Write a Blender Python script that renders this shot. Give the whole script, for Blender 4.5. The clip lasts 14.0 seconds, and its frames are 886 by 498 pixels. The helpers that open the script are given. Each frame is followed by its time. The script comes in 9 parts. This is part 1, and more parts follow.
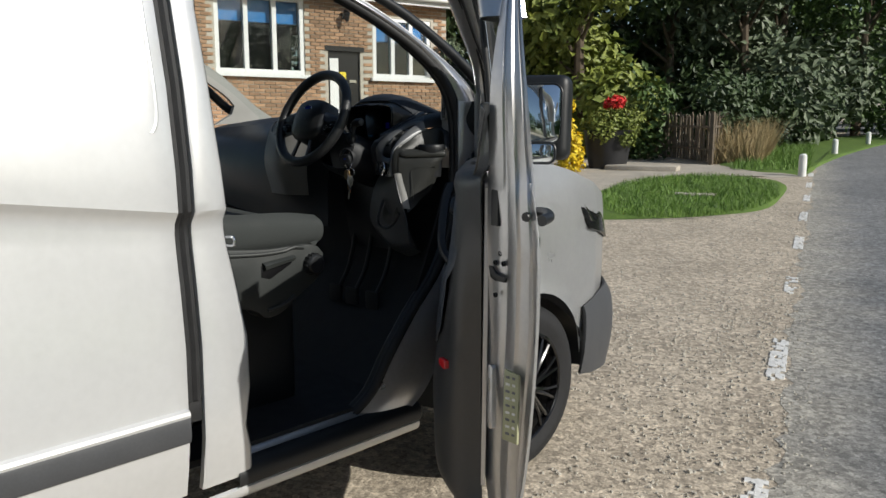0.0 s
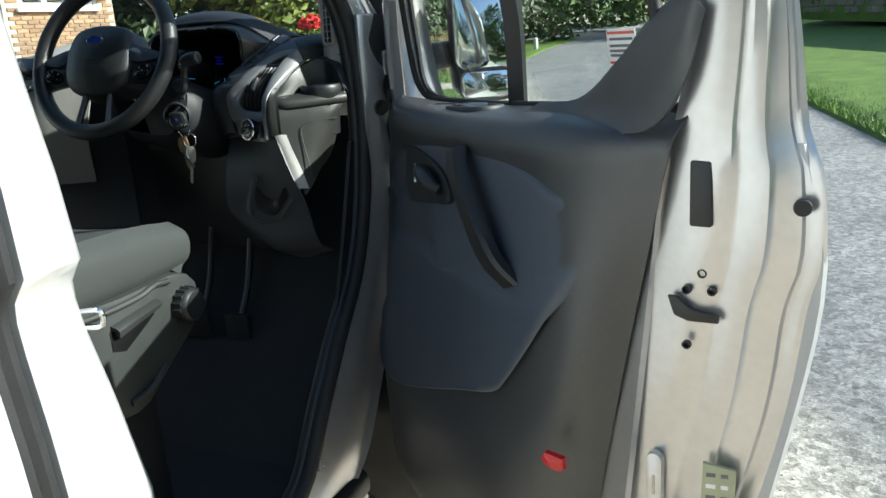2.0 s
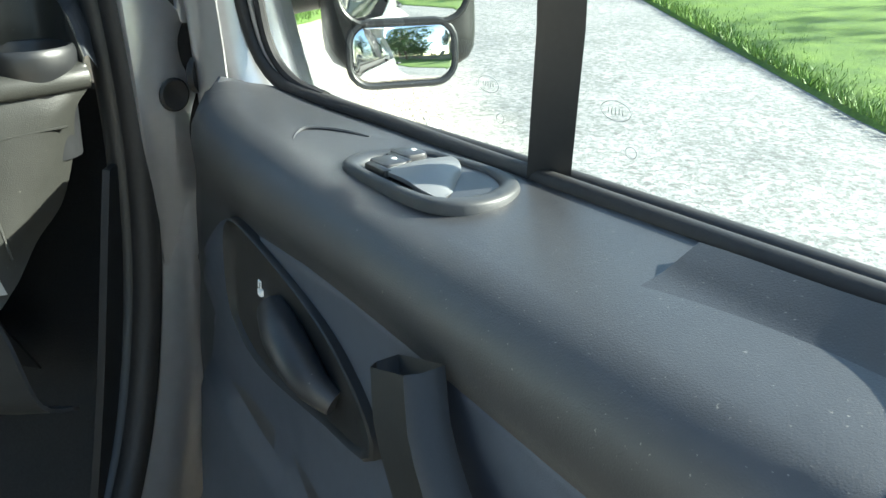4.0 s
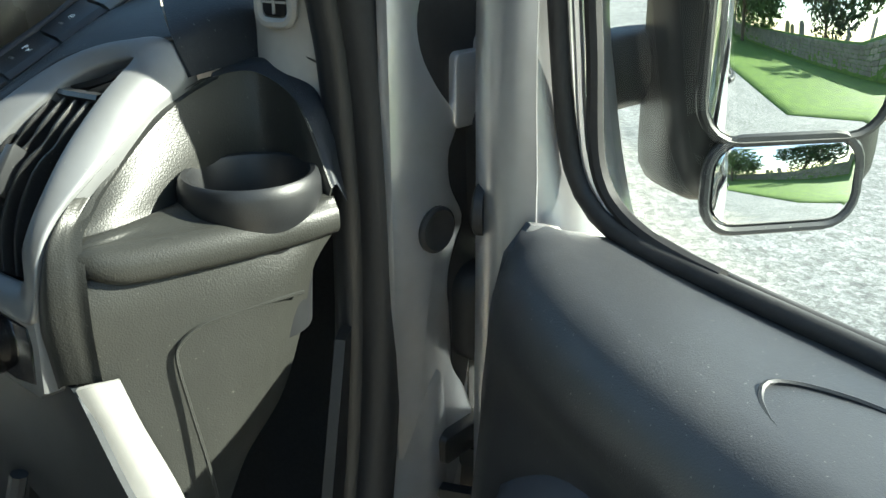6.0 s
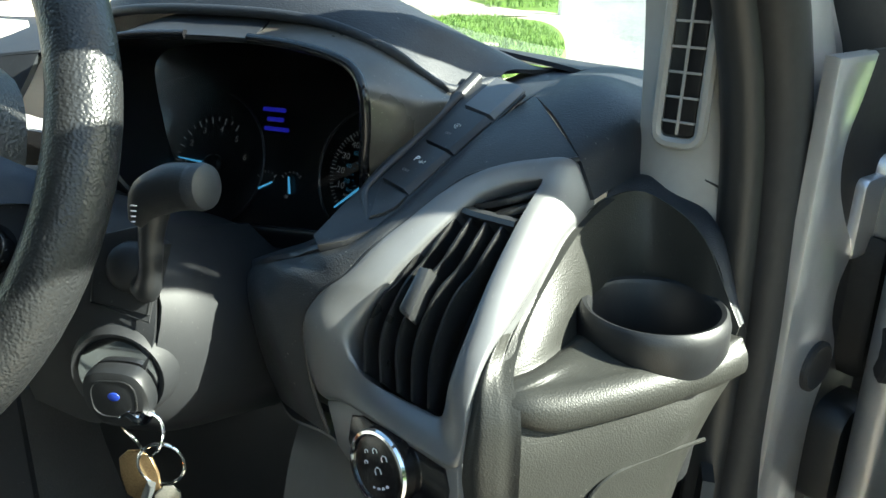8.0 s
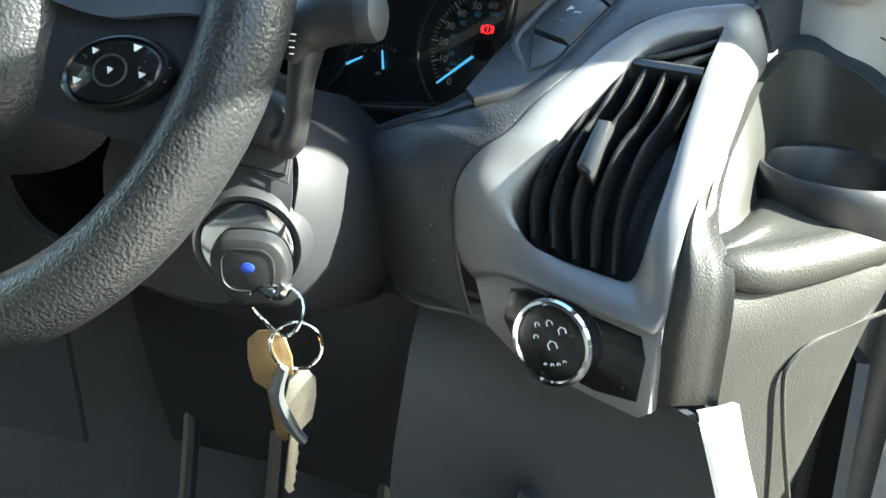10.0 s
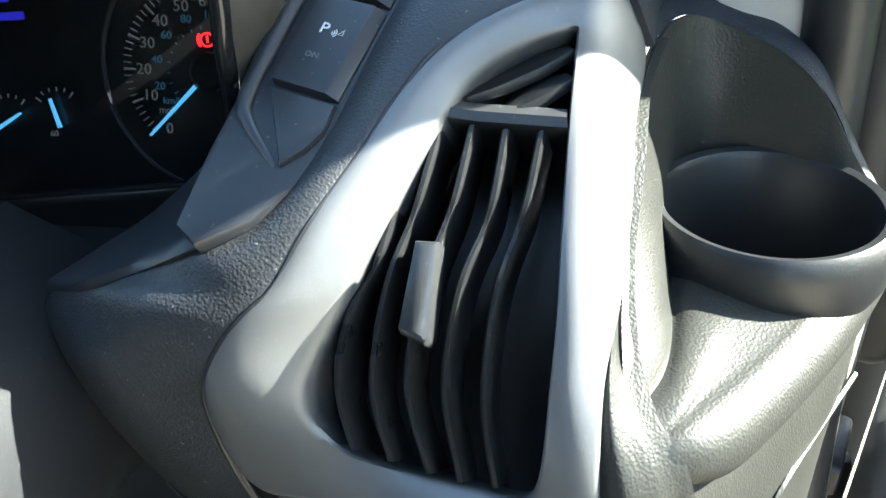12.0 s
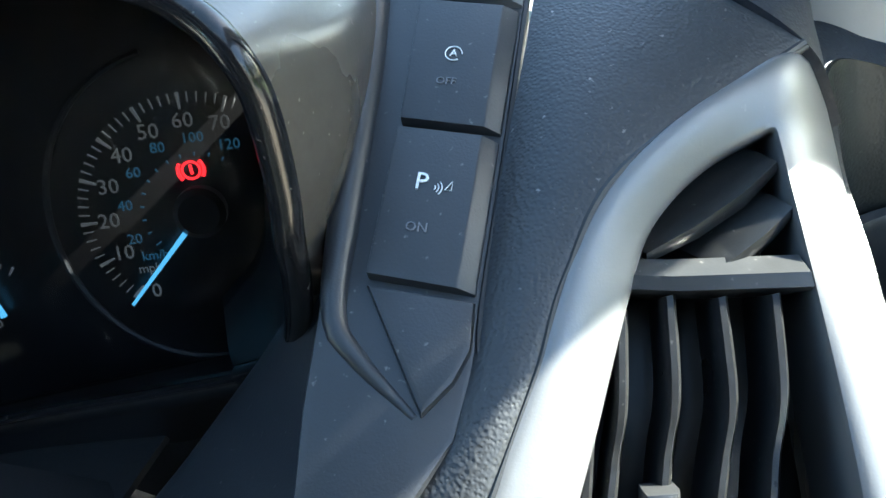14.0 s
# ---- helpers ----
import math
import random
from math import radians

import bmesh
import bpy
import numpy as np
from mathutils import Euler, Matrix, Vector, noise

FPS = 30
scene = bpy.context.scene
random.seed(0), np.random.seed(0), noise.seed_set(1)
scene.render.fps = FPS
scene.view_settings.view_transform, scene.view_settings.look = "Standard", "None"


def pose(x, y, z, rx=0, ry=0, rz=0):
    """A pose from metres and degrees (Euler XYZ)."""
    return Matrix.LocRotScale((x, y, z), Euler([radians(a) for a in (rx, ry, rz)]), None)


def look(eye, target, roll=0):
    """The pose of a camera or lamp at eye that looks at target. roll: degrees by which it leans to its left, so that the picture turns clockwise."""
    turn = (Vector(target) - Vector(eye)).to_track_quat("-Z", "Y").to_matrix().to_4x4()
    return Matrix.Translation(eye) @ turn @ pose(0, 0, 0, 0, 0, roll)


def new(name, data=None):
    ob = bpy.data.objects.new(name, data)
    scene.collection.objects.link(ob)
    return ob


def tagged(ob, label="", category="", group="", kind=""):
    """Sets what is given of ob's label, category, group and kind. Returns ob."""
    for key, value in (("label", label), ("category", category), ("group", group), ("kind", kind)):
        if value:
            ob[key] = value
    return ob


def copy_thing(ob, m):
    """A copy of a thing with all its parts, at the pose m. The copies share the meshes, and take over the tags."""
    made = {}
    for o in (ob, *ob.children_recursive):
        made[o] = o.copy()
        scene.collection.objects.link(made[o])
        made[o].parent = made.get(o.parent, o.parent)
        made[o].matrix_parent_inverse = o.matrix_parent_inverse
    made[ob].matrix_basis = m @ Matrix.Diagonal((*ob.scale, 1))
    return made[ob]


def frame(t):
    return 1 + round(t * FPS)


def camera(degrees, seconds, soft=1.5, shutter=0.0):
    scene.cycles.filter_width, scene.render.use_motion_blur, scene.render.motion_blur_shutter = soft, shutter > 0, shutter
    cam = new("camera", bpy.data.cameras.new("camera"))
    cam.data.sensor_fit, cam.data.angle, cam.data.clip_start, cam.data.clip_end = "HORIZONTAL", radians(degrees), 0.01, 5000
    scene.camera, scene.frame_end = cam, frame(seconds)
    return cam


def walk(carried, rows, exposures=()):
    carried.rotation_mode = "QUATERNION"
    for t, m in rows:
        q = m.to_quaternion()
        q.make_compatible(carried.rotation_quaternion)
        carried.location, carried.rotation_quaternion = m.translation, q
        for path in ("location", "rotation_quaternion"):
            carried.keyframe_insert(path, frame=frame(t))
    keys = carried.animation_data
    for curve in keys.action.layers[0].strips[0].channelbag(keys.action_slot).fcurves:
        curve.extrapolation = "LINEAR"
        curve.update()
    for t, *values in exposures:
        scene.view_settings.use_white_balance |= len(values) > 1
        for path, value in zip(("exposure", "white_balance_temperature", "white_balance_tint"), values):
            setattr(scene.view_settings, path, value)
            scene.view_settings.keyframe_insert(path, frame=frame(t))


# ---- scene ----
cam = camera(59.1, 14.0)
PATH = [
    (0, (2.7579, -1.2431, 1.3528), (1.4037, 0.1959, 1.0439), -0.06),
    (0.5, (2.4693, -1.2285, 1.3324), (1.2733, 0.3395, 0.9992), 0.06),
    (1, (2.1848, -1.1376, 1.3408), (1.1775, 0.5309, 0.8919), 1.08),
    (1.5, (1.9050, -1.0554, 1.3504), (1.1159, 0.7129, 0.8497), -1.56),
    (2, (1.7231, -0.8832, 1.3744), (1.0446, 0.9251, 0.8549), -4.02),
    (2.2, (1.6656, -0.7589, 1.3810), (1.0572, 1.0678, 0.8399), -3.79),
    (4.3, (1.3484, 0.1072, 1.4148), (1.1060, 1.8891, 0.5395), -0.55),
    (4.5, (1.3375, 0.1762, 1.4079), (1.0630, 1.9318, 0.4899), 0.24),
    (5, (1.2414, 0.2623, 1.4199), (0.9388, 2.0071, 0.4904), 0.87),
    (5.5, (1.1420, 0.2771, 1.4366), (0.7822, 2.0559, 0.5960), 1.03),
    (6, (1.0963, 0.2771, 1.4466), (0.6479, 2.0611, 0.6615), -0.03),
    (6.5, (1.0328, 0.2854, 1.4733), (0.5156, 2.0430, 0.6712), -0.40),
    (7, (0.9790, 0.2970, 1.4829), (0.3897, 2.0589, 0.7424), -0.99),
    (7.5, (0.9275, 0.2905, 1.4901), (0.2850, 2.0386, 0.7612), -0.11),
    (8, (0.8935, 0.2717, 1.4945), (0.2043, 2.0058, 0.7749), 0.77),
    (8.5, (0.8420, 0.2434, 1.4619), (0.1409, 1.9697, 0.7351), 2.37),
    (8.7, (0.8276, 0.2400, 1.4475), (0.1248, 1.9572, 0.7008), 2.79),
    (10.8, (0.7553, 0.2892, 1.4204), (0.2929, 2.0372, 0.5657), 2.17),
    (11, (0.7697, 0.3191, 1.4266), (0.2688, 2.0500, 0.5588), 1.00),
    (11.5, (0.7648, 0.4026, 1.4488), (0.3372, 2.1050, 0.4903), -2.05),
    (12, (0.7436, 0.4627, 1.4487), (0.6424, 2.1265, 0.3434), -4.35),
    (12.5, (0.7224, 0.5142, 1.4554), (0.6748, 2.1842, 0.3560), -6.01),
    (13, (0.7075, 0.5400, 1.4608), (0.7141, 2.2076, 0.3568), -4.75),
    (13.5, (0.6935, 0.5582, 1.4671), (0.8171, 2.1999, 0.3314), -8.30),
    (14, (0.6814, 0.5701, 1.4644), (0.8124, 2.1642, 0.2637), -9.63),
]
EXPOSURES = [(0, 0.3, 6400, 8), (1.0, 0.63, 6350, 6), (1.5, 1.07, 6300, 3), (2.0, 1.6, 6100, 0), (2.2, 1.7, 6100, 0), (4.3, 2.85, 6450, -4), (5.0, 2.55, 6500, -5), (5.5, 2.52, 6500, -5), (6.5, 2.87, 6450, -5), (8.0, 3.07, 6450, -5), (8.7, 3.27, 6450, -5), (10.8, 4.35, 6400, 0), (11.5, 4.21, 6350, 0), (12.5, 4.06, 6350, 0), (14, 4.21, 6300, 0)]
walk(cam, [(t, look(eye, target, roll)) for t, eye, target, roll in PATH], EXPOSURES)

# ---- light ----
SUN = Vector((0.846, 0.180, 0.502)).normalized()
world = bpy.data.worlds.new("sky")
scene.world = world
world.use_nodes = True
wn = world.node_tree
sky = wn.nodes.new("ShaderNodeTexSky")
sky.sky_type = "NISHITA"
sky.sun_disc = False
sky.sun_elevation = math.asin(SUN.z)
sky.sun_rotation = math.atan2(SUN.x, SUN.y)
wn.links.new(sky.outputs[0], wn.nodes["Background"].inputs[0])
wn.nodes["Background"].inputs[1].default_value = 0.075
sun_data = bpy.data.lights.new("sun", "SUN")
sun_data.energy, sun_data.angle, sun_data.color = 3.7, radians(0.55), (1.0, 0.95, 0.87)
sun = new("sun", sun_data)
sun.matrix_world = look(SUN * 30, (0, 0, 0))


# ---- materials ----
def mat(name, color, rough=0.5, metal=0.0, vary=0.12, scale=6.0, grain=0.0, grain_scale=900.0, voronoi=False, coat=0.0, spec=0.5, dust=0.0, second=None, rand=0.0, grit=False):
    """A procedural surface: base colour, broad and fine variation, fine relief, dust specks."""
    m = bpy.data.materials.new(name)
    m.use_nodes = True
    t = m.node_tree
    b = t.nodes["Principled BSDF"]
    b.inputs["Roughness"].default_value = rough
    b.inputs["Metallic"].default_value = metal
    b.inputs["Coat Weight"].default_value = coat
    b.inputs["Coat Roughness"].default_value = 0.06
    b.inputs["Specular IOR Level"].default_value = spec
    co = t.nodes.new("ShaderNodeTexCoord")
    n1 = t.nodes.new("ShaderNodeTexNoise")
    n1.inputs["Scale"].default_value, n1.inputs["Detail"].default_value = scale, 6
    n2 = t.nodes.new("ShaderNodeTexNoise")
    n2.inputs["Scale"].default_value, n2.inputs["Detail"].default_value = scale * 14, 3
    for n in (n1, n2):
        t.links.new(co.outputs["Object"], n.inputs["Vector"])
    add = t.nodes.new("ShaderNodeMath")
    add.operation = "ADD"
    t.links.new(n1.outputs["Fac"], add.inputs[0])
    t.links.new(n2.outputs["Fac"], add.inputs[1])
    ramp = t.nodes.new("ShaderNodeMapRange")
    ramp.inputs[1].default_value, ramp.inputs[2].default_value = 0.7, 1.3
    t.links.new(add.outputs[0], ramp.inputs[0])
    mix = t.nodes.new("ShaderNodeMix")
    mix.data_type = "RGBA"
    c = Vector(color)
    d = Vector(second) if second else c * (1 + vary)
    mix.inputs[6].default_value = (*(c * (1 - vary)), 1)
    mix.inputs[7].default_value = (*d, 1)
    t.links.new(ramp.outputs[0], mix.inputs[0])
    last = mix.outputs[2]
    if rand:
        info = t.nodes.new("ShaderNodeObjectInfo")
        mr = t.nodes.new("ShaderNodeMapRange")
        mr.inputs[3].default_value, mr.inputs[4].default_value = 1 - rand, 1 + rand
        t.links.new(info.outputs["Random"], mr.inputs[0])
        hsv = t.nodes.new("ShaderNodeHueSaturation")
        t.links.new(mr.outputs[0], hsv.inputs["Value"])
        t.links.new(last, hsv.inputs["Color"])
        last = hsv.outputs[0]
    if grit:
        # loose stones: cells of their own shade
        for scale2, low, high in ((38.0, 0.62, 1.25), (110.0, 0.70, 1.25)):
            vo = t.nodes.new("ShaderNodeTexVoronoi")
            vo.inputs["Scale"].default_value = scale2
            t.links.new(co.outputs["Object"], vo.inputs["Vector"])
            sep = t.nodes.new("ShaderNodeSeparateColor")
            t.links.new(vo.outputs["Color"], sep.inputs[0])
            mr = t.nodes.new("ShaderNodeMapRange")
            mr.inputs[3].default_value, mr.inputs[4].default_value = low, high
            t.links.new(sep.outputs[0], mr.inputs[0])
            hsv = t.nodes.new("ShaderNodeHueSaturation")
            t.links.new(mr.outputs[0], hsv.inputs["Value"])
            t.links.new(last, hsv.inputs["Color"])
            last = hsv.outputs[0]
    if dust:
        sp = t.nodes.new("ShaderNodeTexNoise")
        sp.inputs["Scale"].default_value, sp.inputs["Detail"].default_value = 420, 2
        t.links.new(co.outputs["Object"], sp.inputs["Vector"])
        cut = t.nodes.new("ShaderNodeMapRange")
        cut.inputs[1].default_value, cut.inputs[2].default_value, cut.inputs[4].default_value = 0.70, 0.78, dust
        t.links.new(sp.outputs["Fac"], cut.inputs[0])
        mx = t.nodes.new("ShaderNodeMix")
        mx.data_type = "RGBA"
        mx.inputs[7].default_value = (0.45, 0.43, 0.38, 1)
        t.links.new(cut.outputs[0], mx.inputs[0])
        t.links.new(last, mx.inputs[6])
        last = mx.outputs[2]
    t.links.new(last, b.inputs["Base Color"])
    rr = t.nodes.new("ShaderNodeMapRange")
    rr.inputs[1].default_value, rr.inputs[2].default_value = 0.3, 0.7
    rr.inputs[3].default_value, rr.inputs[4].default_value = rough * 0.9, min(1, rough * 1.1)
    t.links.new(n1.outputs["Fac"], rr.inputs[0])
    t.links.new(rr.outputs[0], b.inputs["Roughness"])
    if grain:
        bump = t.nodes.new("ShaderNodeBump")
        bump.inputs["Strength"].default_value = grain
        bump.inputs["Distance"].default_value = 0.35 / grain_scale
        if voronoi:
            v = t.nodes.new("ShaderNodeTexVoronoi")
            v.feature = "SMOOTH_F1"
            v.inputs["Scale"].default_value = grain_scale
            w = t.nodes.new("ShaderNodeTexNoise")
            w.inputs["Scale"].default_value = grain_scale * 0.35
            vm = t.nodes.new("ShaderNodeVectorMath")
            vm.operation = "MULTIPLY_ADD"
            vm.inputs[1].default_value = (0.5 / grain_scale,) * 3
            t.links.new(co.outputs["Object"], w.inputs["Vector"])
            t.links.new(w.outputs["Color"], vm.inputs[0])
            t.links.new(co.outputs["Object"], vm.inputs[2])
            t.links.new(vm.outputs[0], v.inputs["Vector"])
            t.links.new(v.outputs["Distance"], bump.inputs["Height"])
        else:
            v = t.nodes.new("ShaderNodeTexNoise")
            v.inputs["Scale"].default_value, v.inputs["Detail"].default_value = grain_scale, 3
            t.links.new(co.outputs["Object"], v.inputs["Vector"])
            t.links.new(v.outputs["Fac"], bump.inputs["Height"])
        t.links.new(bump.outputs[0], b.inputs["Normal"])
    return m


def glass_mat(name, tint, sheen=0.6, face=0.045):
    """A thin pane: clear, with a faint sheen."""
    m = bpy.data.materials.new(name)
    m.use_nodes = True
    t = m.node_tree
    out = t.nodes["Material Output"]
    t.nodes.remove(t.nodes["Principled BSDF"])
    tr = t.nodes.new("ShaderNodeBsdfTransparent")
    tr.inputs[0].default_value = (*tint, 1)
    gl = t.nodes.new("ShaderNodeBsdfGlossy")
    gl.inputs["Roughness"].default_value = 0.02
    mx = t.nodes.new("ShaderNodeMixShader")
    lw = t.nodes.new("ShaderNodeLayerWeight")
    lw.inputs[0].default_value = 0.5
    pw = t.nodes.new("ShaderNodeMath")
    pw.operation = "POWER"
    pw.inputs[1].default_value = 4.5
    ad = t.nodes.new("ShaderNodeMath")
    ad.operation = "MULTIPLY_ADD"
    ad.inputs[1].default_value, ad.inputs[2].default_value = sheen, face
    t.links.new(lw.outputs["Facing"], pw.inputs[0])
    t.links.new(pw.outputs[0], ad.inputs[0])
    t.links.new(ad.outputs[0], mx.inputs[0])
    t.links.new(tr.outputs[0], mx.inputs[1])
    t.links.new(gl.outputs[0], mx.inputs[2])
    t.links.new(mx.outputs[0], out.inputs[0])
    return m


def glow_mat(name, color, strength):
    m = bpy.data.materials.new(name)
    m.use_nodes = True
    b = m.node_tree.nodes["Principled BSDF"]
    b.inputs["Base Color"].default_value = (*[c * 0.2 for c in color], 1)
    b.inputs["Emission Color"].default_value = (*color, 1)
    b.inputs["Emission Strength"].default_value = strength
    return m


SILVER = mat("silver_paint", (0.63, 0.635, 0.64), 0.30, 0.35, 0.03, 3, grain=0.03, grain_scale=1500, coat=0.7)
SILVER_IN = mat("silver_shut_face", (0.58, 0.58, 0.59), 0.30, 0.8, 0.05, 5, grain=0.05, grain_scale=700, coat=0.25)
BLACK = mat("black_plastic", (0.012, 0.013, 0.0145), 0.45, 0, 0.15, 20, grain=0.25, grain_scale=900)
GLOSS = mat("piano_black", (0.008, 0.008, 0.009), 0.16, 0, 0.1, 20, dust=0.25)
RUBBER = mat("rubber_seal", (0.014, 0.014, 0.015), 0.62, 0, 0.25, 14, grain=0.15, grain_scale=500)
GRAIN = mat("grained_dash_skin", (0.024, 0.026, 0.029), 0.44, 0, 0.10, 9, grain=0.7, grain_scale=1050, voronoi=True, dust=0.35)
SOFT = mat("soft_dash_skin", (0.018, 0.021, 0.027), 0.52, 0, 0.10, 9, grain=0.6, grain_scale=850, voronoi=True, dust=0.2, spec=0.32)
POD = mat("grey_brown_pod_plastic", (0.024, 0.0245, 0.022), 0.42, 0, 0.08, 7, grain=0.5, grain_scale=1000, voronoi=True, dust=0.12, spec=0.35)
SMOOTH = mat("smooth_charcoal_plastic", (0.020, 0.022, 0.026), 0.40, 0, 0.08, 9, grain=0.22, grain_scale=1500, dust=0.25)
BEZEL = mat("satin_silver_plastic", (0.165, 0.168, 0.171), 0.42, 0.50, 0.04, 9, grain=0.12, grain_scale=1600, dust=0.15)
LIGHTGREY = mat("light_grey_trim", (0.29, 0.285, 0.27), 0.55, 0, 0.05, 9, grain=0.3, grain_scale=1200)
DOORTRIM = mat("charcoal_door_trim", (0.028, 0.030, 0.034), 0.43, 0, 0.10, 6, grain=0.5, grain_scale=1000, dust=0.3, spec=0.8)
INSERT = mat("blue_grey_door_insert", (0.046, 0.057, 0.078), 0.42, 0, 0.10, 6, grain=0.3, grain_scale=900)
KNEE = mat("grey_knee_panel", (0.028, 0.031, 0.035), 0.50, 0, 0.10, 8, grain=0.35, grain_scale=900)
FABRIC = mat("grey_seat_cloth", (0.031, 0.035, 0.034), 0.85, 0, 0.15, 18, grain=0.6, grain_scale=1100)
SEATPL = mat("grey_seat_plastic", (0.028, 0.031, 0.030), 0.48, 0, 0.10, 8, grain=0.3, grain_scale=900)
CARPET = mat("black_floor_mat", (0.016, 0.017, 0.019), 0.8, 0, 0.3, 20, grain=0.6, grain_scale=400)
CHROME = mat("chrome", (0.75, 0.76, 0.78), 0.08, 1.0, 0.03, 9)
STEEL = mat("worn_steel", (0.42, 0.40, 0.35), 0.32, 1.0, 0.25, 60, grain=0.2, grain_scale=900)
BRASS = mat("worn_brass", (0.34, 0.235, 0.125), 0.45, 0.9, 0.25, 60, grain=0.2, grain_scale=900)
ORANGE = mat("orange_plastic", (0.75, 0.17, 0.03), 0.35, 0, 0.1, 40)
GREYTAG = mat("grey_tag_plastic", (0.055, 0.06, 0.062), 0.5, 0, 0.1, 40, grain=0.3)
REDLENS = mat("red_reflector", (0.45, 0.015, 0.02), 0.15, 0, 0.15, 60)
BLUEBADGE = mat("blue_enamel", (0.02, 0.05, 0.36), 0.2, 0, 0.1, 60, coat=0.5)
WHITEPRINT = mat("white_print", (0.72, 0.74, 0.75), 0.5, 0, 0.05, 60)
ETCHED = mat("etched_glass_mark", (0.34, 0.35, 0.36), 0.6, 0, 0.05, 60)
DIMPRINT = mat("dim_grey_print", (0.14, 0.14, 0.15), 0.5, 0, 0.05, 60)
# near-black of the dials, also put where recesses lie in shade
DIAL = mat("dial_and_shade_black", (0.006, 0.006, 0.007), 0.35, 0, 0.1, 30)
BROWN = mat("glossy_brown_cowl", (0.062, 0.056, 0.048), 0.28, 0, 0.12, 14, grain=0.1, grain_scale=600, dust=0.4)
TYRE = mat("tyre_rubber", (0.010, 0.010, 0.011), 0.75, 0, 0.3, 20, grain=0.4, grain_scale=300)
RIM = mat("gloss_black_alloy", (0.010, 0.010, 0.011), 0.14, 0.3, 0.1, 20, coat=0.6)
BUMPER = mat("dark_grey_bumper", (0.055, 0.057, 0.062), 0.5, 0, 0.1, 10, grain=0.25, grain_scale=700)
LABEL = mat("yellow_label", (0.40, 0.40, 0.25), 0.5, 0, 0.06, 40)
WHITELABEL = mat("white_sticker", (0.78, 0.77, 0.74), 0.5, 0, 0.04, 40)
REDLABEL = mat("red_sticker_edge", (0.65, 0.10, 0.06), 0.5, 0, 0.04, 40)
GLASS = glass_mat("window_glass", (0.84, 0.88, 0.86))
LENS = glass_mat("cluster_lens", (0.80, 0.80, 0.80), 0.30, 0.012)
LITPRINT = glow_mat("lit_dial_print", (0.72, 0.75, 0.78), 0.0055)
LITBLUE = glow_mat("lit_blue_print", (0.10, 0.38, 0.65), 0.012)
REDGLOW = glow_mat("red_warning_light", (1.0, 0.02, 0.03), 0.2)
BLUEGLOW = glow_mat("blue_display", (0.03, 0.03, 0.75), 0.05)
NEEDLE = glow_mat("blue_needle", (0.10, 0.42, 0.80), 0.11)


# ---- shape helpers ----
WORLD_AT = {}


def thing(name, at, label, category, group="", kind=""):
    ob = new(name)
    ob.empty_display_size = 0.05
    ob.location = at
    WORLD_AT[ob.name] = Vector(at)
    return tagged(ob, label, category, group, kind)


def sharpen(bm, angle):
    for f in bm.faces:
        f.smooth = True
    for e in bm.edges:
        if len(e.link_faces) == 2 and e.calc_face_angle(0) > radians(angle):
            e.smooth = False


def part(name, bm, material, parent=None, label="", angle=38, data=None):
    """Links a bmesh, given in world metres, as one mesh object under a thing or a part."""
    if data is None:
        bmesh.ops.recalc_face_normals(bm, faces=bm.faces[:])
        sharpen(bm, angle)
        data = bpy.data.meshes.new(name)
        bm.to_mesh(data)
        bm.free()
        data.materials.append(material)
    ob = new(name, data)
    WORLD_AT[ob.name] = Vector((0, 0, 0))
    if parent is not None:
        ob.parent = parent
        ob.matrix_parent_inverse = Matrix.Translation(-WORLD_AT[parent.name])
    if label:
        ob["label"] = label
    return ob


def single(name, bm, material, label, category, group="", kind="", angle=38):
    return tagged(part(name, bm, material, angle=angle), label, category, group, kind)


def spline(points, n, closed=False):
    """n points, evenly spread along a smooth curve through the given ones."""
    p = [Vector(q) for q in points]
    k = len(p)
    dense = []
    spans = k if closed else k - 1
    for i in range(spans):
        if closed:
            a, b, c, d = p[(i - 1) % k], p[i], p[(i + 1) % k], p[(i + 2) % k]
        else:
            b, c = p[i], p[i + 1]
            a = p[i - 1] if i else b * 2 - c
            d = p[i + 2] if i + 2 < k else c * 2 - b
        for j in range(12):
            t = j / 12
            dense.append(0.5 * (2 * b + (c - a) * t + (2 * a - 5 * b + 4 * c - d) * t * t + (3 * b - a - 3 * c + d) * t ** 3))
    dense.append(p[0].copy() if closed else p[-1].copy())
    run = [0.0]
    for i in range(1, len(dense)):
        run.append(run[-1] + (dense[i] - dense[i - 1]).length)
    out, j = [], 0
    count = n if closed else n - 1
    for i in range(n):
        s = run[-1] * i / count
        while j < len(run) - 2 and run[j + 1] < s:
            j += 1
        w = (s - run[j]) / max(run[j + 1] - run[j], 1e-9)
        out.append(dense[j].lerp(dense[j + 1], w))
    return out


def grid(bm, rows, close_u=False, close_v=False):
    vs = [[bm.verts.new(p) for p in r] for r in rows]
    nr, nc = len(vs), len(vs[0])
    for i in range(nr if close_v else nr - 1):
        for j in range(nc if close_u else nc - 1):
            q = (vs[i][j], vs[i][(j + 1) % nc], vs[(i + 1) % nr][(j + 1) % nc], vs[(i + 1) % nr][j])
            try:
                bm.faces.new(q)
            except ValueError:
                pass
    return vs


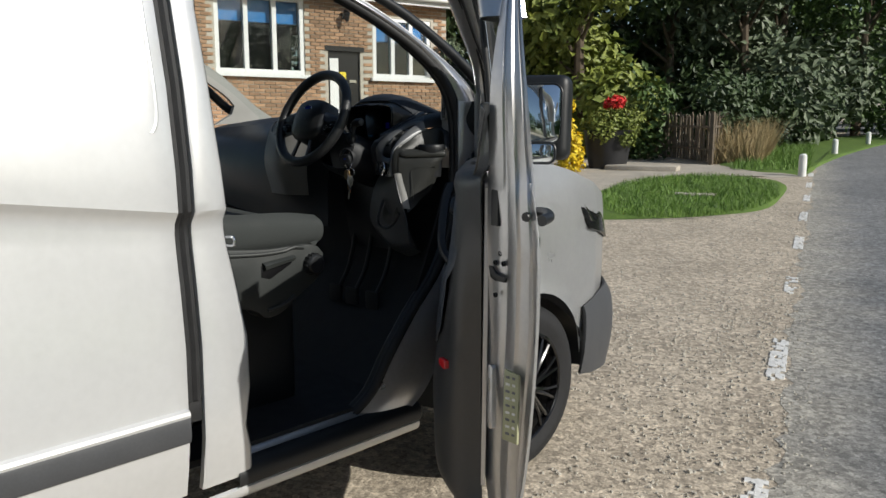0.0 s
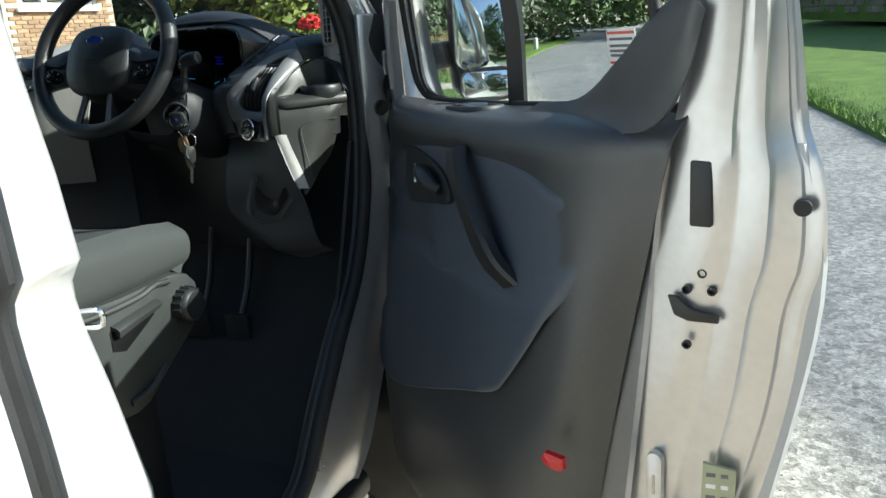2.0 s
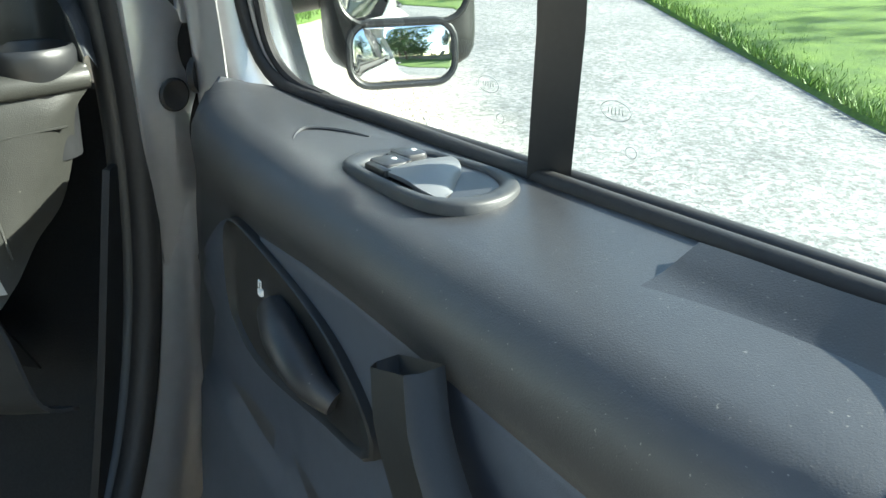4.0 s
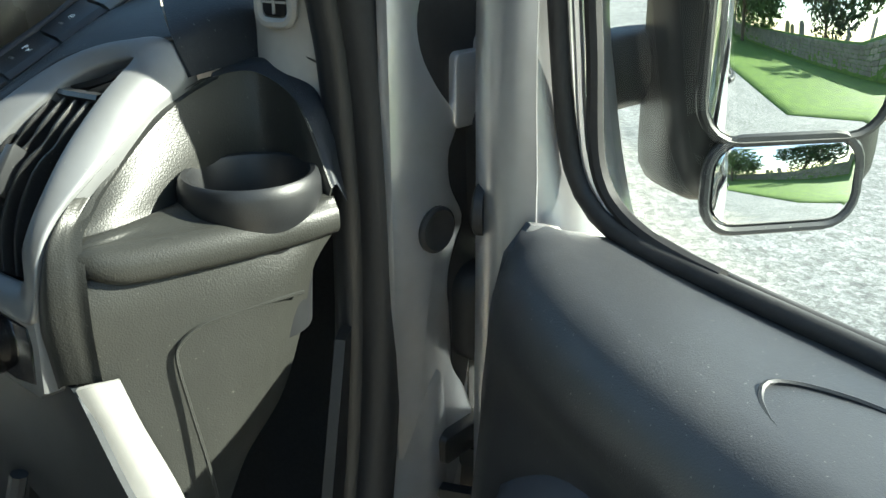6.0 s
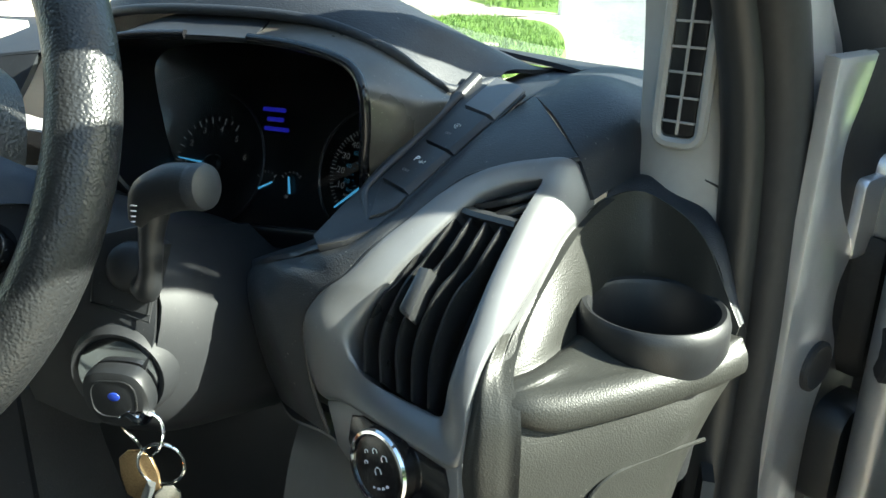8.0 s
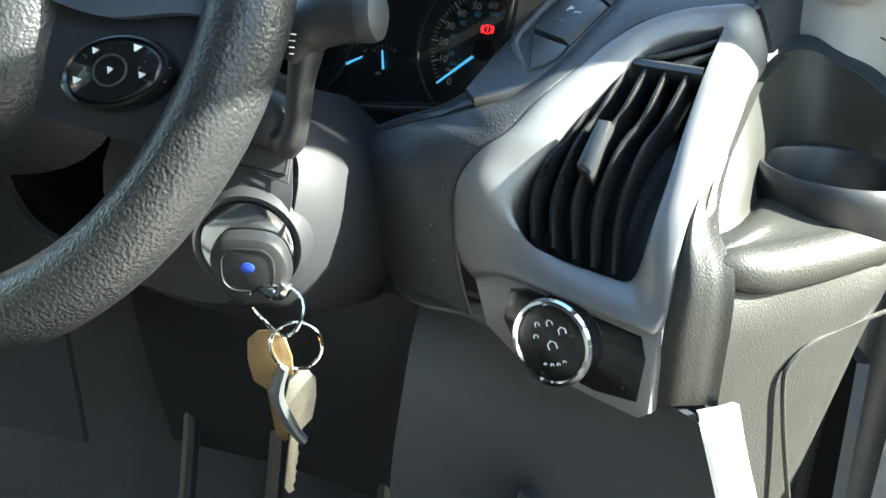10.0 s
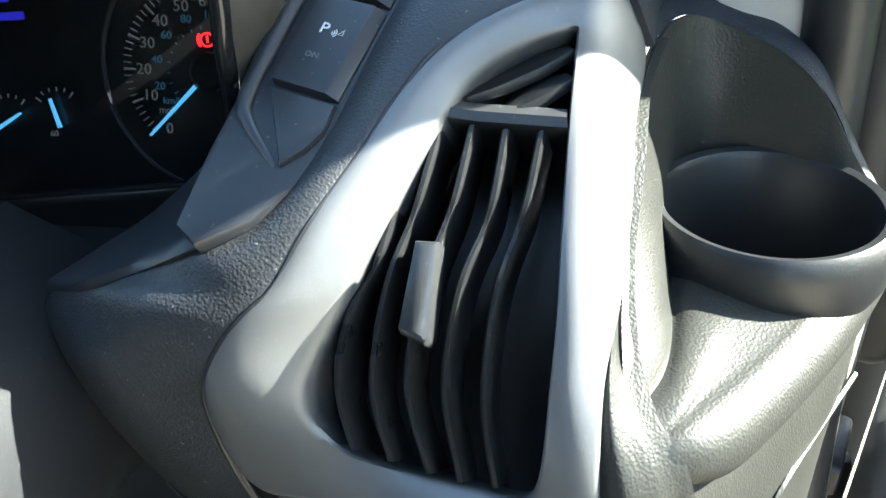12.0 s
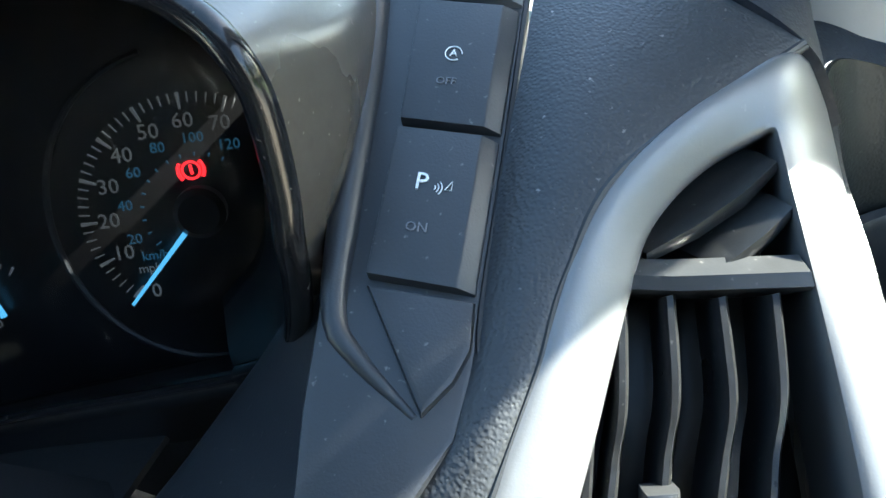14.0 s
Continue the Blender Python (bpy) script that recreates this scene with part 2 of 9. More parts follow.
def surface(curves, nu=24, nv=12, thick=0.0):
    """A smooth sheet through a few curves, each given by a few points."""
    rows = [spline(c, nu) for c in curves]
    cols = [spline([r[j] for r in rows], nv) if len(rows) > 2 else [rows[0][j].lerp(rows[1][j], i / (nv - 1)) for i in range(nv)] for j in range(nu)]
    bm = bmesh.new()
    grid(bm, [[cols[j][i] for j in range(nu)] for i in range(nv)])
    if thick:
        bmesh.ops.recalc_face_normals(bm, faces=bm.faces[:])
        bmesh.ops.solidify(bm, geom=bm.faces[:], thickness=thick)
    return bm


def even(points, per, closed=False, ease=0):
    """A smooth curve through the points, with the same number of steps between each two, so that neighbouring curves stay matched."""
    p = [Vector(q) for q in points]
    k = len(p)
    out = []
    for i in range(k if closed else k - 1):
        if closed:
            a, b, c, d = p[i - 1], p[i], p[(i + 1) % k], p[(i + 2) % k]
        else:
            b, c = p[i], p[i + 1]
            a = p[i - 1] if i else b * 2 - c
            d = p[i + 2] if i + 2 < k else c * 2 - b
        for j in range(per):
            t = j / per
            out.append(0.5 * (2 * b + (c - a) * t + (2 * a - 5 * b + 4 * c - d) * t * t + (3 * b - a - 3 * c + d) * t ** 3))
    if not closed:
        out.append(p[-1].copy())
    n = len(out)
    for _ in range(ease):
        out = [q if not closed and i in (0, n - 1) else q * 0.5 + (out[i - 1] + out[(i + 1) % n]) * 0.25 for i, q in enumerate(out)]
    return out


def loft(curves, per=5, across=5, thick=0.0, ease=2):
    """A sheet through curves of equally many points; matched points stay matched."""
    rows = [even(c, per, ease=ease) for c in curves]
    cols = [even([r[j] for r in rows], across) for j in range(len(rows[0]))]
    bm = bmesh.new()
    grid(bm, [[c[i] for c in cols] for i in range(len(cols[0]))])
    if thick:
        bmesh.ops.recalc_face_normals(bm, faces=bm.faces[:])
        bmesh.ops.solidify(bm, geom=bm.faces[:], thickness=thick)
    return bm


def fan(bm, loop):
    try:
        bm.faces.new(loop)
    except ValueError:
        pass


def tube(points, r, n=12, closed=False, smooth=0, flat=1.0, bm=None):
    """A round bar along a line of points; r may be a list."""
    p = spline(points, smooth, closed) if smooth else [Vector(q) for q in points]
    k = len(p)
    if isinstance(r, (list, tuple)):
        rs = [r[min(int(i / max(k - 1, 1) * (len(r) - 1)), len(r) - 2)] for i in range(k)]
        rs = []
        for i in range(k):
            s = i / max(k - 1, 1) * (len(r) - 1)
            a = min(int(s), len(r) - 2)
            rs.append(r[a] + (r[a + 1] - r[a]) * (s - a))
    else:
        rs = [r] * k
    bm = bm or bmesh.new()
    up, rows = None, []
    for i in range(k):
        d = (p[(i + 1) % k] - p[i - 1]) if closed else (p[min(i + 1, k - 1)] - p[max(i - 1, 0)])
        d.normalize()
        if up is None:
            up = d.orthogonal().normalized()
        up = (up - d * up.dot(d)).normalized()
        side = d.cross(up)
        rows.append([p[i] + (up * math.cos(a) * flat + side * math.sin(a)) * rs[i] for a in (2 * math.pi * j / n for j in range(n))])
    vs = grid(bm, rows, close_u=True, close_v=closed)
    if not closed:
        fan(bm, vs[0][::-1])
        fan(bm, vs[-1])
    return bm


def lathe(profile, m, n=32, bm=None, sweep=360.0, caps=True):
    """A turned form: (radius, height) pairs about the z axis of the pose m."""
    bm = bm or bmesh.new()
    rows = [[m @ Vector((r * math.cos(a), r * math.sin(a), h)) for a in (radians(sweep) * j / n for j in range(n))] for r, h in profile]
    vs = grid(bm, rows, close_u=True)
    if caps and profile[0][0] > 1e-6:
        fan(bm, vs[0][::-1])
    if caps and profile[-1][0] > 1e-6:
        fan(bm, vs[-1])
    bmesh.ops.remove_doubles(bm, verts=bm.verts[:], dist=1e-6)
    return bm


def box(x0, y0, z0, x1, y1, z1, bevel=0.0, bm=None, m=None, seg=2):
    bm = bm or bmesh.new()
    made = bmesh.ops.create_cube(bm, size=1)["verts"]
    k = Matrix.Translation(((x0 + x1) / 2, (y0 + y1) / 2, (z0 + z1) / 2)) @ Matrix.Diagonal((x1 - x0, y1 - y0, z1 - z0, 1))
    bmesh.ops.transform(bm, matrix=k, verts=made)
    if bevel:
        edges = list({e for v in made for e in v.link_edges})
        made = [v for f in bmesh.ops.bevel(bm, geom=edges, offset=bevel, segments=seg, affect="EDGES", profile=0.6)["faces"] for v in f.verts] + [v for v in made if v.is_valid]
    if m is not None:
        bmesh.ops.transform(bm, matrix=m, verts=list(set(made)) if bevel else made)
    return bm


class Plane:
    """A tilted plane: u runs to the right, v up the slope, h off the face; all in metres."""

    def __init__(self, at, normal, across=(1, 0, 0)):
        self.o, self.n = Vector(at), Vector(normal).normalized()
        a = Vector(across)
        self.u = (a - self.n * a.dot(self.n)).normalized()
        self.v = self.n.cross(self.u)
        self.m = Matrix.Translation(self.o) @ Matrix((self.u, self.v, self.n)).transposed().to_4x4()

    def __call__(self, u, v, h=0.0):
        return self.o + self.u * u + self.v * v + self.n * h


def slab(outline, place, h0, h1, bevel=0.0015, bm=None, taper=0.0):
    """A flat piece with an outline of (u, v), from height h0 to h1, with a softened upper edge."""
    bm = bm or bmesh.new()
    pts = [Vector((p[0], p[1])) for p in outline]
    mid = sum(pts, Vector((0, 0))) / len(pts)

    def ring(inset, h):
        out = []
        k = len(pts)
        for i in range(k):
            a, b, c = pts[i - 1], pts[i], pts[(i + 1) % k]
            d1, d2 = (b - a).normalized(), (c - b).normalized()
            nrm = Vector((-(d1.y + d2.y), d1.x + d2.x))
            nrm = nrm.normalized() if nrm.length > 1e-9 else (mid - b).normalized()
            cosn = max(0.5, nrm.dot(Vector((-d1.y, d1.x))))
            out.append(b + nrm * (inset / cosn) * sign)
        return [place(q.x, q.y, h) for q in out]

    area = sum(pts[i - 1].x * pts[i].y - pts[i].x * pts[i - 1].y for i in range(len(pts)))
    sign = 1 if area > 0 else -1
    rows = [ring(0, h0), ring(taper, h1 - bevel), ring(taper + bevel * 0.3, h1 - bevel * 0.3), ring(taper + bevel, h1)]
    vs = grid(bm, rows, close_u=True)
    fan(bm, vs[0][::-1])
    top = bm.faces.new(vs[-1])
    return bm


def rounded(w, h, r, n=5, cx=0.0, cy=0.0):
    out = []
    for sx, sy, a0 in ((1, 1, 0), (-1, 1, 90), (-1, -1, 180), (1, -1, 270)):
        for i in range(n + 1):
            a = radians(a0 + 90 * i / n)
            out.append((cx + sx * (w / 2 - r) + r * math.cos(a), cy + sy * (h / 2 - r) + r * math.sin(a)))
    return out


def words(text, size, m, depth=0.0002):
    """Raised lettering as a bmesh, at the pose m."""
    cu = bpy.data.curves.new("lettering", "FONT")
    cu.body, cu.size, cu.extrude, cu.align_x, cu.align_y = text, size, depth, "CENTER", "CENTER"
    cu.resolution_u = 2
    ob = new("lettering", cu)
    me = bpy.data.meshes.new_from_object(ob)
    bm = bmesh.new()
    bm.from_mesh(me)
    bpy.data.objects.remove(ob)
    bpy.data.curves.remove(cu)
    bpy.data.meshes.remove(me)
    bmesh.ops.transform(bm, matrix=m, verts=bm.verts[:])
    return bm


def moved(points, d):
    d = Vector(d)
    return [Vector(p) + d for p in points]


# ---- ground, road and what lies round the van ----
ASPHALT = mat("worn_asphalt", (0.19, 0.194, 0.197), 0.85, 0, 0.25, 1.2, grain=1.0, grain_scale=110, second=(0.27, 0.27, 0.268), grit=True)
GRAVEL = mat("gravelled_lay_by", (0.43, 0.365, 0.28), 0.9, 0, 0.12, 1.6, grain=1.0, grain_scale=55, second=(0.57, 0.49, 0.385), grit=True)
GRASS = mat("mown_grass", (0.075, 0.15, 0.018), 0.8, 0, 0.35, 3.0, grain=1.0, grain_scale=40, second=(0.13, 0.21, 0.03))
BLADE = mat("grass_blades", (0.09, 0.20, 0.02), 0.6, 0, 0.35, 3.0, second=(0.16, 0.27, 0.04))
DRYGRASS = mat("dry_grass_stalks", (0.34, 0.26, 0.13), 0.8, 0, 0.3, 4.0)
PAINTED = mat("worn_white_road_paint", (0.78, 0.77, 0.74), 0.7, 0, 0.2, 30, grain=0.5, grain_scale=150, second=(0.86, 0.85, 0.82))
POSTWHITE = mat("white_painted_post", (0.74, 0.74, 0.71), 0.6, 0, 0.1, 12)
OLDWOOD = mat("weathered_fence_wood", (0.17, 0.135, 0.095), 0.8, 0, 0.3, 12, grain=0.5, grain_scale=120, rand=0.25)
BARK = mat("bark", (0.10, 0.075, 0.05), 0.9, 0, 0.35, 8, grain=0.8, grain_scale=60)
LEAF = mat("green_leaves", (0.055, 0.105, 0.022), 0.55, 0, 0.45, 1.2, second=(0.10, 0.17, 0.035))
LEAF_B = mat("silvery_leaves", (0.10, 0.14, 0.075), 0.55, 0, 0.4, 1.4, second=(0.16, 0.20, 0.11))
LEAF_C = mat("yellow_green_leaves", (0.14, 0.20, 0.03), 0.55, 0, 0.4, 1.6, second=(0.25, 0.28, 0.05))
LEAF_D = mat("dark_leaves", (0.03, 0.06, 0.018), 0.55, 0, 0.4, 1.4, second=(0.055, 0.09, 0.025))
YELLOWFLOWER = mat("yellow_flowers", (0.70, 0.52, 0.02), 0.6, 0, 0.2, 30)
REDFLOWER = mat("red_flowers", (0.65, 0.03, 0.03), 0.6, 0, 0.2, 30)
BRICK = mat("buff_brown_brick", (0.36, 0.22, 0.13), 0.85, 0, 0.2, 5, grain=0.6, grain_scale=140, rand=0.28)
MORTAR = mat("pale_mortar", (0.48, 0.44, 0.37), 0.9, 0, 0.15, 8, grain=0.6, grain_scale=200)
UPVC = mat("white_window_frame", (0.80, 0.80, 0.79), 0.35, 0, 0.04, 6)
BLIND = mat("blue_roller_blind", (0.03, 0.22, 0.62), 0.7, 0, 0.08, 6)
DARKROOM = mat("room_shade_black", (0.03, 0.03, 0.03), 0.8, 0, 0.4, 2)
BLACKPAINT = mat("black_gloss_paint", (0.012, 0.012, 0.013), 0.25, 0, 0.1, 8)
YELLOWSIGN = mat("yellow_notice", (0.80, 0.62, 0.03), 0.5, 0, 0.05, 10)
ROOFTILE = mat("brown_roof_tiles", (0.15, 0.085, 0.06), 0.85, 0, 0.3, 3, grain=0.6, grain_scale=40)
STONE = mat("grey_field_stone", (0.24, 0.22, 0.18), 0.9, 0, 0.4, 2.2, grain=1.0, grain_scale=18, second=(0.34, 0.31, 0.25), rand=0.3)
PAVING = mat("pale_concrete_path", (0.40, 0.36, 0.30), 0.85, 0, 0.2, 2.5, grain=0.7, grain_scale=120)
POTBLACK = mat("black_planter", (0.018, 0.018, 0.020), 0.5, 0, 0.2, 10)

ROAD_A, ROAD_D, ROAD_N, RISE = Vector((1.72, 1.73, 0)), Vector((-0.303, 0.953, 0)), Vector((0.953, 0.303, 0)), 0.031


def ground_z(x, y):
    return RISE * ((x - ROAD_A.x) * ROAD_D.x + (y - ROAD_A.y) * ROAD_D.y)


def road(s, lat, lift=0.0):
    p = ROAD_A + ROAD_D * s + ROAD_N * lat
    return Vector((p.x, p.y, ground_z(p.x, p.y) + lift))


def on_ground(x, y, lift=0.0):
    return Vector((x, y, ground_z(x, y) + lift))


bm = bmesh.new()
grid(bm, [[on_ground(x, y) for x in (-900, -60, -20, 0, 20, 60, 900)] for y in (-900, -60, -20, 0, 20, 60, 900)])
single("ground", bm, GRAVEL, "pale gravelled lay-by and open ground", "ground", kind="structure")


def left_edge(s):
    return 0.0 if s < 13 else 0.0062 * (s - 13) ** 1.65


def right_edge(s):
    return 2.55 + 0.155 * max(s - 2, 0)


bm = bmesh.new()
random.seed(5)
ss = [-80, -40, -20, -10] + [-6 + 0.11 * k for k in range(280)] + [27, 30, 33, 36, 40, 48]
ragged = {s: random.uniform(-0.035, 0.035) + 0.03 * math.sin(s * 2.3) for s in ss}
grid(bm, [[road(s, left_edge(s) + (right_edge(s) + 0.3 - left_edge(s)) * f + (ragged[s] if f == 0 else 0), 0.002 + 0.024 * math.sin(math.pi * f)) for f in (0, 0.06, 0.25, 0.5, 0.75, 1)] for s in ss])
single("road", bm, ASPHALT, "grey worn asphalt lane running past the van", "road", kind="structure")
bm = bmesh.new()
grid(bm, [[road(37 + a, lat, 0.034) for a in (0, 3, 7)] for lat in (-60, -20, -5, 5, 12, 30, 80)])
tagged(part("road", bm, ASPHALT), "side road crossing beyond the verge", "road", kind="structure")

# grit washed on to the lane's edge
tree_ = ASPHALT.node_tree
pos = tree_.nodes.new("ShaderNodeTexCoord")
sub_ = tree_.nodes.new("ShaderNodeVectorMath")
sub_.operation = "SUBTRACT"
sub_.inputs[1].default_value = ROAD_A
dot_ = tree_.nodes.new("ShaderNodeVectorMath")
dot_.operation = "DOT_PRODUCT"
dot_.inputs[1].default_value = ROAD_N
nz = tree_.nodes.new("ShaderNodeTexNoise")
nz.inputs["Scale"].default_value, nz.inputs["Detail"].default_value = 2.6, 8
ma = tree_.nodes.new("ShaderNodeMath")
ma.operation = "MULTIPLY_ADD"
ma.inputs[1].default_value = 0.6
mr_ = tree_.nodes.new("ShaderNodeMapRange")
mr_.inputs[1].default_value, mr_.inputs[2].default_value, mr_.inputs[3].default_value, mr_.inputs[4].default_value = 0.25, 0.9, 1.0, 0.0
mixg = tree_.nodes.new("ShaderNodeMix")
mixg.data_type = "RGBA"
mixg.inputs[6].default_value = (1, 1, 1, 1)
mixg.inputs[7].default_value = (1.85, 1.72, 1.47, 1)
mul = tree_.nodes.new("ShaderNodeVectorMath")
mul.operation = "MULTIPLY"
bs = tree_.nodes["Principled BSDF"]
was = bs.inputs["Base Color"].links[0].from_socket
tree_.links.new(pos.outputs["Object"], sub_.inputs[0])
tree_.links.new(sub_.outputs[0], dot_.inputs[0])
tree_.links.new(pos.outputs["Object"], nz.inputs["Vector"])
tree_.links.new(nz.outputs["Fac"], ma.inputs[0])
tree_.links.new(dot_.outputs["Value"], ma.inputs[2])
tree_.links.new(ma.outputs[0], mr_.inputs[0])
tree_.links.new(mr_.outputs[0], mixg.inputs[0])
tree_.links.new(was, mul.inputs[0])
tree_.links.new(mixg.outputs[2], mul.inputs[1])
tree_.links.new(mul.outputs[0], bs.inputs["Base Color"])

# loose stones lying on the lay-by
random.seed(21)
sv, sf = [], []
for k in range(6500):
    along_, lat = random.uniform(-2.5, 9.0), -abs(random.gauss(0, 1.3)) + random.uniform(0, 0.9)
    if k % 3 == 0:
        along_ = random.uniform(-2.5, 3.0)
    c = road(along_, lat, 0.004)
    if c.x < 1.02 and c.y < 1.9:
        continue
    r = random.uniform(0.0035, 0.0095) * (1.5 if k % 40 == 0 else 1.0)
    a0 = random.uniform(0, 6.28)
    b0 = len(sv)
    for q in range(5):
        a = a0 + q * 1.2566
        rr = r * random.uniform(0.75, 1.2)
        sv.append((c.x + rr * math.cos(a), c.y + rr * math.sin(a), c.z - 0.004))
    for q in range(5):
        a = a0 + q * 1.2566
        rr = r * random.uniform(0.5, 0.8)
        sv.append((c.x + rr * math.cos(a), c.y + rr * math.sin(a), c.z + r * random.uniform(0.3, 0.8)))
    sf += [(b0 + q, b0 + (q + 1) % 5, b0 + 5 + (q + 1) % 5, b0 + 5 + q) for q in range(5)] + [tuple(b0 + 5 + q for q in range(5))]
me = bpy.data.meshes.new("loose_gravel")
me.from_pydata(sv, [], sf)
PEBBLE = mat("loose_stones", (0.40, 0.36, 0.29), 0.85, 0, 0.5, 55.0, second=(0.66, 0.62, 0.54))
me.materials.append(PEBBLE)
tagged(new("loose_gravel", me), "loose pale stones scattered over the lay-by", "gravel", kind="stuff")

# edge line of separate worn dashes
dash_marks = thing("road_marking", road(0, 0), "broken white edge line of worn road paint", "road marking", kind="structure")
random.seed(11)
for i in range(9):
    s0 = -0.9 + 2.02 * i
    bm = bmesh.new()
    for k in range(23):
        a = s0 + k * 0.037
        for q in range(4):
            if random.random() < (0.72 if i != 2 else 0.35) - (0.35 if k in (0, 1, 21, 22) else 0):
                lat = left_edge(a) - 0.05 - 0.045 + q * 0.022
                pts = [road(a + random.uniform(-.012, .01), lat + random.uniform(-.004, .004), 0.0065), road(a + random.uniform(-.012, .01), lat + 0.024, 0.0065),
                       road(a + 0.036, lat + 0.024 + random.uniform(-.004, .004), 0.0065), road(a + 0.036 + random.uniform(-.01, .014), lat, 0.0065)]
                lo = [p - Vector((0, 0, 0.01)) for p in pts]
                vs = [bm.verts.new(p) for p in pts]
                ws = [bm.verts.new(p) for p in lo]
                bm.faces.new(vs)
                for e in range(4):
                    bm.faces.new((vs[e], ws[e], ws[(e + 1) % 4], vs[(e + 1) % 4]))
    part("dash", bm, PAINTED, dash_marks)


def leaf_cloud(centres, radii, count, size, seed, flat=1.0, shell=0.55):
    """Many small bent leaves, spread through several uneven lobes."""
    rs = np.random.RandomState(seed)
    c = np.array(centres, float)
    r = np.array(radii, float)
    w = r ** 2 / (r ** 2).sum()
    pick = rs.choice(len(c), count, p=w)
    d = rs.normal(size=(count, 3))
    d /= np.linalg.norm(d, axis=1)[:, None]
    rad = (shell + (1 - shell) * rs.rand(count) ** 0.5) * (0.82 + 0.3 * rs.rand(count))
    pos = c[pick] + d * (r[pick] * rad)[:, None] * np.array([1, 1, flat])
    nrm = d * 0.7 + rs.normal(size=(count, 3)) * 0.55 + np.array([0, 0, 0.35])
    nrm /= np.linalg.norm(nrm, axis=1)[:, None]
    a = np.cross(nrm, rs.normal(size=(count, 3)))
    a /= np.linalg.norm(a, axis=1)[:, None]
    b = np.cross(nrm, a)
    sz = size * (0.6 + 0.8 * rs.rand(count))
    a *= sz[:, None]
    b *= (sz * 0.55)[:, None]
    v = np.empty((count * 4, 3))
    v[0::4], v[1::4], v[2::4], v[3::4] = pos - a, pos - b + nrm * sz[:, None] * 0.2, pos + a, pos + b + nrm * sz[:, None] * 0.2
    return v


def leaves_mesh(name, v, material):
    me = bpy.data.meshes.new(name)
    n = len(v) // 4
    me.from_pydata(v.tolist(), [], np.arange(n * 4).reshape(n, 4).tolist())
    me.materials.append(material)
    return me


def tree(at, height, spread, material, seed, label, leaves=5200, size=0.16, lobes=9, low=0.25, trunk_r=0.16, category="tree", name="tree"):
    rs = random.Random(seed)
    base = on_ground(*at)
    t = thing(name, base, label, category)
    top = base + Vector((rs.uniform(-.3, .3), rs.uniform(-.3, .3), height * 0.8))
    mid = base.lerp(top, 0.5) + Vector((rs.uniform(-.2, .2), rs.uniform(-.2, .2), 0))
    bm = tube([base - Vector((0, 0, .1)), base.lerp(mid, .5), mid, top], [trunk_r * 1.25, trunk_r, trunk_r * .7, trunk_r * .15], 8, smooth=9)
    cs, rr = [], []
    for i in range(lobes):
        a = 2 * math.pi * i / lobes * 1.618 + rs.uniform(-.4, .4)
        f = low + (1 - low) * (i + 0.5) / lobes
        k = spread * (0.75 - 0.55 * abs(f - 0.5)) * rs.uniform(0.55, 1.0)
        c = base + Vector((math.cos(a) * k, math.sin(a) * k, height * f))
        cs.append(c)
        rr.append(spread * rs.uniform(0.38, 0.62) * (1.1 - 0.45 * f))
        start = base.lerp(top, min(0.85, f * 0.8))
        tube([start, start.lerp(c, .5) + Vector((0, 0, .1)), c], [trunk_r * .4, trunk_r * .25, trunk_r * .08], 6, smooth=5, bm=bm)
    part("trunk", bm, BARK, t)
    part("crown", None, None, t, data=leaves_mesh("crown", leaf_cloud(cs, rr, leaves, size, seed), material))
    return t


def hedge(points, height, width, material, seed, label, leaves=5000, size=0.10):
    cs, rr = [], []
    rs = random.Random(seed)
    pts = spline([(*p, 0) for p in points], max(6, int(len(points) * 6)))
    for p in pts:
        for k in range(3):
            z = height * (0.2 + 0.3 * k)
            q = on_ground(p.x + rs.uniform(-.2, .2), p.y + rs.uniform(-.2, .2), z)
            cs.append(q)
            rr.append(max(height * 0.33, width * 0.55) * rs.uniform(0.8, 1.15))
    ob = part("hedge", None, None, data=leaves_mesh("hedge", leaf_cloud(cs, rr, leaves, size, seed, 0.8, 0.4), material))
    return tagged(ob, label, "hedge", kind="stuff")


def blades(region, count, h, w, material, seed, label, name="grass", lean=0.35):
    """Blades of grass over a patch: region gives a random point."""
    rs = np.random.RandomState(seed)
    v, f = [], []
    for i in range(count):
        p = region(rs)
        a = rs.rand() * 6.283
        hh = h * (0.5 + rs.rand())
        d = Vector((math.cos(a), math.sin(a), 0)) * w
        l = Vector((rs.normal() * lean * hh, rs.normal() * lean * hh, hh))
        k = len(v)
        v += [p - d, p + d, p + l * 0.6 + d * 0.5, p + l]
        f += [(k, k + 1, k + 2), (k, k + 2, k + 3)]
    me = bpy.data.meshes.new(name)
    me.from_pydata([tuple(q) for q in v], [], f)
    me.materials.append(material)
    return tagged(part(name, None, None, data=me), label, "grass", kind="stuff")


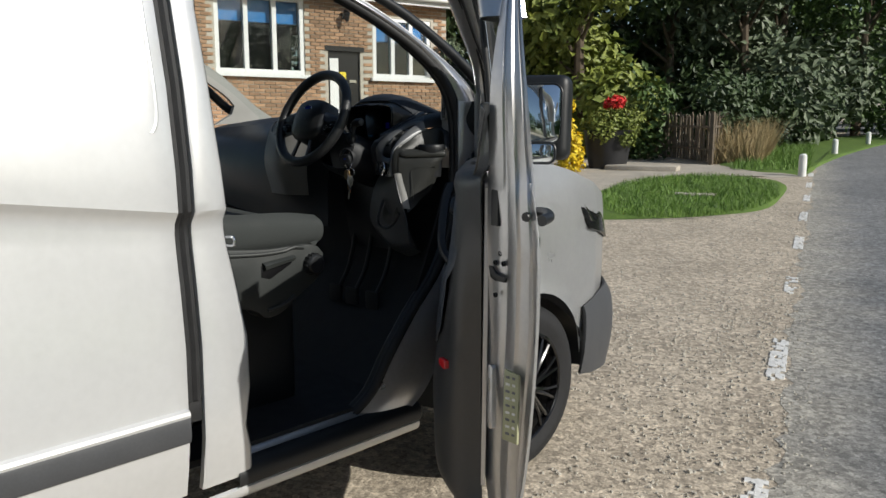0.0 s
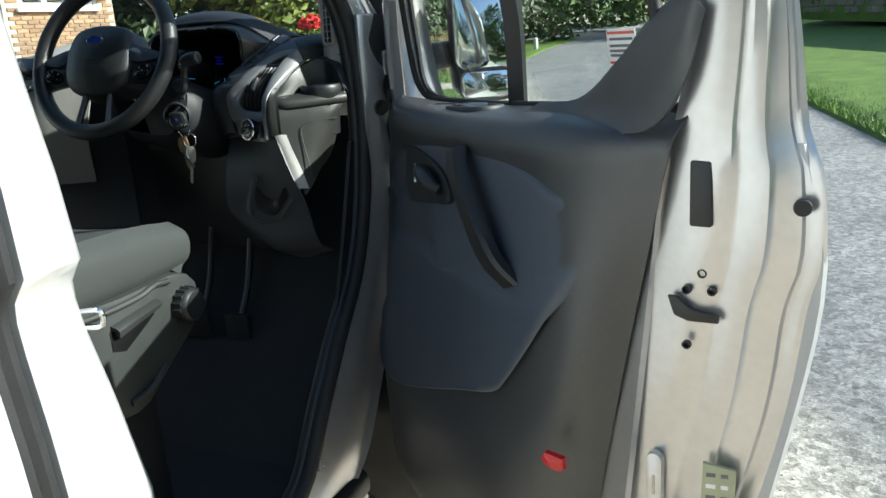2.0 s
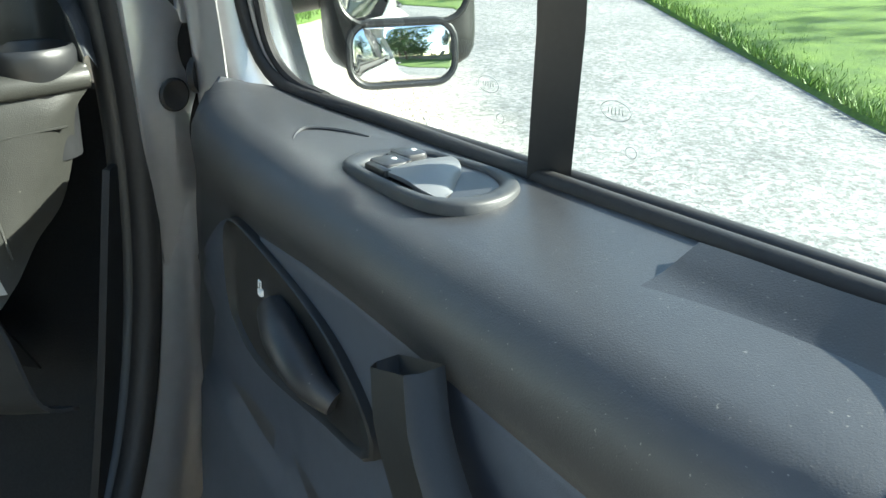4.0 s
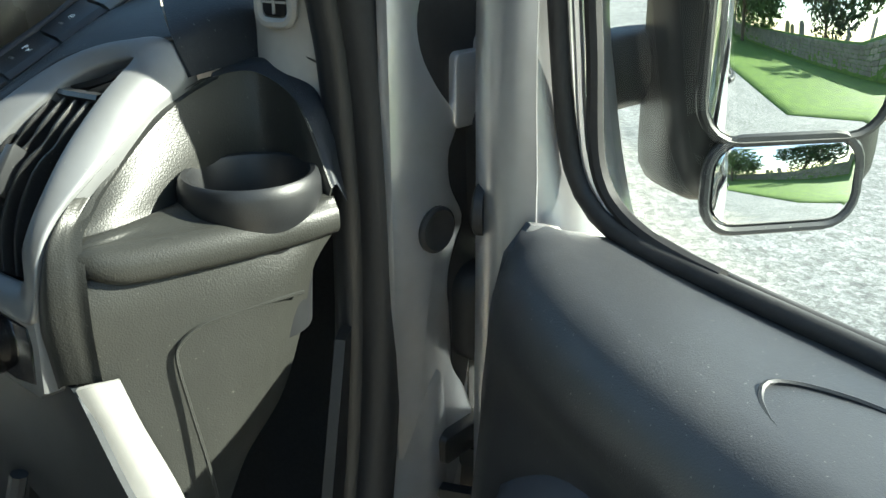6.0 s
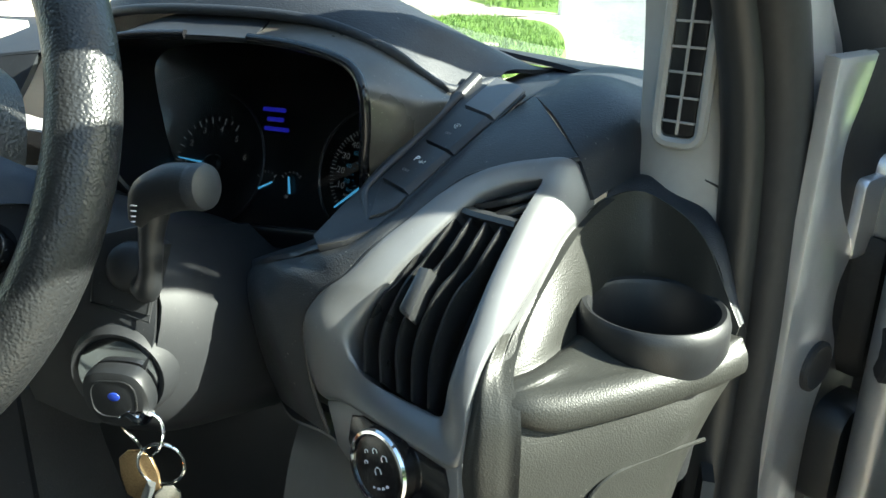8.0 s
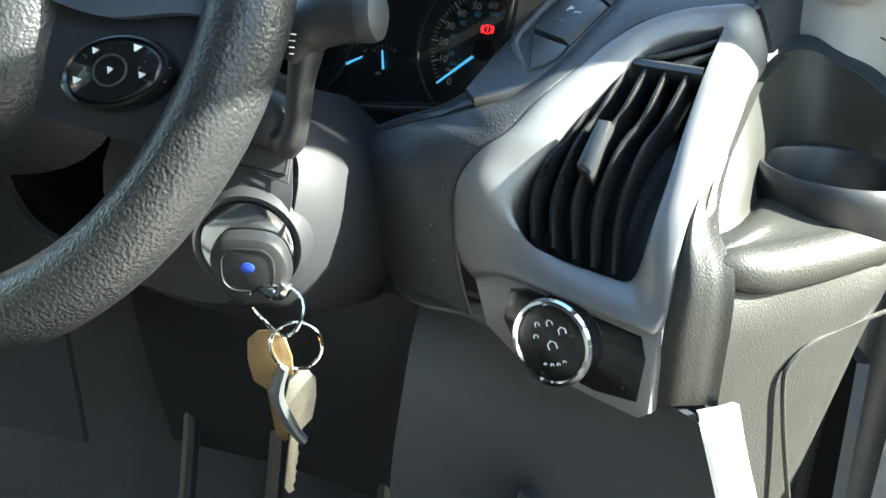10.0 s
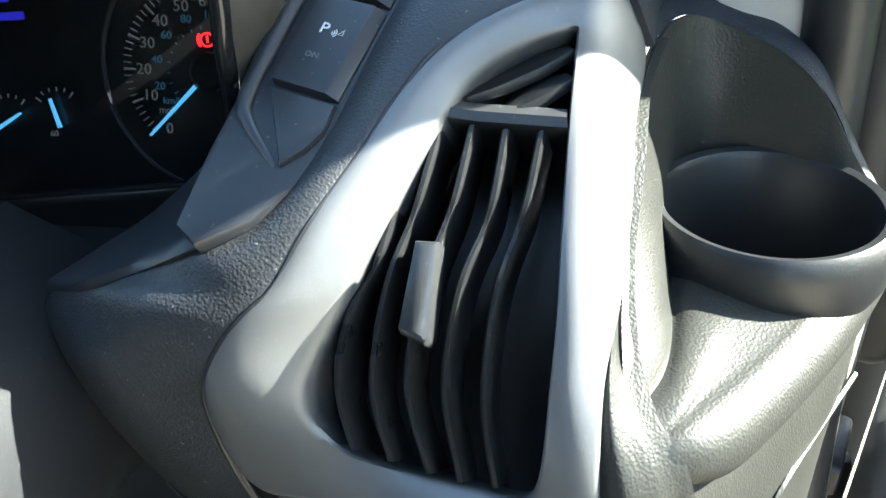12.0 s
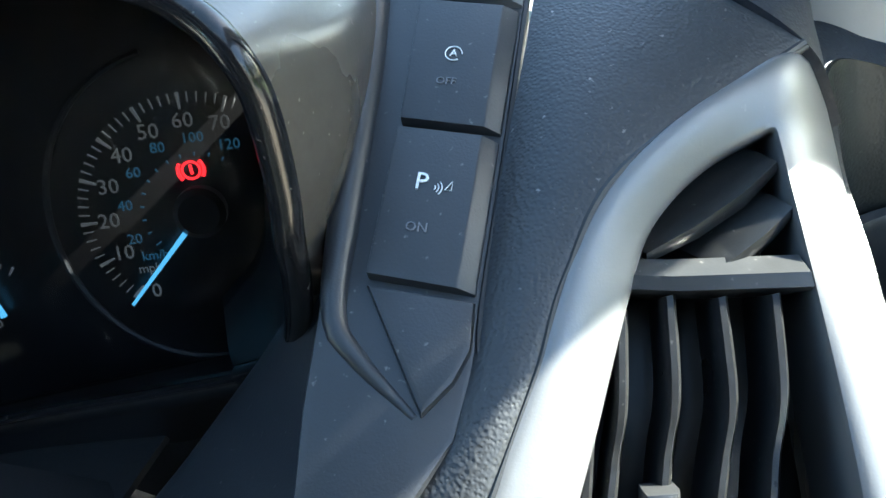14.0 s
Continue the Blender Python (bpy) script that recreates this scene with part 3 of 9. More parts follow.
def patch(name, outline, material, lift, label, category, rim=0.03):
    """A low raised sheet on the ground with a soft edge."""
    pts = spline([(*p, 0) for p in outline], 60, closed=True)
    mid = sum(pts, Vector((0, 0, 0))) / len(pts)
    bm = bmesh.new()
    rows = []
    for f, h in ((1, 0.002), (0.97, lift * 0.7), (0.9, lift), (0.6, lift), (0.3, lift), (0.05, lift)):
        rows.append([on_ground(*(mid.lerp(p, f)).xy, h + (noise.noise(p * 1.7 * f) * 0.012 if f < 1 else 0)) for p in pts])
    vs = grid(bm, rows, close_u=True)
    fan(bm, vs[-1])
    return single(name, bm, material, label, category, kind="structure", angle=80)


# grass island beside the lay-by, path and verge
island = [road(6.6, -2.5), road(6.75, -1.8), road(7.3, -1.1), road(8.1, -0.55), road(9.6, -0.4), road(11.4, -0.4), road(12.3, -0.75), road(12.6, -1.6), road(12.2, -2.5), road(10.4, -3.0), road(8.4, -3.1)]
patch("lawn", [p.xy for p in island], GRASS, 0.05, "bright green grass island at the edge of the lay-by", "lawn")


def in_island(rs):
    while True:
        s, l = 6.5 + 6.2 * rs.rand(), -3.0 + 2.7 * rs.rand()
        if (s - 9.6) ** 2 / 9 + (l + 1.75) ** 2 / 1.75 < 1:
            return road(s, l, 0.04)


blades(in_island, 9000, 0.07, 0.006, BLADE, 3, "short grass blades on the island beside the lay-by")
patch("pavement", [p.xy for p in (road(13.0, -0.35), road(14.6, -0.6), road(15.6, -2.2), road(16.5, -5.5), road(15.5, -7), road(13.2, -6.0), road(10.5, -4.2), road(8.2, -4.2), road(7.4, -3.2), road(10.5, -3.0), road(12.7, -2.4))], PAVING, 0.02, "pale concrete path in front of the garden fence", "path")
bm = slab(rounded(0.6, 0.24, 0.02, 2), lambda u, v, h: road(9.15 + v, -1.58 + u, 0.05 + h), 0, 0.02, 0.004)
single("stone_slab", bm, PAVING, "small pale stone slab set in the grass", "slab")
bm = slab(rounded(1.5, 0.5, 0.04, 2), lambda u, v, h: road(13.7 + v, -3.3 + u, 0.01 + h), 0, 0.11, 0.02)
single("kerb_stone", bm, PAVING, "pale concrete kerb block beside the path", "kerb")
verge = [road(13.4, -0.25), road(16, 0.1), road(20, 0.75), road(25, 1.9), road(31, 3.6), road(34, 3.2), road(30, 0.8), road(24, -1.6), road(18, -2.2), road(14.6, -1.6)]
patch("verge", [p.xy for p in verge], GRASS, 0.06, "green roadside verge under the hedge", "verge")
blades(lambda rs: road(14 + 14 * rs.rand(), -1.6 + 1.5 * rs.rand() + 0.0, 0.04) + ROAD_N * 0, 7000, 0.13, 0.008, BLADE, 4, "longer grass on the roadside verge")
rverge = [(s, right_edge(s) + 0.06 * math.sin(s * 2.1)) for s in (-70, -40, -20, -10, -4, 0, 3, 6, 9, 12, 15, 18, 22, 26, 30, 33, 35)]
bm = bmesh.new()
grid(bm, [[road(s, l + w, h) for w, h in ((0, 0.0), (0.05, 0.05), (0.4, 0.10), (1.5, 0.16), (3.5, 0.3), (6.0, 0.55), (20.0, 0.9))] for s, l in rverge])
single("verge", bm, GRASS, "broad sunlit grass verge across the road", "verge", kind="structure", angle=80)
blades(lambda rs: (lambda s: road(s, right_edge(s) + 0.02 + 3.0 * rs.rand() ** 2, 0.05))(1 + 13 * rs.rand()), 12000, 0.07, 0.007, BLADE, 5, "mown grass along the far road edge")

# white bollards
bollard = thing("bollard", (0, 0, 0), "short white painted wooden marker post on the verge", "bollard", group="white roadside posts")
part("post", lathe([(0.075, -0.1), (0.075, 0.33), (0.068, 0.40), (0.04, 0.425), (0, 0.43)], Matrix(), 14), POSTWHITE, bollard)
for k, (s, l) in enumerate(((13.3, -0.2), (19.5, 0.42), (24.5, 1.4))):
    p = road(s, l)
    if k == 0:
        bollard.location = p
    else:
        copy_thing(bollard, Matrix.Translation(p) @ Matrix.Diagonal((0.8, 0.8, 1.25, 1)) if False else Matrix.Translation(p))

# picket fence with a returning corner
fence = thing("picket_fence", on_ground(-5.1, 16.06), "weathered brown picket fence round the front garden", "fence")
corner, left_end, right_end = Vector((-5.1, 16.06, 0)), Vector((-9.3, 18.8, 0)), Vector((-6.6, 21.5, 0))
pm = bpy.data.meshes.new("picket")
bm = bmesh.new()
prof = [(-0.038, 0), (0.038, 0), (0.038, 1.02), (0.0, 1.10), (-0.038, 1.02)]
a = [bm.verts.new((x, -0.010, z)) for x, z in prof]
b = [bm.verts.new((x, 0.010, z)) for x, z in prof]
bm.faces.new(a)
bm.faces.new(b[::-1])
for i in range(5):
    bm.faces.new((a[i], b[i], b[(i + 1) % 5], a[(i + 1) % 5]))
bmesh.ops.recalc_face_normals(bm, faces=bm.faces[:])
bm.to_mesh(pm)
bm.free()
pm.materials.append(OLDWOOD)
random.seed(5)
for p0, p1 in ((corner, left_end), (corner, right_end)):
    n = int((p1 - p0).length / 0.125)
    ang = math.atan2(p1.y - p0.y, p1.x - p0.x)
    for i in range(n):
        q = p0.lerp(p1, (i + 0.5) / n)
        ob = part("picket", None, None, fence, data=pm)
        ob.matrix_basis = Matrix.Translation(on_ground(q.x, q.y, 0.06)) @ pose(0, 0, 0, random.uniform(-1.5, 1.5), random.uniform(-1.5, 1.5), math.degrees(ang)) @ Matrix.Diagonal((1, 1, random.uniform(0.95, 1.05), 1))
    for z in (0.35, 0.85):
        d = Vector((-(p1 - p0).y, (p1 - p0).x, 0)).normalized() * (0.03 if p1 is left_end else -0.03)
        bm = tube([on_ground(p0.x + d.x, p0.y + d.y, z), on_ground(p1.x + d.x, p1.y + d.y, z)], 0.035, 4)
        part("rail", bm, OLDWOOD, fence)
bm = tube([on_ground(corner.x, corner.y, 0), on_ground(corner.x, corner.y, 1.2)], 0.06, 4)
part("post", bm, OLDWOOD, fence)
blades(lambda rs: road(15.9 + 4.2 * rs.rand(), -2.1 + 1.0 * rs.rand(), 0), 2600, 0.75, 0.010, DRYGRASS, 8, "tall dry grass stalks beside the fence corner", "dry_grass", 0.30)

# planter with trailing plants and flowers
planter = thing("planter", on_ground(-6.5, 13.9), "large black round planter full of trailing green plants", "planter")
bm = lathe([(0.40, 0), (0.48, 0.45), (0.52, 0.80), (0.55, 0.84), (0.50, 0.84), (0.48, 0.76), (0, 0.76)], Matrix.Translation(on_ground(-6.5, 13.9)), 28)
part("pot", bm, POTBLACK, planter)
c = on_ground(-6.5, 13.9)
v = leaf_cloud([c + Vector(q) for q in ((0, 0, 1.0), (.35, .1, .9), (-.35, 0, .95), (.1, -.35, .8), (.3, .35, 1.1), (.5, -.1, .65))], [.45, .35, .35, .35, .35, .25], 2600, 0.05, 21, 0.7, 0.3)
part("foliage", None, None, planter, data=leaves_mesh("foliage", v, LEAF_C))
v = leaf_cloud([c + Vector(q) for q in ((.1, .2, 1.45), (-.2, .3, 1.4))], [.16, .12], 160, 0.06, 22)
part("flowers", None, None, planter, data=leaves_mesh("flowers", v, REDFLOWER))
for q, h, sd, lb in (((-7.2, 13.2), 1.5, 31, "clump of tall yellow flowers beside the planter"), ((-6.6, 12.6), 0.7, 32, "low yellow flowers by the path")):
    c = on_ground(*q)
    v = leaf_cloud([c + Vector((0, 0, h * f)) for f in (.3, .6, .9)], [.3, .28, .25], 700, 0.06, sd)
    tagged(part("flower_clump", None, None, data=leaves_mesh("flower_clump", v, YELLOWFLOWER)), lb, "flowers", kind="stuff")

# woods behind the garden, along the lane and beyond the junction
TREES = [(-9.5, 17.2, 7, 2.6, LEAF_C, 1), (-12.5, 19.5, 9, 3.2, LEAF, 2), (-9.5, 22.5, 8.5, 3.2, LEAF_D, 3), (-7.8, 24.5, 9, 3.0, LEAF_B, 4), (-8.5, 28.5, 10, 3.6, LEAF_B, 5),
         (-6.6, 32.0, 9, 3.4, LEAF, 6), (-6.3, 37.5, 10, 3.8, LEAF, 7), (-14, 27, 12, 4.5, LEAF_D, 8), (-13, 35, 13, 5, LEAF_D, 9), (-18, 22, 12, 4.5, LEAF, 10), (-20, 30, 13, 5, LEAF_D, 11),
         (-5.5, 45, 10, 4.5, LEAF, 12), (2.0, 53, 11, 5, LEAF_C, 13), (9, 55, 10, 5, LEAF, 14), (17, 54, 11, 5, LEAF_D, 15), (26, 52, 12, 5.5, LEAF, 16), (-14, 48, 13, 6, LEAF_D, 17), (36, 46, 13, 6, LEAF_D, 18),
         # the last two in this row are added to cast shade over the far lane
         (12, 32, 9, 4.0, LEAF, 19), (20, 26, 10, 4.5, LEAF_D, 20), (-16.5, 14.5, 9, 3.0, LEAF_D, 33), (-13.5, 15.5, 6, 2.2, LEAF_D, 34), (24, 12, 10, 4.5, LEAF, 35), (3.6, 34.5, 8, 3.0, LEAF, 51), (6.5, 40.5, 9, 3.4, LEAF_D, 52),
         (15, -14, 10, 4.5, LEAF, 21), (22, -8, 11, 4.5, LEAF_D, 22), (20, -22, 12, 5, LEAF, 23), (12, -30, 11, 5, LEAF_D, 24), (28, -2, 10, 4.5, LEAF, 25), (26, -34, 13, 6, LEAF_D, 26), (4, -40, 12, 6, LEAF, 27), (-12, -30, 12, 6, LEAF_D, 28), (-26, -8, 11, 5, LEAF, 29), (-8, -44, 12, 6, LEAF_D, 30)]
NAMES = {LEAF.name: "broad tree with green summer leaves", LEAF_B.name: "bushy tree with silvery green leaves", LEAF_C.name: "small tree with yellow-green leaves", LEAF_D.name: "dense dark green woodland tree"}
for x, y, h, sp, m, sd in TREES:
    tree((x, y), h, sp, m, sd, NAMES[m.name], leaves=6500 if y > 10 and y < 40 and x < 0 else 4200, size=0.15 if y < 40 and y > 0 else 0.24, lobes=11, low=0.12 if y > 10 else 0.3)
hedge([(-5.6, 17.5), (-6.3, 20), (-6.2, 23.5), (-6.3, 27)], 2.0, 1.2, LEAF_D, 41, "dark overgrown hedge along the lane", 8000, 0.09)
hedge([(-7.0, 16.9), (-9.5, 19.0), (-12, 19.2)], 1.9, 1.2, LEAF, 42, "green shrubs behind the picket fence", 6000, 0.08)
hedge([(-4, 48), (1, 50.5), (7, 51.5)], 1.7, 1.2, LEAF_C, 43, "trimmed bright green hedge beyond the junction", 5000, 0.10)
hedge([(9, 51), (15, 50.5), (24, 49)], 2.0, 1.3, LEAF_D, 44, "dark hedge along the far side road", 5000, 0.12)

# churchyard wall of separate stones with grass and gravestones behind
wall = thing("stone_wall", road(-6, 9.6), "low field-stone churchyard wall with a grassy top", "wall", kind="structure")
random.seed(17)
sm = []
for i in range(5):
    bm = box(-0.17, -0.16, -0.085, 0.17, 0.16, 0.085, 0.03, seg=1)
    for v in bm.verts:
        v.co += Vector((random.uniform(-.02, .02), random.uniform(-.02, .02), random.uniform(-.012, .012)))
    for f in bm.faces:
        f.smooth = False
    me = bpy.data.meshes.new("stone")
    bm.to_mesh(me)
    bm.free()
    me.materials.append(STONE)
    sm.append(me)
rest_v, rest_f = [], []
for row in range(6):
    s = -26.0
    while s < 22:
        w = random.uniform(0.8, 1.35)
        p = road(s + 0.17 * w, 9.3 + random.uniform(-.03, .03), 0.78 + 0.175 * row)
        k = Matrix.Translation(p) @ pose(0, 0, 0, 0, 0, math.degrees(math.atan2(ROAD_D.y, ROAD_D.x)) + random.uniform(-4, 4)) @ Matrix.Diagonal((w, 1, random.uniform(.92, 1.08), 1))
        me = sm[random.randrange(5)]
        if -6 < s < 12 and row > 0:
            ob = part("stone", None, None, wall, data=me)
            ob.matrix_basis = k
        else:
            n0 = len(rest_v)
            rest_v += [tuple(k @ v.co) for v in me.vertices]
            rest_f += [tuple(n0 + i for i in f.vertices) for f in me.polygons]
        s += 0.35 * w
me = bpy.data.meshes.new("stonework")
me.from_pydata(rest_v, [], rest_f)
me.materials.append(STONE)
tagged(part("stonework", None, None, wall, data=me), kind="stuff")
bm = bmesh.new()
grid(bm, [[road(s, 9.2 + w, h) for w, h in ((-0.05, 0.5), (0.0, 1.62), (0.15, 1.84), (1.5, 1.92), (12, 2.4), (40, 2.8))] for s in range(-46, 24, 3)])
single("churchyard_lawn", bm, GRASS, "raised churchyard grass behind the stone wall", "lawn", kind="structure", angle=80)
random.seed(9)
stone_proto = None
for i in range(14):
    p = road(-24 + 3.1 * i + random.uniform(-1, 1), 11.5 + random.uniform(0, 5), 1.95)
    k = Matrix.Translation(p) @ pose(0, 0, 0, random.uniform(-4, 4), random.uniform(-5, 5), math.degrees(math.atan2(ROAD_D.y, ROAD_D.x)) + 90 + random.uniform(-12, 12))
    if stone_proto is None:
        stone_proto = thing("gravestone", (0, 0, 0), "old grey upright gravestone standing in the grass", "gravestone", group="gravestones behind the wall")
        out = [(-0.3, -0.2), (0.3, -0.2), (0.3, 0.75), (0.22, 0.93), (0.08, 1.02), (-0.08, 1.02), (-0.22, 0.93), (-0.3, 0.75)]
        part("slab", slab(out, lambda u, v, h: Vector((u, h, v)), -0.05, 0.05, 0.012), STONE, stone_proto)
        part("plinth", box(-0.4, -0.12, -0.2, 0.4, 0.12, 0.06, 0.015), STONE, stone_proto)
        stone_proto.matrix_basis = k
    else:
        copy_thing(stone_proto, k)


# ---- the house across the lay-by ----
H_O = Vector((-10.54, 9.79, 0))                      # a point on the facade, below the door's head
H_T = Vector((math.sin(radians(14)), math.cos(radians(14)), 0))   # along the wall, away from the road
H_N = Vector((H_T.y, -H_T.x, 0))                      # out of the wall, towards the van
HZ = 0.55


def facade(u, z, out=0.0):
    p = H_O + H_T * u + H_N * out
    return Vector((p.x, p.y, z))


house = thing("house", facade(0, HZ), "buff brick house with white windows and blue blinds", "house")
W0, W1, EAVES = -6.5, 2.62, 4.1
OPEN = [(-2.75, -0.88, 2.42, 3.95), (0.72, 2.2, 2.42, 3.72), (-0.36, 0.40, 0.6, 2.95)]      # u0, u1, z0, z1: two windows and the door


def in_opening(u0, u1, z0, z1, g=0.0):
    return any(u1 > a - g and u0 < b + g and z1 > c - g and z0 < d + g for a, b, c, d in OPEN)


bm = bmesh.new()
us = sorted({W0, W1, *(q for o in OPEN for q in o[:2])})
zs = sorted({HZ - 0.6, EAVES, *(q for o in OPEN for q in o[2:])})
for i in range(len(us) - 1):
    for j in range(len(zs) - 1):
        u0, u1, z0, z1 = us[i], us[i + 1], zs[j], zs[j + 1]
        if not in_opening(u0 + .001, u1 - .001, z0 + .001, z1 - .001):
            vs = [bm.verts.new(facade(u, z, -0.012)) for u, z in ((u0, z0), (u1, z0), (u1, z1), (u0, z1))]
            bm.faces.new(vs)
bmesh.ops.remove_doubles(bm, verts=bm.verts[:], dist=1e-5)
bmesh.ops.solidify(bm, geom=bm.faces[:], thickness=0.22)
part("wall", bm, MORTAR, house)
for u, d in ((W1 - 0.1, 7.0), (W0 + 0.1, 7.0)):
    bm = bmesh.new()
    grid(bm, [[facade(u, HZ - .6, -0.25), facade(u, EAVES, -0.25)], [facade(u, HZ - .6, -d), facade(u, EAVES, -d)]])
    bmesh.ops.solidify(bm, geom=bm.faces[:], thickness=0.1)
    part("wall", bm, MORTAR, house)
bm = bmesh.new()
grid(bm, [[facade(W0 - .3, EAVES + 0.02, 0.35), facade(W1 + .25, EAVES + 0.02, 0.35)], [facade(W0 - .3, EAVES + 2.6, -3.4), facade(W1 + .25, EAVES + 2.6, -3.4)], [facade(W0 - .3, EAVES, -7.4), facade(W1 + .25, EAVES, -7.4)]])
bmesh.ops.solidify(bm, geom=bm.faces[:], thickness=0.12)
part("roof", bm, ROOFTILE, house)
part("gutter", tube([facade(W0 - .3, EAVES + 0.03, 0.40), facade(W1 + .28, EAVES + 0.03, 0.40)], 0.06, 10), UPVC, house, "white gutter")
bm = bmesh.new()
grid(bm, [[facade(W0 - .3, EAVES - .12, 0.33), facade(W1 + .25, EAVES - .12, 0.33)], [facade(W0 - .3, EAVES + .03, 0.33), facade(W1 + .25, EAVES + .03, 0.33)]])
bmesh.ops.solidify(bm, geom=bm.faces[:], thickness=0.03)
part("fascia", bm, UPVC, house)


def block(u0, u1, z0, z1, o0, o1, bevel=0.004):
    bm = box(0, 0, 0, 1, 1, 1)
    for v in bm.verts:
        v.co = facade(u0 + (u1 - u0) * v.co.x, z0 + (z1 - z0) * v.co.z, o0 + (o1 - o0) * v.co.y)
    return bm


for (u0, u1, z0, z1), panes in ((OPEN[0], 3), (OPEN[1], 3)):
    w = part("window", block(u0, u1, z0, z0 + 0.09, -0.14, -0.03), UPVC, house, "white three-light window with blue blinds half down")
    part("frame", block(u0, u1, z1 - 0.07, z1, -0.14, -0.03), UPVC, w)
    for i in range(panes + 1):
        c = u0 + 0.045 + (u1 - u0 - 0.09) * i / panes
        part("mullion", block(c - 0.045, c + 0.045, z0 + 0.09, z1 - 0.07, -0.14, -0.035), UPVC, w)
    part("sill", block(u0 - .08, u1 + .08, z0 - 0.07, z0, -0.10, 0.10), UPVC, w)
    for i in range(panes):
        a = u0 + 0.09 + (u1 - u0 - 0.09) * i / panes
        b = u0 + (u1 - u0 - 0.09) * (i + 1) / panes
        part("blind", block(a, b, z1 - 0.50, z1 - 0.07, -0.20, -0.19), BLIND, w, "blue roller blind")
        p = part("pane", block(a, b, z0 + 0.09, z1 - 0.07, -0.10, -0.095), GLASS, w)
        p.visible_shadow = False
    # near-black sheet stands in for the unlit room, its shade put into the colour
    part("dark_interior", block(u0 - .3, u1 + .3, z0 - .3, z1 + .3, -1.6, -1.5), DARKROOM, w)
d = part("door", block(-0.36, 0.40, 0.6, 2.95, -0.12, -0.07), BLACKPAINT, house, "black front door with a white side panel")
part("side_panel", block(-0.30, -0.10, 1.6, 2.80, -0.07, -0.055), UPVC, d)
part("notice", block(-0.08, 0.08, 2.18, 2.52, -0.07, -0.06), YELLOWSIGN, d, "yellow notice")
part("lintel", block(-0.44, 0.48, 2.95, 3.05, -0.10, 0.02), BLACKPAINT, house, "black door head")
part("letter_plate", block(0.16, 0.32, 2.30, 2.36, -0.07, -0.055), STEEL, d)
lamp = part("wall_lamp", block(-0.03, 0.05, 3.62, 3.74, 0.0, 0.06), BLACKPAINT, house, "black wall lantern above the door")
part("bracket", tube([facade(0, 3.68, 0.02), facade(0, 3.80, 0.10), facade(0, 3.74, 0.2)], 0.012, 6, smooth=7), BLACKPAINT, lamp)
part("lantern", lathe([(0.02, 0.12), (0.07, 0.08), (0.05, -0.06), (0.02, -0.1)], Matrix.Translation(facade(0, 3.64, 0.2)), 8), BLACKPAINT, lamp)
basket = part("hanging_basket", lathe([(0.02, -0.2), (0.15, -0.12), (0.22, 0.0)], Matrix.Translation(facade(2.5, 3.05, 0.35)), 12), POTBLACK, house, "hanging basket of trailing plants")
part("foliage", None, None, basket, data=leaves_mesh("foliage", leaf_cloud([facade(2.5, 3.12, 0.35), facade(2.4, 3.0, 0.45), facade(2.6, 3.02, 0.4)], [.22, .2, .2], 500, 0.05, 51), LEAF_B))
# bricks, laid in stretcher bond
bmm = bpy.data.meshes.new("brick")
bm = box(-0.1025, -0.02, -0.0285, 0.1025, 0.02, 0.0285)
bm.to_mesh(bmm)
bm.free()
bmm.materials.append(BRICK)
ang = math.atan2(H_T.y, H_T.x)
rest_v, rest_f = [], []
near = 0
random.seed(3)
for r in range(int((EAVES - HZ) / 0.075)):
    z = HZ + 0.04 + r * 0.075
    u = W0 + 0.11 + (0.1125 if r % 2 else 0)
    while u < W1 - 0.1:
        if not in_opening(u - 0.1, u + 0.1, z - 0.02, z + 0.02, 0.01):
            k = Matrix.Translation(facade(u, z, -0.011 + random.uniform(-.003, .003))) @ Matrix.Rotation(ang, 4, "Z")
            if near < 300 and -0.85 < u < 2.6 and z > 2.0:
                ob = part("brick", None, None, house, data=bmm)
                ob.matrix_basis = k
                near += 1
            else:
                n0 = len(rest_v)
                rest_v += [tuple(k @ v.co) for v in bmm.vertices]
                rest_f += [tuple(n0 + i for i in f.vertices) for f in bmm.polygons]
        u += 0.225
BRICK_REST = mat("buff_brown_brickwork", (0.36, 0.22, 0.13), 0.85, 0, 0.2, 5, grain=0.6, grain_scale=140)
tn = BRICK_REST.node_tree
geo = tn.nodes.new("ShaderNodeNewGeometry")
hs = tn.nodes.new("ShaderNodeHueSaturation")
mr = tn.nodes.new("ShaderNodeMapRange")
mr.inputs[3].default_value, mr.inputs[4].default_value = 0.72, 1.28
pb = tn.nodes["Principled BSDF"]
src_socket = pb.inputs["Base Color"].links[0].from_socket
tn.links.new(geo.outputs["Random Per Island"], mr.inputs[0])
tn.links.new(mr.outputs[0], hs.inputs["Value"])
tn.links.new(src_socket, hs.inputs["Color"])
tn.links.new(hs.outputs[0], pb.inputs["Base Color"])
me = bpy.data.meshes.new("brickwork")
me.from_pydata(rest_v, [], rest_f)
me.materials.append(BRICK_REST)
tagged(part("brickwork", None, None, house, data=me), kind="stuff")


# ---- the van ----
van = thing("van", (0, -0.4, 0), "silver panel van with its driver door standing open", "van")


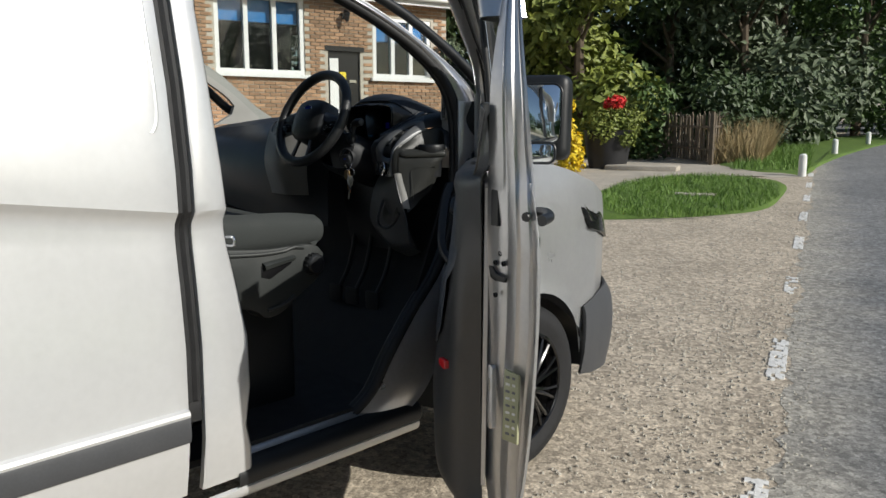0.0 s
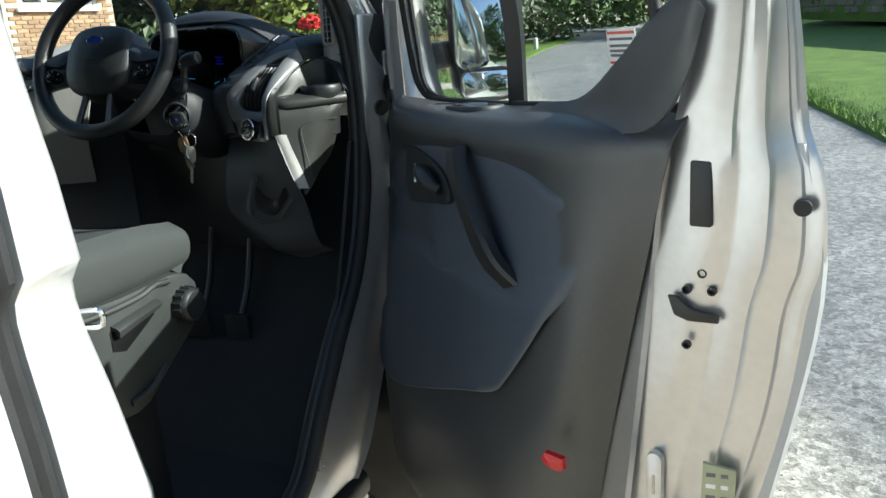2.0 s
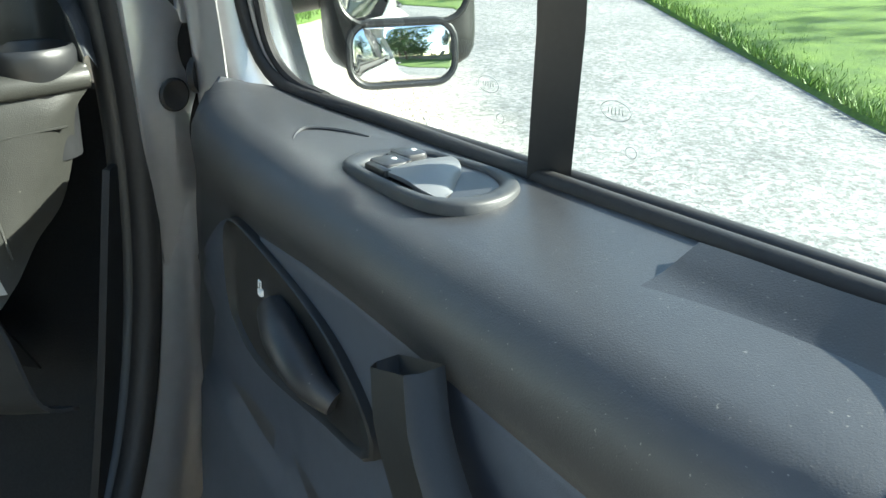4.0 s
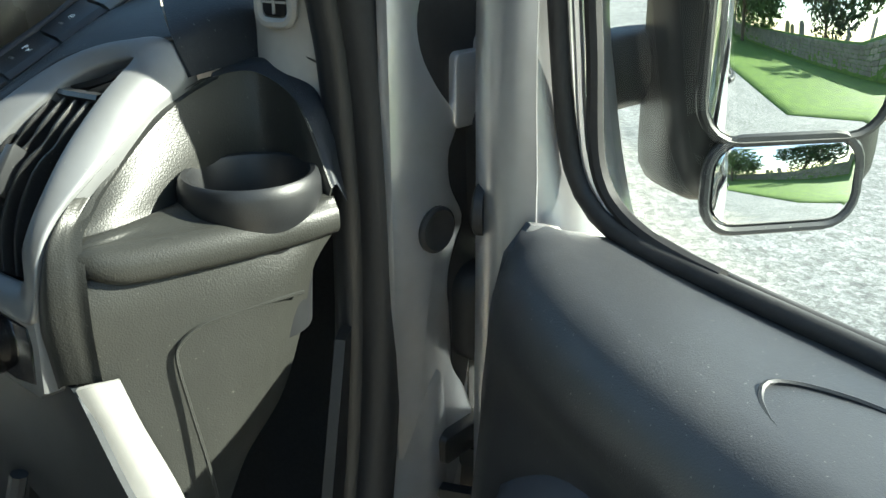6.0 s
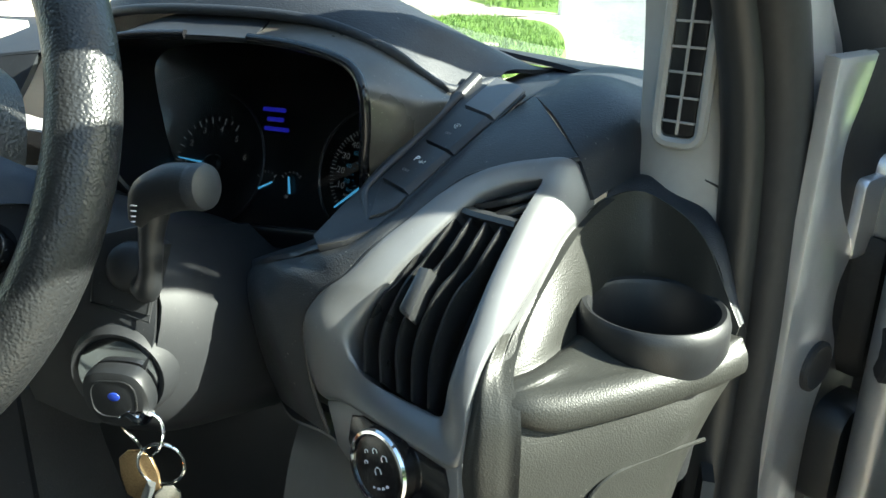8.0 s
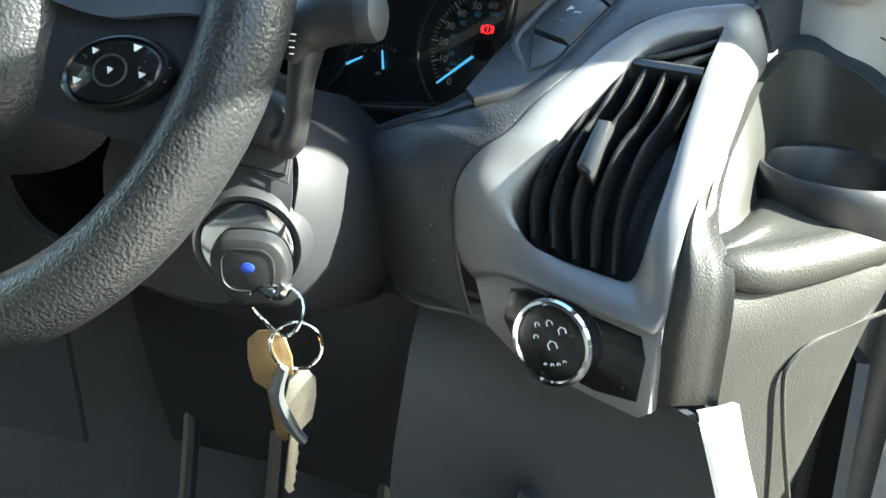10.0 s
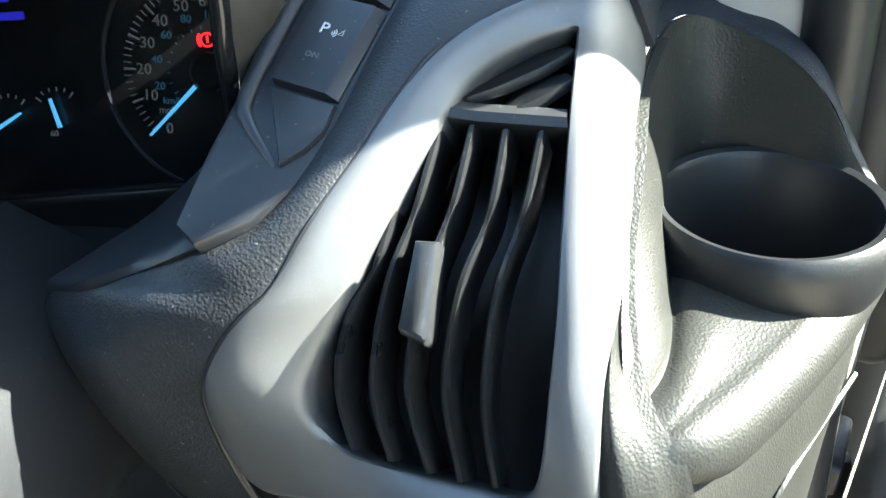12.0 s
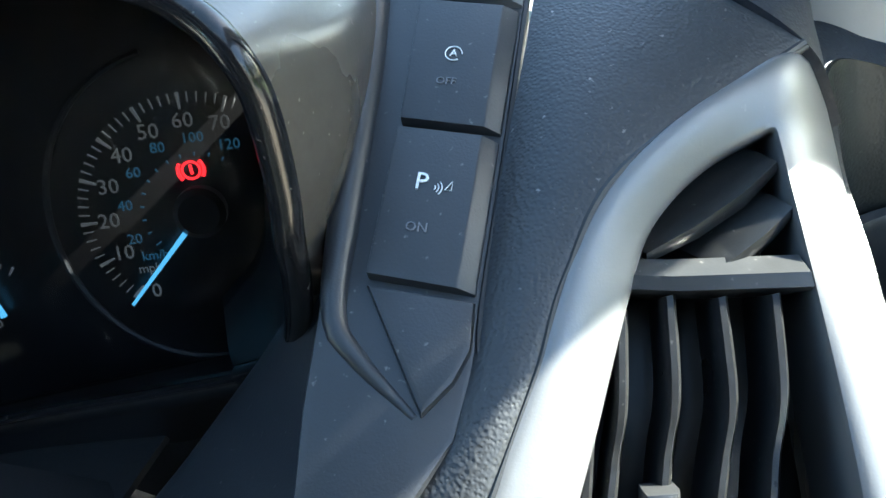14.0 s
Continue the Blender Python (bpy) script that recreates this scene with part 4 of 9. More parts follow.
def side_x(z):
    """Half width of the body at a height, with the waist crease."""
    prof = [(0.20, 0.90), (0.36, 0.945), (0.45, 0.968), (0.56, 0.985), (0.80, 0.990), (0.95, 0.978), (1.05, 0.966), (1.09, 0.963), (1.115, 0.966), (1.132, 0.978), (1.145, 0.988), (1.25, 0.984), (1.45, 0.960), (1.65, 0.920), (1.80, 0.870), (1.90, 0.800), (1.95, 0.70)]
    for (a, xa), (b, xb) in zip(prof, prof[1:]):
        if z <= b:
            return xa + (xb - xa) * (z - a) / (b - a)
    return prof[-1][1]


ZS = [0.40, 0.48, 0.55, 0.66, 0.80, 0.95, 1.05, 1.09, 1.115, 1.132, 1.145, 1.17, 1.25, 1.35, 1.45, 1.55, 1.65, 1.72, 1.80, 1.85, 1.90, 1.95]


def b_edge(z):
    """Where the door aperture begins behind the driver, by height."""
    prof = [(0.40, -0.10), (0.47, -0.105), (0.52, -0.135), (0.62, -0.118), (0.72, -0.112), (0.85, -0.125), (0.93, -0.14), (1.05, -0.158), (1.2, -0.170), (1.4, -0.183), (1.66, -0.191), (1.80, -0.16), (1.95, -0.05)]
    for (a, xa), (b, xb) in zip(prof, prof[1:]):
        if z <= b:
            return xa + (xb - xa) * (z - a) / (b - a)
    return prof[-1][1]


def rise(y, z):
    """The crease climbs towards the rear."""
    w = max(0.0, min(1.0, (z - 0.75) / 0.3)) * max(0.0, min(1.0, (1.65 - z) / 0.4))
    return 0.13 * max(0.0, -0.30 - y) * w


# sliding side door: a pressed skin with a rubbing strip
bm = bmesh.new()
ys = [-1.75, -1.4, -1.0, -0.7, -0.5, -0.40, -0.36, -0.32, -0.302]
grid(bm, [[(side_x(z) - (0.004 if y > -0.305 else 0), y, z + rise(y, z)) for y in ys] for z in ZS])
bmesh.ops.recalc_face_normals(bm, faces=bm.faces[:])
bmesh.ops.solidify(bm, geom=bm.faces[:], thickness=0.02)
sliding = part("sliding_door", bm, SILVER, van, "silver sliding side door")
bm = bmesh.new()
grid(bm, [[(side_x(z) + 0.0005, y, z) for y in (-2.9, -2.2, -1.76)] for z in ZS])
bmesh.ops.solidify(bm, geom=bm.faces[:], thickness=0.02)
part("rear_quarter", bm, SILVER, van)
press = spline([(0, -0.335, 1.80), (0, -0.333, 1.60), (0, -0.332, 1.44), (0, -0.334, 1.375), (0, -0.344, 1.345), (0, -0.355, 1.338)], 60)
bm = bmesh.new()
grid(bm, [[(side_x(p.z) + h, p.y - dy, p.z + dz) for p in press] for dy, dz, h in ((-0.003, -0.002, 0.0002), (0.0, 0.0, 0.0022), (0.003, 0.001, 0.0022), (0.008, 0.002, 0.0002))])
part("pressed_ridge", bm, SILVER, sliding)
bm = bmesh.new()
grid(bm, [[(0.986 + h, y, z) for y in (-1.74, -1.0, -0.5, -0.32, -0.306)] for z, h in ((0.555, 0.0), (0.56, 0.010), (0.575, 0.014), (0.622, 0.014), (0.626, 0.0125))])
part("rubbing_strip", bm, BUMPER, sliding, "dark grey rubbing strip")
bm = bmesh.new()
grid(bm, [[(0.986 + h, y, z) for y in (-1.74, -1.0, -0.5, -0.32, -0.306)] for z, h in ((0.626, 0.0125), (0.633, 0.015), (0.642, 0.012), (0.647, 0.0))])
part("strip_ridge", bm, SILVER, sliding)
# rubber in the gap ahead of the sliding door
bm = bmesh.new()
grid(bm, [[(side_x(z) - d, y, z) for y, d in ((-0.304, 0.022), (-0.300, 0.006), (-0.291, 0.003), (-0.284, 0.010), (-0.276, 0.004), (-0.266, 0.005), (-0.258, 0.022))] for z in [q for q in ZS if q > 0.64]])
part("gap_seal", bm, RUBBER, van, "black rubber seal in the sliding door gap")
bm = box(0.962, -0.300, 0.60, 0.972, -0.255, 0.66, 0.003)
part("rail_end", bm, RUBBER, van)

# pillar behind the driver's door, with its returning flange
bm = bmesh.new()
rows = []
for z in ZS:
    e = b_edge(z)
    x = side_x(z)
    k = 0.006 if z > 0.5 else 0.0
    rows.append([(x - 0.02, -0.258, z), (x - 0.003, -0.257, z), (x, -0.250, z), (x, (e - 0.25) / 2, z), (x - 0.002, e - 0.012, z), (x - 0.008, e - 0.002, z), (x - 0.022, e + 0.004, z), (x - 0.06, e + 0.010, z), (x - 0.085, e + 0.026, z)])
grid(bm, rows)
part("door_pillar", bm, SILVER, van, "silver pillar behind the driver door")
part("pillar_seal", tube([(side_x(z) - 0.082, b_edge(z) + 0.028, z) for z in ZS], 0.013, 8), RUBBER, van)
bm = lathe([(0.0, 0.012), (0.006, 0.012), (0.008, 0.010), (0.008, 0)], Matrix.Translation((0.955, -0.148, 1.058)) @ pose(0, 0, 0, -90, 0, -20), 12)
part("door_striker", tube([(0.945, -0.150, 1.045), (0.968, -0.142, 1.046), (0.968, -0.142, 1.066), (0.945, -0.150, 1.067)], 0.004, 8, smooth=12), CHROME, van)
bm.free()

# sill: silver rocker, black step trim and inner lip
SILL_Y = [-0.258, -0.15, 0.0, 0.2, 0.4, 0.56]
bm = surface([[(0.905, y, 0.31) for y in SILL_Y], [(0.938, y, 0.328) for y in SILL_Y], [(0.950, y, 0.346) for y in SILL_Y], [(0.952, y, 0.358) for y in SILL_Y], [(0.944, y, 0.366) for y in SILL_Y]], 12, 9)
part("rocker_panel", bm, SILVER, van)
bm = surface([[(0.946, y, 0.362) for y in SILL_Y[1:]], [(0.958, y, 0.372) for y in SILL_Y[1:]], [(0.958, y, 0.408) for y in SILL_Y[1:]], [(0.935, y, 0.430) for y in SILL_Y[1:]], [(0.915, y, 0.434) for y in SILL_Y[1:]]], 12, 10)
part("step_trim", bm, BLACK, van, "black plastic step trim")
bm = surface([[(0.916, y, 0.430) for y in SILL_Y[1:]], [(0.905, y, 0.442) for y in SILL_Y[1:]], [(0.893, y, 0.448) for y in SILL_Y[1:]], [(0.885, y, 0.444) for y in SILL_Y[1:]]], 12, 6)
part("sill_lip", bm, SILVER_IN, van)
bm = surface([[(0.953, -0.258, 0.40), (0.955, -0.2, 0.40), (0.945, -0.12, 0.40)], [(0.965, -0.258, 0.45), (0.963, -0.2, 0.45), (0.940, -0.12, 0.452)], [(0.97, -0.258, 0.50), (0.967, -0.2, 0.49), (0.935, -0.125, 0.475)]], 10, 6)
part("sill_corner", bm, SILVER, van)

# front door pillar: broad painted face between the rubber seal and the outer skin
INNER = [(0.905, 0.33, 0.440), (0.918, 0.40, 0.50), (0.926, 0.47, 0.61), (0.930, 0.57, 0.735), (0.930, 0.69, 0.86), (0.930, 0.762, 1.00), (0.931, 0.795, 1.14), (0.931, 0.802, 1.27), (0.922, 0.80, 1.40), (0.898, 0.765, 1.51), (0.866, 0.64, 1.62), (0.82, 0.42, 1.735), (0.775, 0.15, 1.825), (0.76, -0.10, 1.84)]
OUTER = [(0.945, 0.50, 0.40), (0.952, 0.58, 0.46), (0.957, 0.65, 0.56), (0.962, 0.73, 0.70), (0.968, 0.80, 0.86), (0.972, 0.84, 1.00), (0.974, 0.862, 1.14), (0.970, 0.880, 1.28), (0.948, 0.885, 1.41), (0.912, 0.832, 1.51), (0.880, 0.685, 1.617), (0.834, 0.45, 1.742), (0.789, 0.165, 1.833), (0.774, -0.10, 1.852)]
mid1 = [Vector(a).lerp(Vector(b), 0.30) + Vector((0.007, -0.003, 0)) for a, b in zip(INNER, OUTER)]
mid2 = [Vector(a).lerp(Vector(b), 0.55) + Vector((0.004, -0.004, 0)) for a, b in zip(INNER, OUTER)]
mid3 = [Vector(a).lerp(Vector(b), 0.85) + Vector((-0.004, 0.004, 0)) for a, b in zip(INNER, OUTER)]
bm = surface([INNER, mid1, mid2, mid3, OUTER], 64, 14, 0.003)
hinge_pillar = part("hinge_pillar", bm, SILVER_IN, van, "painted front door pillar")
part("aperture_seal", tube(moved(INNER, (-0.012, -0.014, 0)), [0.017] * 9 + [0.0155, 0.014, 0.014, 0.014, 0.014], 12, smooth=70), RUBBER, van, "fat black rubber door seal")
part("inner_seal_trim", tube(moved(INNER, (-0.032, -0.016, 0)), [0.016] * 8 + [0.014] + [0.011] * 5, 12, smooth=70), BLACK, van)
# stamped flange with a waved edge, a black sheet put in for the gap's shade, and what sits in the gap
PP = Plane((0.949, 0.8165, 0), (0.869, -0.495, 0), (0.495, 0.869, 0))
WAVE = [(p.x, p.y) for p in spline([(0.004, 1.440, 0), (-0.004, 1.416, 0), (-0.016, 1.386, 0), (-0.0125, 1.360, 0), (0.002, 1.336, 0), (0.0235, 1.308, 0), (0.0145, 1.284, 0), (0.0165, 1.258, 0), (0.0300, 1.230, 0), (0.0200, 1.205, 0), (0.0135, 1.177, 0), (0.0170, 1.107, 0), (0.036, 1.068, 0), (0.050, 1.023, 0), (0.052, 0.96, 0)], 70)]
part("gap_mat", slab([(u - 0.004, z) for u, z in WAVE] + [(0.086, 0.96), (0.086, 1.44)], PP, 0.0015, 0.0045, 0.0005), RUBBER, van, "black sheet standing in for the shaded hinge gap")
part("stamped_flange", slab([(-0.046, 1.44), (-0.046, 0.96)] + WAVE[::-1], PP, 0.0, 0.0100, 0.0045), SILVER_IN, hinge_pillar, "stamped metallic flange with a waved edge")
part("plug", lathe([(0.0185, 0), (0.0185, 0.003), (0.016, 0.0045), (0.0125, 0.0030), (0.010, 0.0018), (0, 0.0016)], PP.m @ Matrix.Translation((-0.002, 1.228, 0.0098)), 24), RUBBER, hinge_pillar, "round black rubber plug")
# wiring boot, hinges and check strap between pillar and door
part("hinge_plate", slab(rounded(0.030, 0.056, 0.006, 4, 0.033, 1.329), PP, 0.003, 0.012, 0.003), SILVER_IN, van, "painted hinge plate")
part("hinge_arm", slab(rounded(0.050, 0.056, 0.014, 6, 0.068, 1.333), PP, 0.006, 0.034, 0.008), LIGHTGREY, van, "pale grey hinge arm")
part("wiring_boot", slab([(0.036, 1.305), (0.040, 1.314), (0.070, 1.312), (0.078, 1.300), (0.070, 1.265), (0.064, 1.210), (0.050, 1.204), (0.040, 1.224)][::-1], PP, 0.003, 0.026, 0.007), RUBBER, van, "black rubber wiring boot")
part("gap_boot", slab(rounded(0.060, 0.088, 0.022, 6, 0.052, 1.142), PP, 0.003, 0.030, 0.011), BLACK, van, "rounded black rubber boot")
part("strap_clip", slab(rounded(0.056, 0.028, 0.006, 4, 0.024, 1.026), PP, 0.004, 0.022, 0.004), BLACK, van, "black check strap clip")
for z in (1.341, 0.72):
    h = part("hinge", box(0.950, 0.862, z - 0.045, 0.972, 0.890, z + 0.020, 0.004), SILVER_IN, van)
    part("barrel", box(0.968, 0.852, z - 0.028, 1.012, 0.884, z + 0.028, 0.011, seg=4), SILVER_IN, h)
    part("pin", lathe([(0.008, -0.04), (0.008, 0.04)], Matrix.Translation((1.005, 0.868, z)), 12), STEEL, h)
# black sheet added behind the hinges to close the gap and keep it dark
part("gap_seal", surface([[(0.950, 0.905, 0.42), (0.957, 0.915, 1.0), (0.955, 0.918, 1.31)], [(0.985, 0.895, 0.42), (0.992, 0.905, 1.0), (0.990, 0.905, 1.31)], [(1.020, 0.882, 0.42), (1.030, 0.890, 1.0), (1.028, 0.892, 1.31)]], 14, 8, 0.004), RUBBER, van)
part("check_strap", box(0.93, 0.80, 0.965, 1.02, 0.812, 0.99, 0.003, m=pose(0, 0, 0, 0, 0, 0)), BLACK, van)
part("strap_bracket", box(0.965, 0.835, 0.95, 0.995, 0.87, 1.01, 0.006), BLACK, van)

# front wing, bonnet, lamp, bumper and windscreen surround
WING_Y = [0.885, 1.0, 1.2, 1.45, 1.65, 1.80, 1.90]
WING_X = [0.984, 0.985, 0.985, 0.975, 0.945, 0.885, 0.82]
TOP_Z = [1.30, 1.275, 1.235, 1.18, 1.12, 1.06, 1.01]
ARCH = lambda y: 0.33 + math.sqrt(max(0.0, 0.385 ** 2 - (y - 1.14) ** 2)) if abs(y - 1.14) < 0.385 else 0.38


def wing_rows(s):
    rows = []
    ysd = [0.885 + (1.90 - 0.885) * i / 40 for i in range(41)]
    for f in [i / 12 for i in range(13)]:
        row = []
        for y in ysd:
            q = spline_at(WING_Y, WING_X, y)
            zt = spline_at(WING_Y, TOP_Z, y)
            zb = ARCH(y)
            if y > 1.525:
                zb = 0.60 + 0.02 * (y - 1.525)
            if y < 0.755:
                zb = 0.38
            z = zb + (zt - zb) * f
            x = q - 0.10 * max(0, (z - 0.95) / 0.35) ** 2 - 0.02 * max(0, (0.7 - z) / 0.35)
            if abs(y - 1.14) < 0.42 and z - ARCH(y) < 0.03:
                x += 0.012
            row.append((s * x, y, z))
        rows.append(row)
    return rows


def spline_at(xs, ys, x):
    for i in range(len(xs) - 1):
        if x <= xs[i + 1]:
            return ys[i] + (ys[i + 1] - ys[i]) * (x - xs[i]) / (xs[i + 1] - xs[i])
    return ys[-1]


for s in (1, -1):
    bm = bmesh.new()
    grid(bm, wing_rows(s))
    bmesh.ops.solidify(bm, geom=bm.faces[:], thickness=-0.01 * s)
    part("wing", bm, SILVER, van, "silver front wing")
    # lower bumper corner
    bm = surface([[(s * 0.965, 1.525, 0.30), (s * 0.95, 1.66, 0.28), (s * 0.88, 1.86, 0.27), (s * 0.66, 1.99, 0.27), (0, 2.04, 0.27)], [(s * 0.985, 1.525, 0.42), (s * 0.965, 1.66, 0.42), (s * 0.90, 1.88, 0.42), (s * 0.68, 2.02, 0.42), (0, 2.07, 0.42)], [(s * 0.985, 1.53, 0.55), (s * 0.962, 1.66, 0.56), (s * 0.90, 1.87, 0.58), (s * 0.68, 2.0, 0.60), (0, 2.05, 0.60)], [(s * 0.972, 1.53, 0.60), (s * 0.945, 1.66, 0.625), (s * 0.872, 1.845, 0.66), (s * 0.65, 1.96, 0.68), (0, 2.0, 0.68)]], 30, 10, 0.012)
    part("bumper", bm, BUMPER, van, "dark grey plastic front bumper")
    # headlamp
    bm = surface([[(s * 0.925, 1.47, 1.10), (s * 0.90, 1.66, 1.065), (s * 0.845, 1.80, 1.02), (s * 0.74, 1.92, 0.96)], [(s * 0.965, 1.50, 1.02), (s * 0.935, 1.68, 0.98), (s * 0.872, 1.82, 0.94), (s * 0.77, 1.935, 0.90)], [(s * 0.975, 1.56, 0.93), (s * 0.945, 1.70, 0.90), (s * 0.885, 1.83, 0.86), (s * 0.80, 1.925, 0.84)]], 18, 8, 0.012)
    lamp = part("headlamp", bm, GLOSS, van, "dark glossy headlamp")
    bm = surface([[(s * 0.955, 1.535, 1.035), (s * 0.925, 1.68, 1.01), (s * 0.862, 1.81, 0.97)], [(s * 0.968, 1.58, 0.96), (s * 0.935, 1.70, 0.935), (s * 0.875, 1.825, 0.90)]], 12, 4, 0.004)
    part("lens", bm, CHROME, lamp)
bm = surface([[(-0.84, 1.15, 1.315), (-0.5, 1.30, 1.325), (0, 1.36, 1.33), (0.5, 1.30, 1.325), (0.84, 1.15, 1.315)], [(-0.84, 1.45, 1.20), (-0.5, 1.55, 1.25), (0, 1.60, 1.265), (0.5, 1.55, 1.25), (0.84, 1.45, 1.20)], [(-0.78, 1.74, 1.08), (-0.45, 1.84, 1.13), (0, 1.88, 1.14), (0.45, 1.84, 1.13), (0.78, 1.74, 1.08)], [(-0.72, 1.90, 0.96), (-0.4, 1.98, 0.98), (0, 2.01, 0.99), (0.4, 1.98, 0.98), (0.72, 1.90, 0.96)]], 24, 14, 0.012)
part("bonnet", bm, SILVER, van)
bm = surface([[(-0.72, 1.90, 0.955), (0, 2.01, 0.985), (0.72, 1.90, 0.955)], [(-0.80, 1.91, 0.70), (0, 2.03, 0.70), (0.80, 1.91, 0.70)]], 20, 4, 0.012)
part("grille", bm, BLACK, van)

# wheel
wheel = part("wheel", lathe([(0.0, -0.125), (0.205, -0.12), (0.213, 0.0), (0.209, 0.008), (0.204, 0.0), (0.200, -0.112), (0.0, -0.116)], Matrix.Translation((0.972, 1.14, 0.332)) @ pose(0, 0, 0, 0, 90, 0), 40), RIM, van, "black multi-spoke alloy wheel")
wm = Matrix.Translation((0.972, 1.14, 0.332)) @ pose(0, 0, 0, 0, 90, 0)
part("tyre", lathe([(0.222, -0.19), (0.30, -0.20), (0.325, -0.185), (0.332, -0.16), (0.332, -0.04), (0.325, -0.015), (0.300, 0.004), (0.26, 0.006), (0.236, -0.004), (0.222, -0.006), (0.222, -0.19)], wm, 56, caps=False), TYRE, wheel, "worn black tyre")
part("rim_lip", lathe([(0.224, -0.012), (0.224, 0.0), (0.216, 0.004), (0.206, -0.002), (0.203, -0.03)], wm, 56, caps=False), RIM, wheel)
part("brake_disc", lathe([(0.0, -0.07), (0.15, -0.07), (0.15, -0.085), (0.0, -0.085)], wm, 32), STEEL, wheel)
bm = bmesh.new()
for k in range(10):
    for off in (-4.5, 4.5):
        a = radians(36 * k + off)
        b = radians(36 * k + off * 1.6)
        tube([wm @ Vector((0.045 * math.cos(a), 0.045 * math.sin(a), 0.000)), wm @ Vector((0.12 * math.cos(a), 0.12 * math.sin(a), 0.004)), wm @ Vector((0.206 * math.cos(b), 0.206 * math.sin(b), -0.004))], [0.013, 0.008, 0.008], 6, smooth=5, bm=bm)
part("spokes", bm, RIM, wheel)
part("hub_cap", lathe([(0.06, -0.03), (0.06, -0.002), (0.045, 0.006), (0.03, 0.009), (0, 0.010)], wm, 24), RIM, wheel)
for k in range(5):
    a = radians(72 * k + 10)
    part("wheel_nut", lathe([(0.009, -0.02), (0.009, 0.006), (0.005, 0.010), (0, 0.010)], wm @ Matrix.Translation((0.042 * math.cos(a), 0.042 * math.sin(a), 0)), 8), CHROME, wheel)
bm = surface([[(0.60, 0.74, 0.30), (0.97, 0.745, 0.34)], [(0.60, 0.80, 0.58), (0.97, 0.80, 0.56)], [(0.60, 1.14, 0.74), (0.965, 1.14, 0.712)], [(0.60, 1.50, 0.58), (0.97, 1.49, 0.52)], [(0.60, 1.54, 0.30), (0.97, 1.53, 0.34)]], 6, 24)
part("wheel_arch_liner", bm, BLACK, van)

# roof, far side, rear and floor close the shell
bm = surface([[(-0.79, y, 1.86) for y in (-2.9, -1.5, -0.1, 0.15)], [(-0.70, y, 1.95) for y in (-2.9, -1.5, -0.1, 0.2)], [(0, y, 2.0) for y in (-2.9, -1.5, -0.1, 0.3)], [(0.70, y, 1.95) for y in (-2.9, -1.5, -0.1, 0.2)], [(0.79, y, 1.86) for y in (-2.9, -1.5, -0.1, 0.15)]], 16, 18, -0.03)
part("roof", bm, SILVER, van)
bm = surface([[(-0.76, y, 1.80) for y in (-0.55, -0.1, 0.15)], [(0, y, 1.88) for y in (-0.55, 0.0, 0.27)], [(0.76, y, 1.80) for y in (-0.55, -0.1, 0.15)]], 10, 14, 0.01)
part("headliner", bm, BLACK, van, "dark headlining")
bm = bmesh.new()
grid(bm, [[(-side_x(z), y, z) for y in (-2.9, -1.2, -0.2)] for z in ZS])
grid(bm, [[(-side_x(z), y, z) for y in (-0.2, 0.3, 0.88)] for z in [q for q in ZS if q < 1.26]])
bmesh.ops.solidify(bm, geom=bm.faces[:], thickness=0.03)
part("far_side", bm, SILVER, van)
bm = box(-0.95, -0.60, 0.40, 0.88, -0.56, 1.85, 0.01)
part("bulkhead", bm, BLACK, van, "dark bulkhead behind the seats")
bm = box(-0.93, -2.9, 0.3, 0.93, -2.86, 1.9, 0.02)
part("rear_doors", bm, SILVER, van)
bm = surface([[(-0.93, y, 0.45) for y in (-0.58, 0.3, 0.55)], [(0.0, y, 0.455) for y in (-0.58, 0.3, 0.55)], [(0.895, y, 0.44) for y in (-0.58, 0.3, 0.55)]], 12, 12, -0.02)
part("cab_floor", bm, CARPET, van, "black rubber cab floor")
bm = surface([[(-0.93, 0.50, 0.45), (0.905, 0.46, 0.44)], [(-0.93, 0.75, 0.56), (0.91, 0.60, 0.56)], [(-0.93, 1.0, 0.80), (0.91, 0.78, 0.82)], [(-0.93, 1.1, 1.15), (0.92, 0.95, 1.2)]], 12, 14, 0.01)
part("toe_board", bm, CARPET, van)
bm = surface([[(0.905, 0.30, 0.44), (0.900, 0.42, 0.46)], [(0.898, 0.48, 0.58), (0.885, 0.60, 0.60)], [(0.905, 0.63, 0.88), (0.89, 0.76, 0.88)], [(0.905, 0.745, 1.16), (0.89, 0.85, 1.16)]], 8, 16, 0.008)
part("kick_panel", bm, BLACK, van, "black kick panel")
# A pillars: outer skin, inner trim, windscreen
A_OUT = [(0.915, 0.905, 1.46), (0.885, 0.76, 1.60), (0.845, 0.52, 1.735), (0.80, 0.20, 1.845)]
for s in (1, -1):
    bm = tube([(s * x, y, z) for x, y, z in [(0.87, 1.22, 1.36), (0.905, 1.02, 1.44)] + [(x - 0.012, y + 0.03, z + 0.012) for x, y, z in A_OUT[1:]]], [0.026, 0.022, 0.017, 0.017, 0.020], 10, smooth=20)
    part("windscreen_pillar", bm, BLACK, van)
bm = surface([[(-0.855, 0.89, 1.365), (-0.845, 1.0, 1.46), (-0.80, 0.72, 1.62), (-0.735, 0.2, 1.80)], [(-0.86, 1.26, 1.39), (-0.855, 1.12, 1.47), (-0.82, 0.82, 1.66), (-0.76, 0.26, 1.84)]], 20, 6, 0.02)
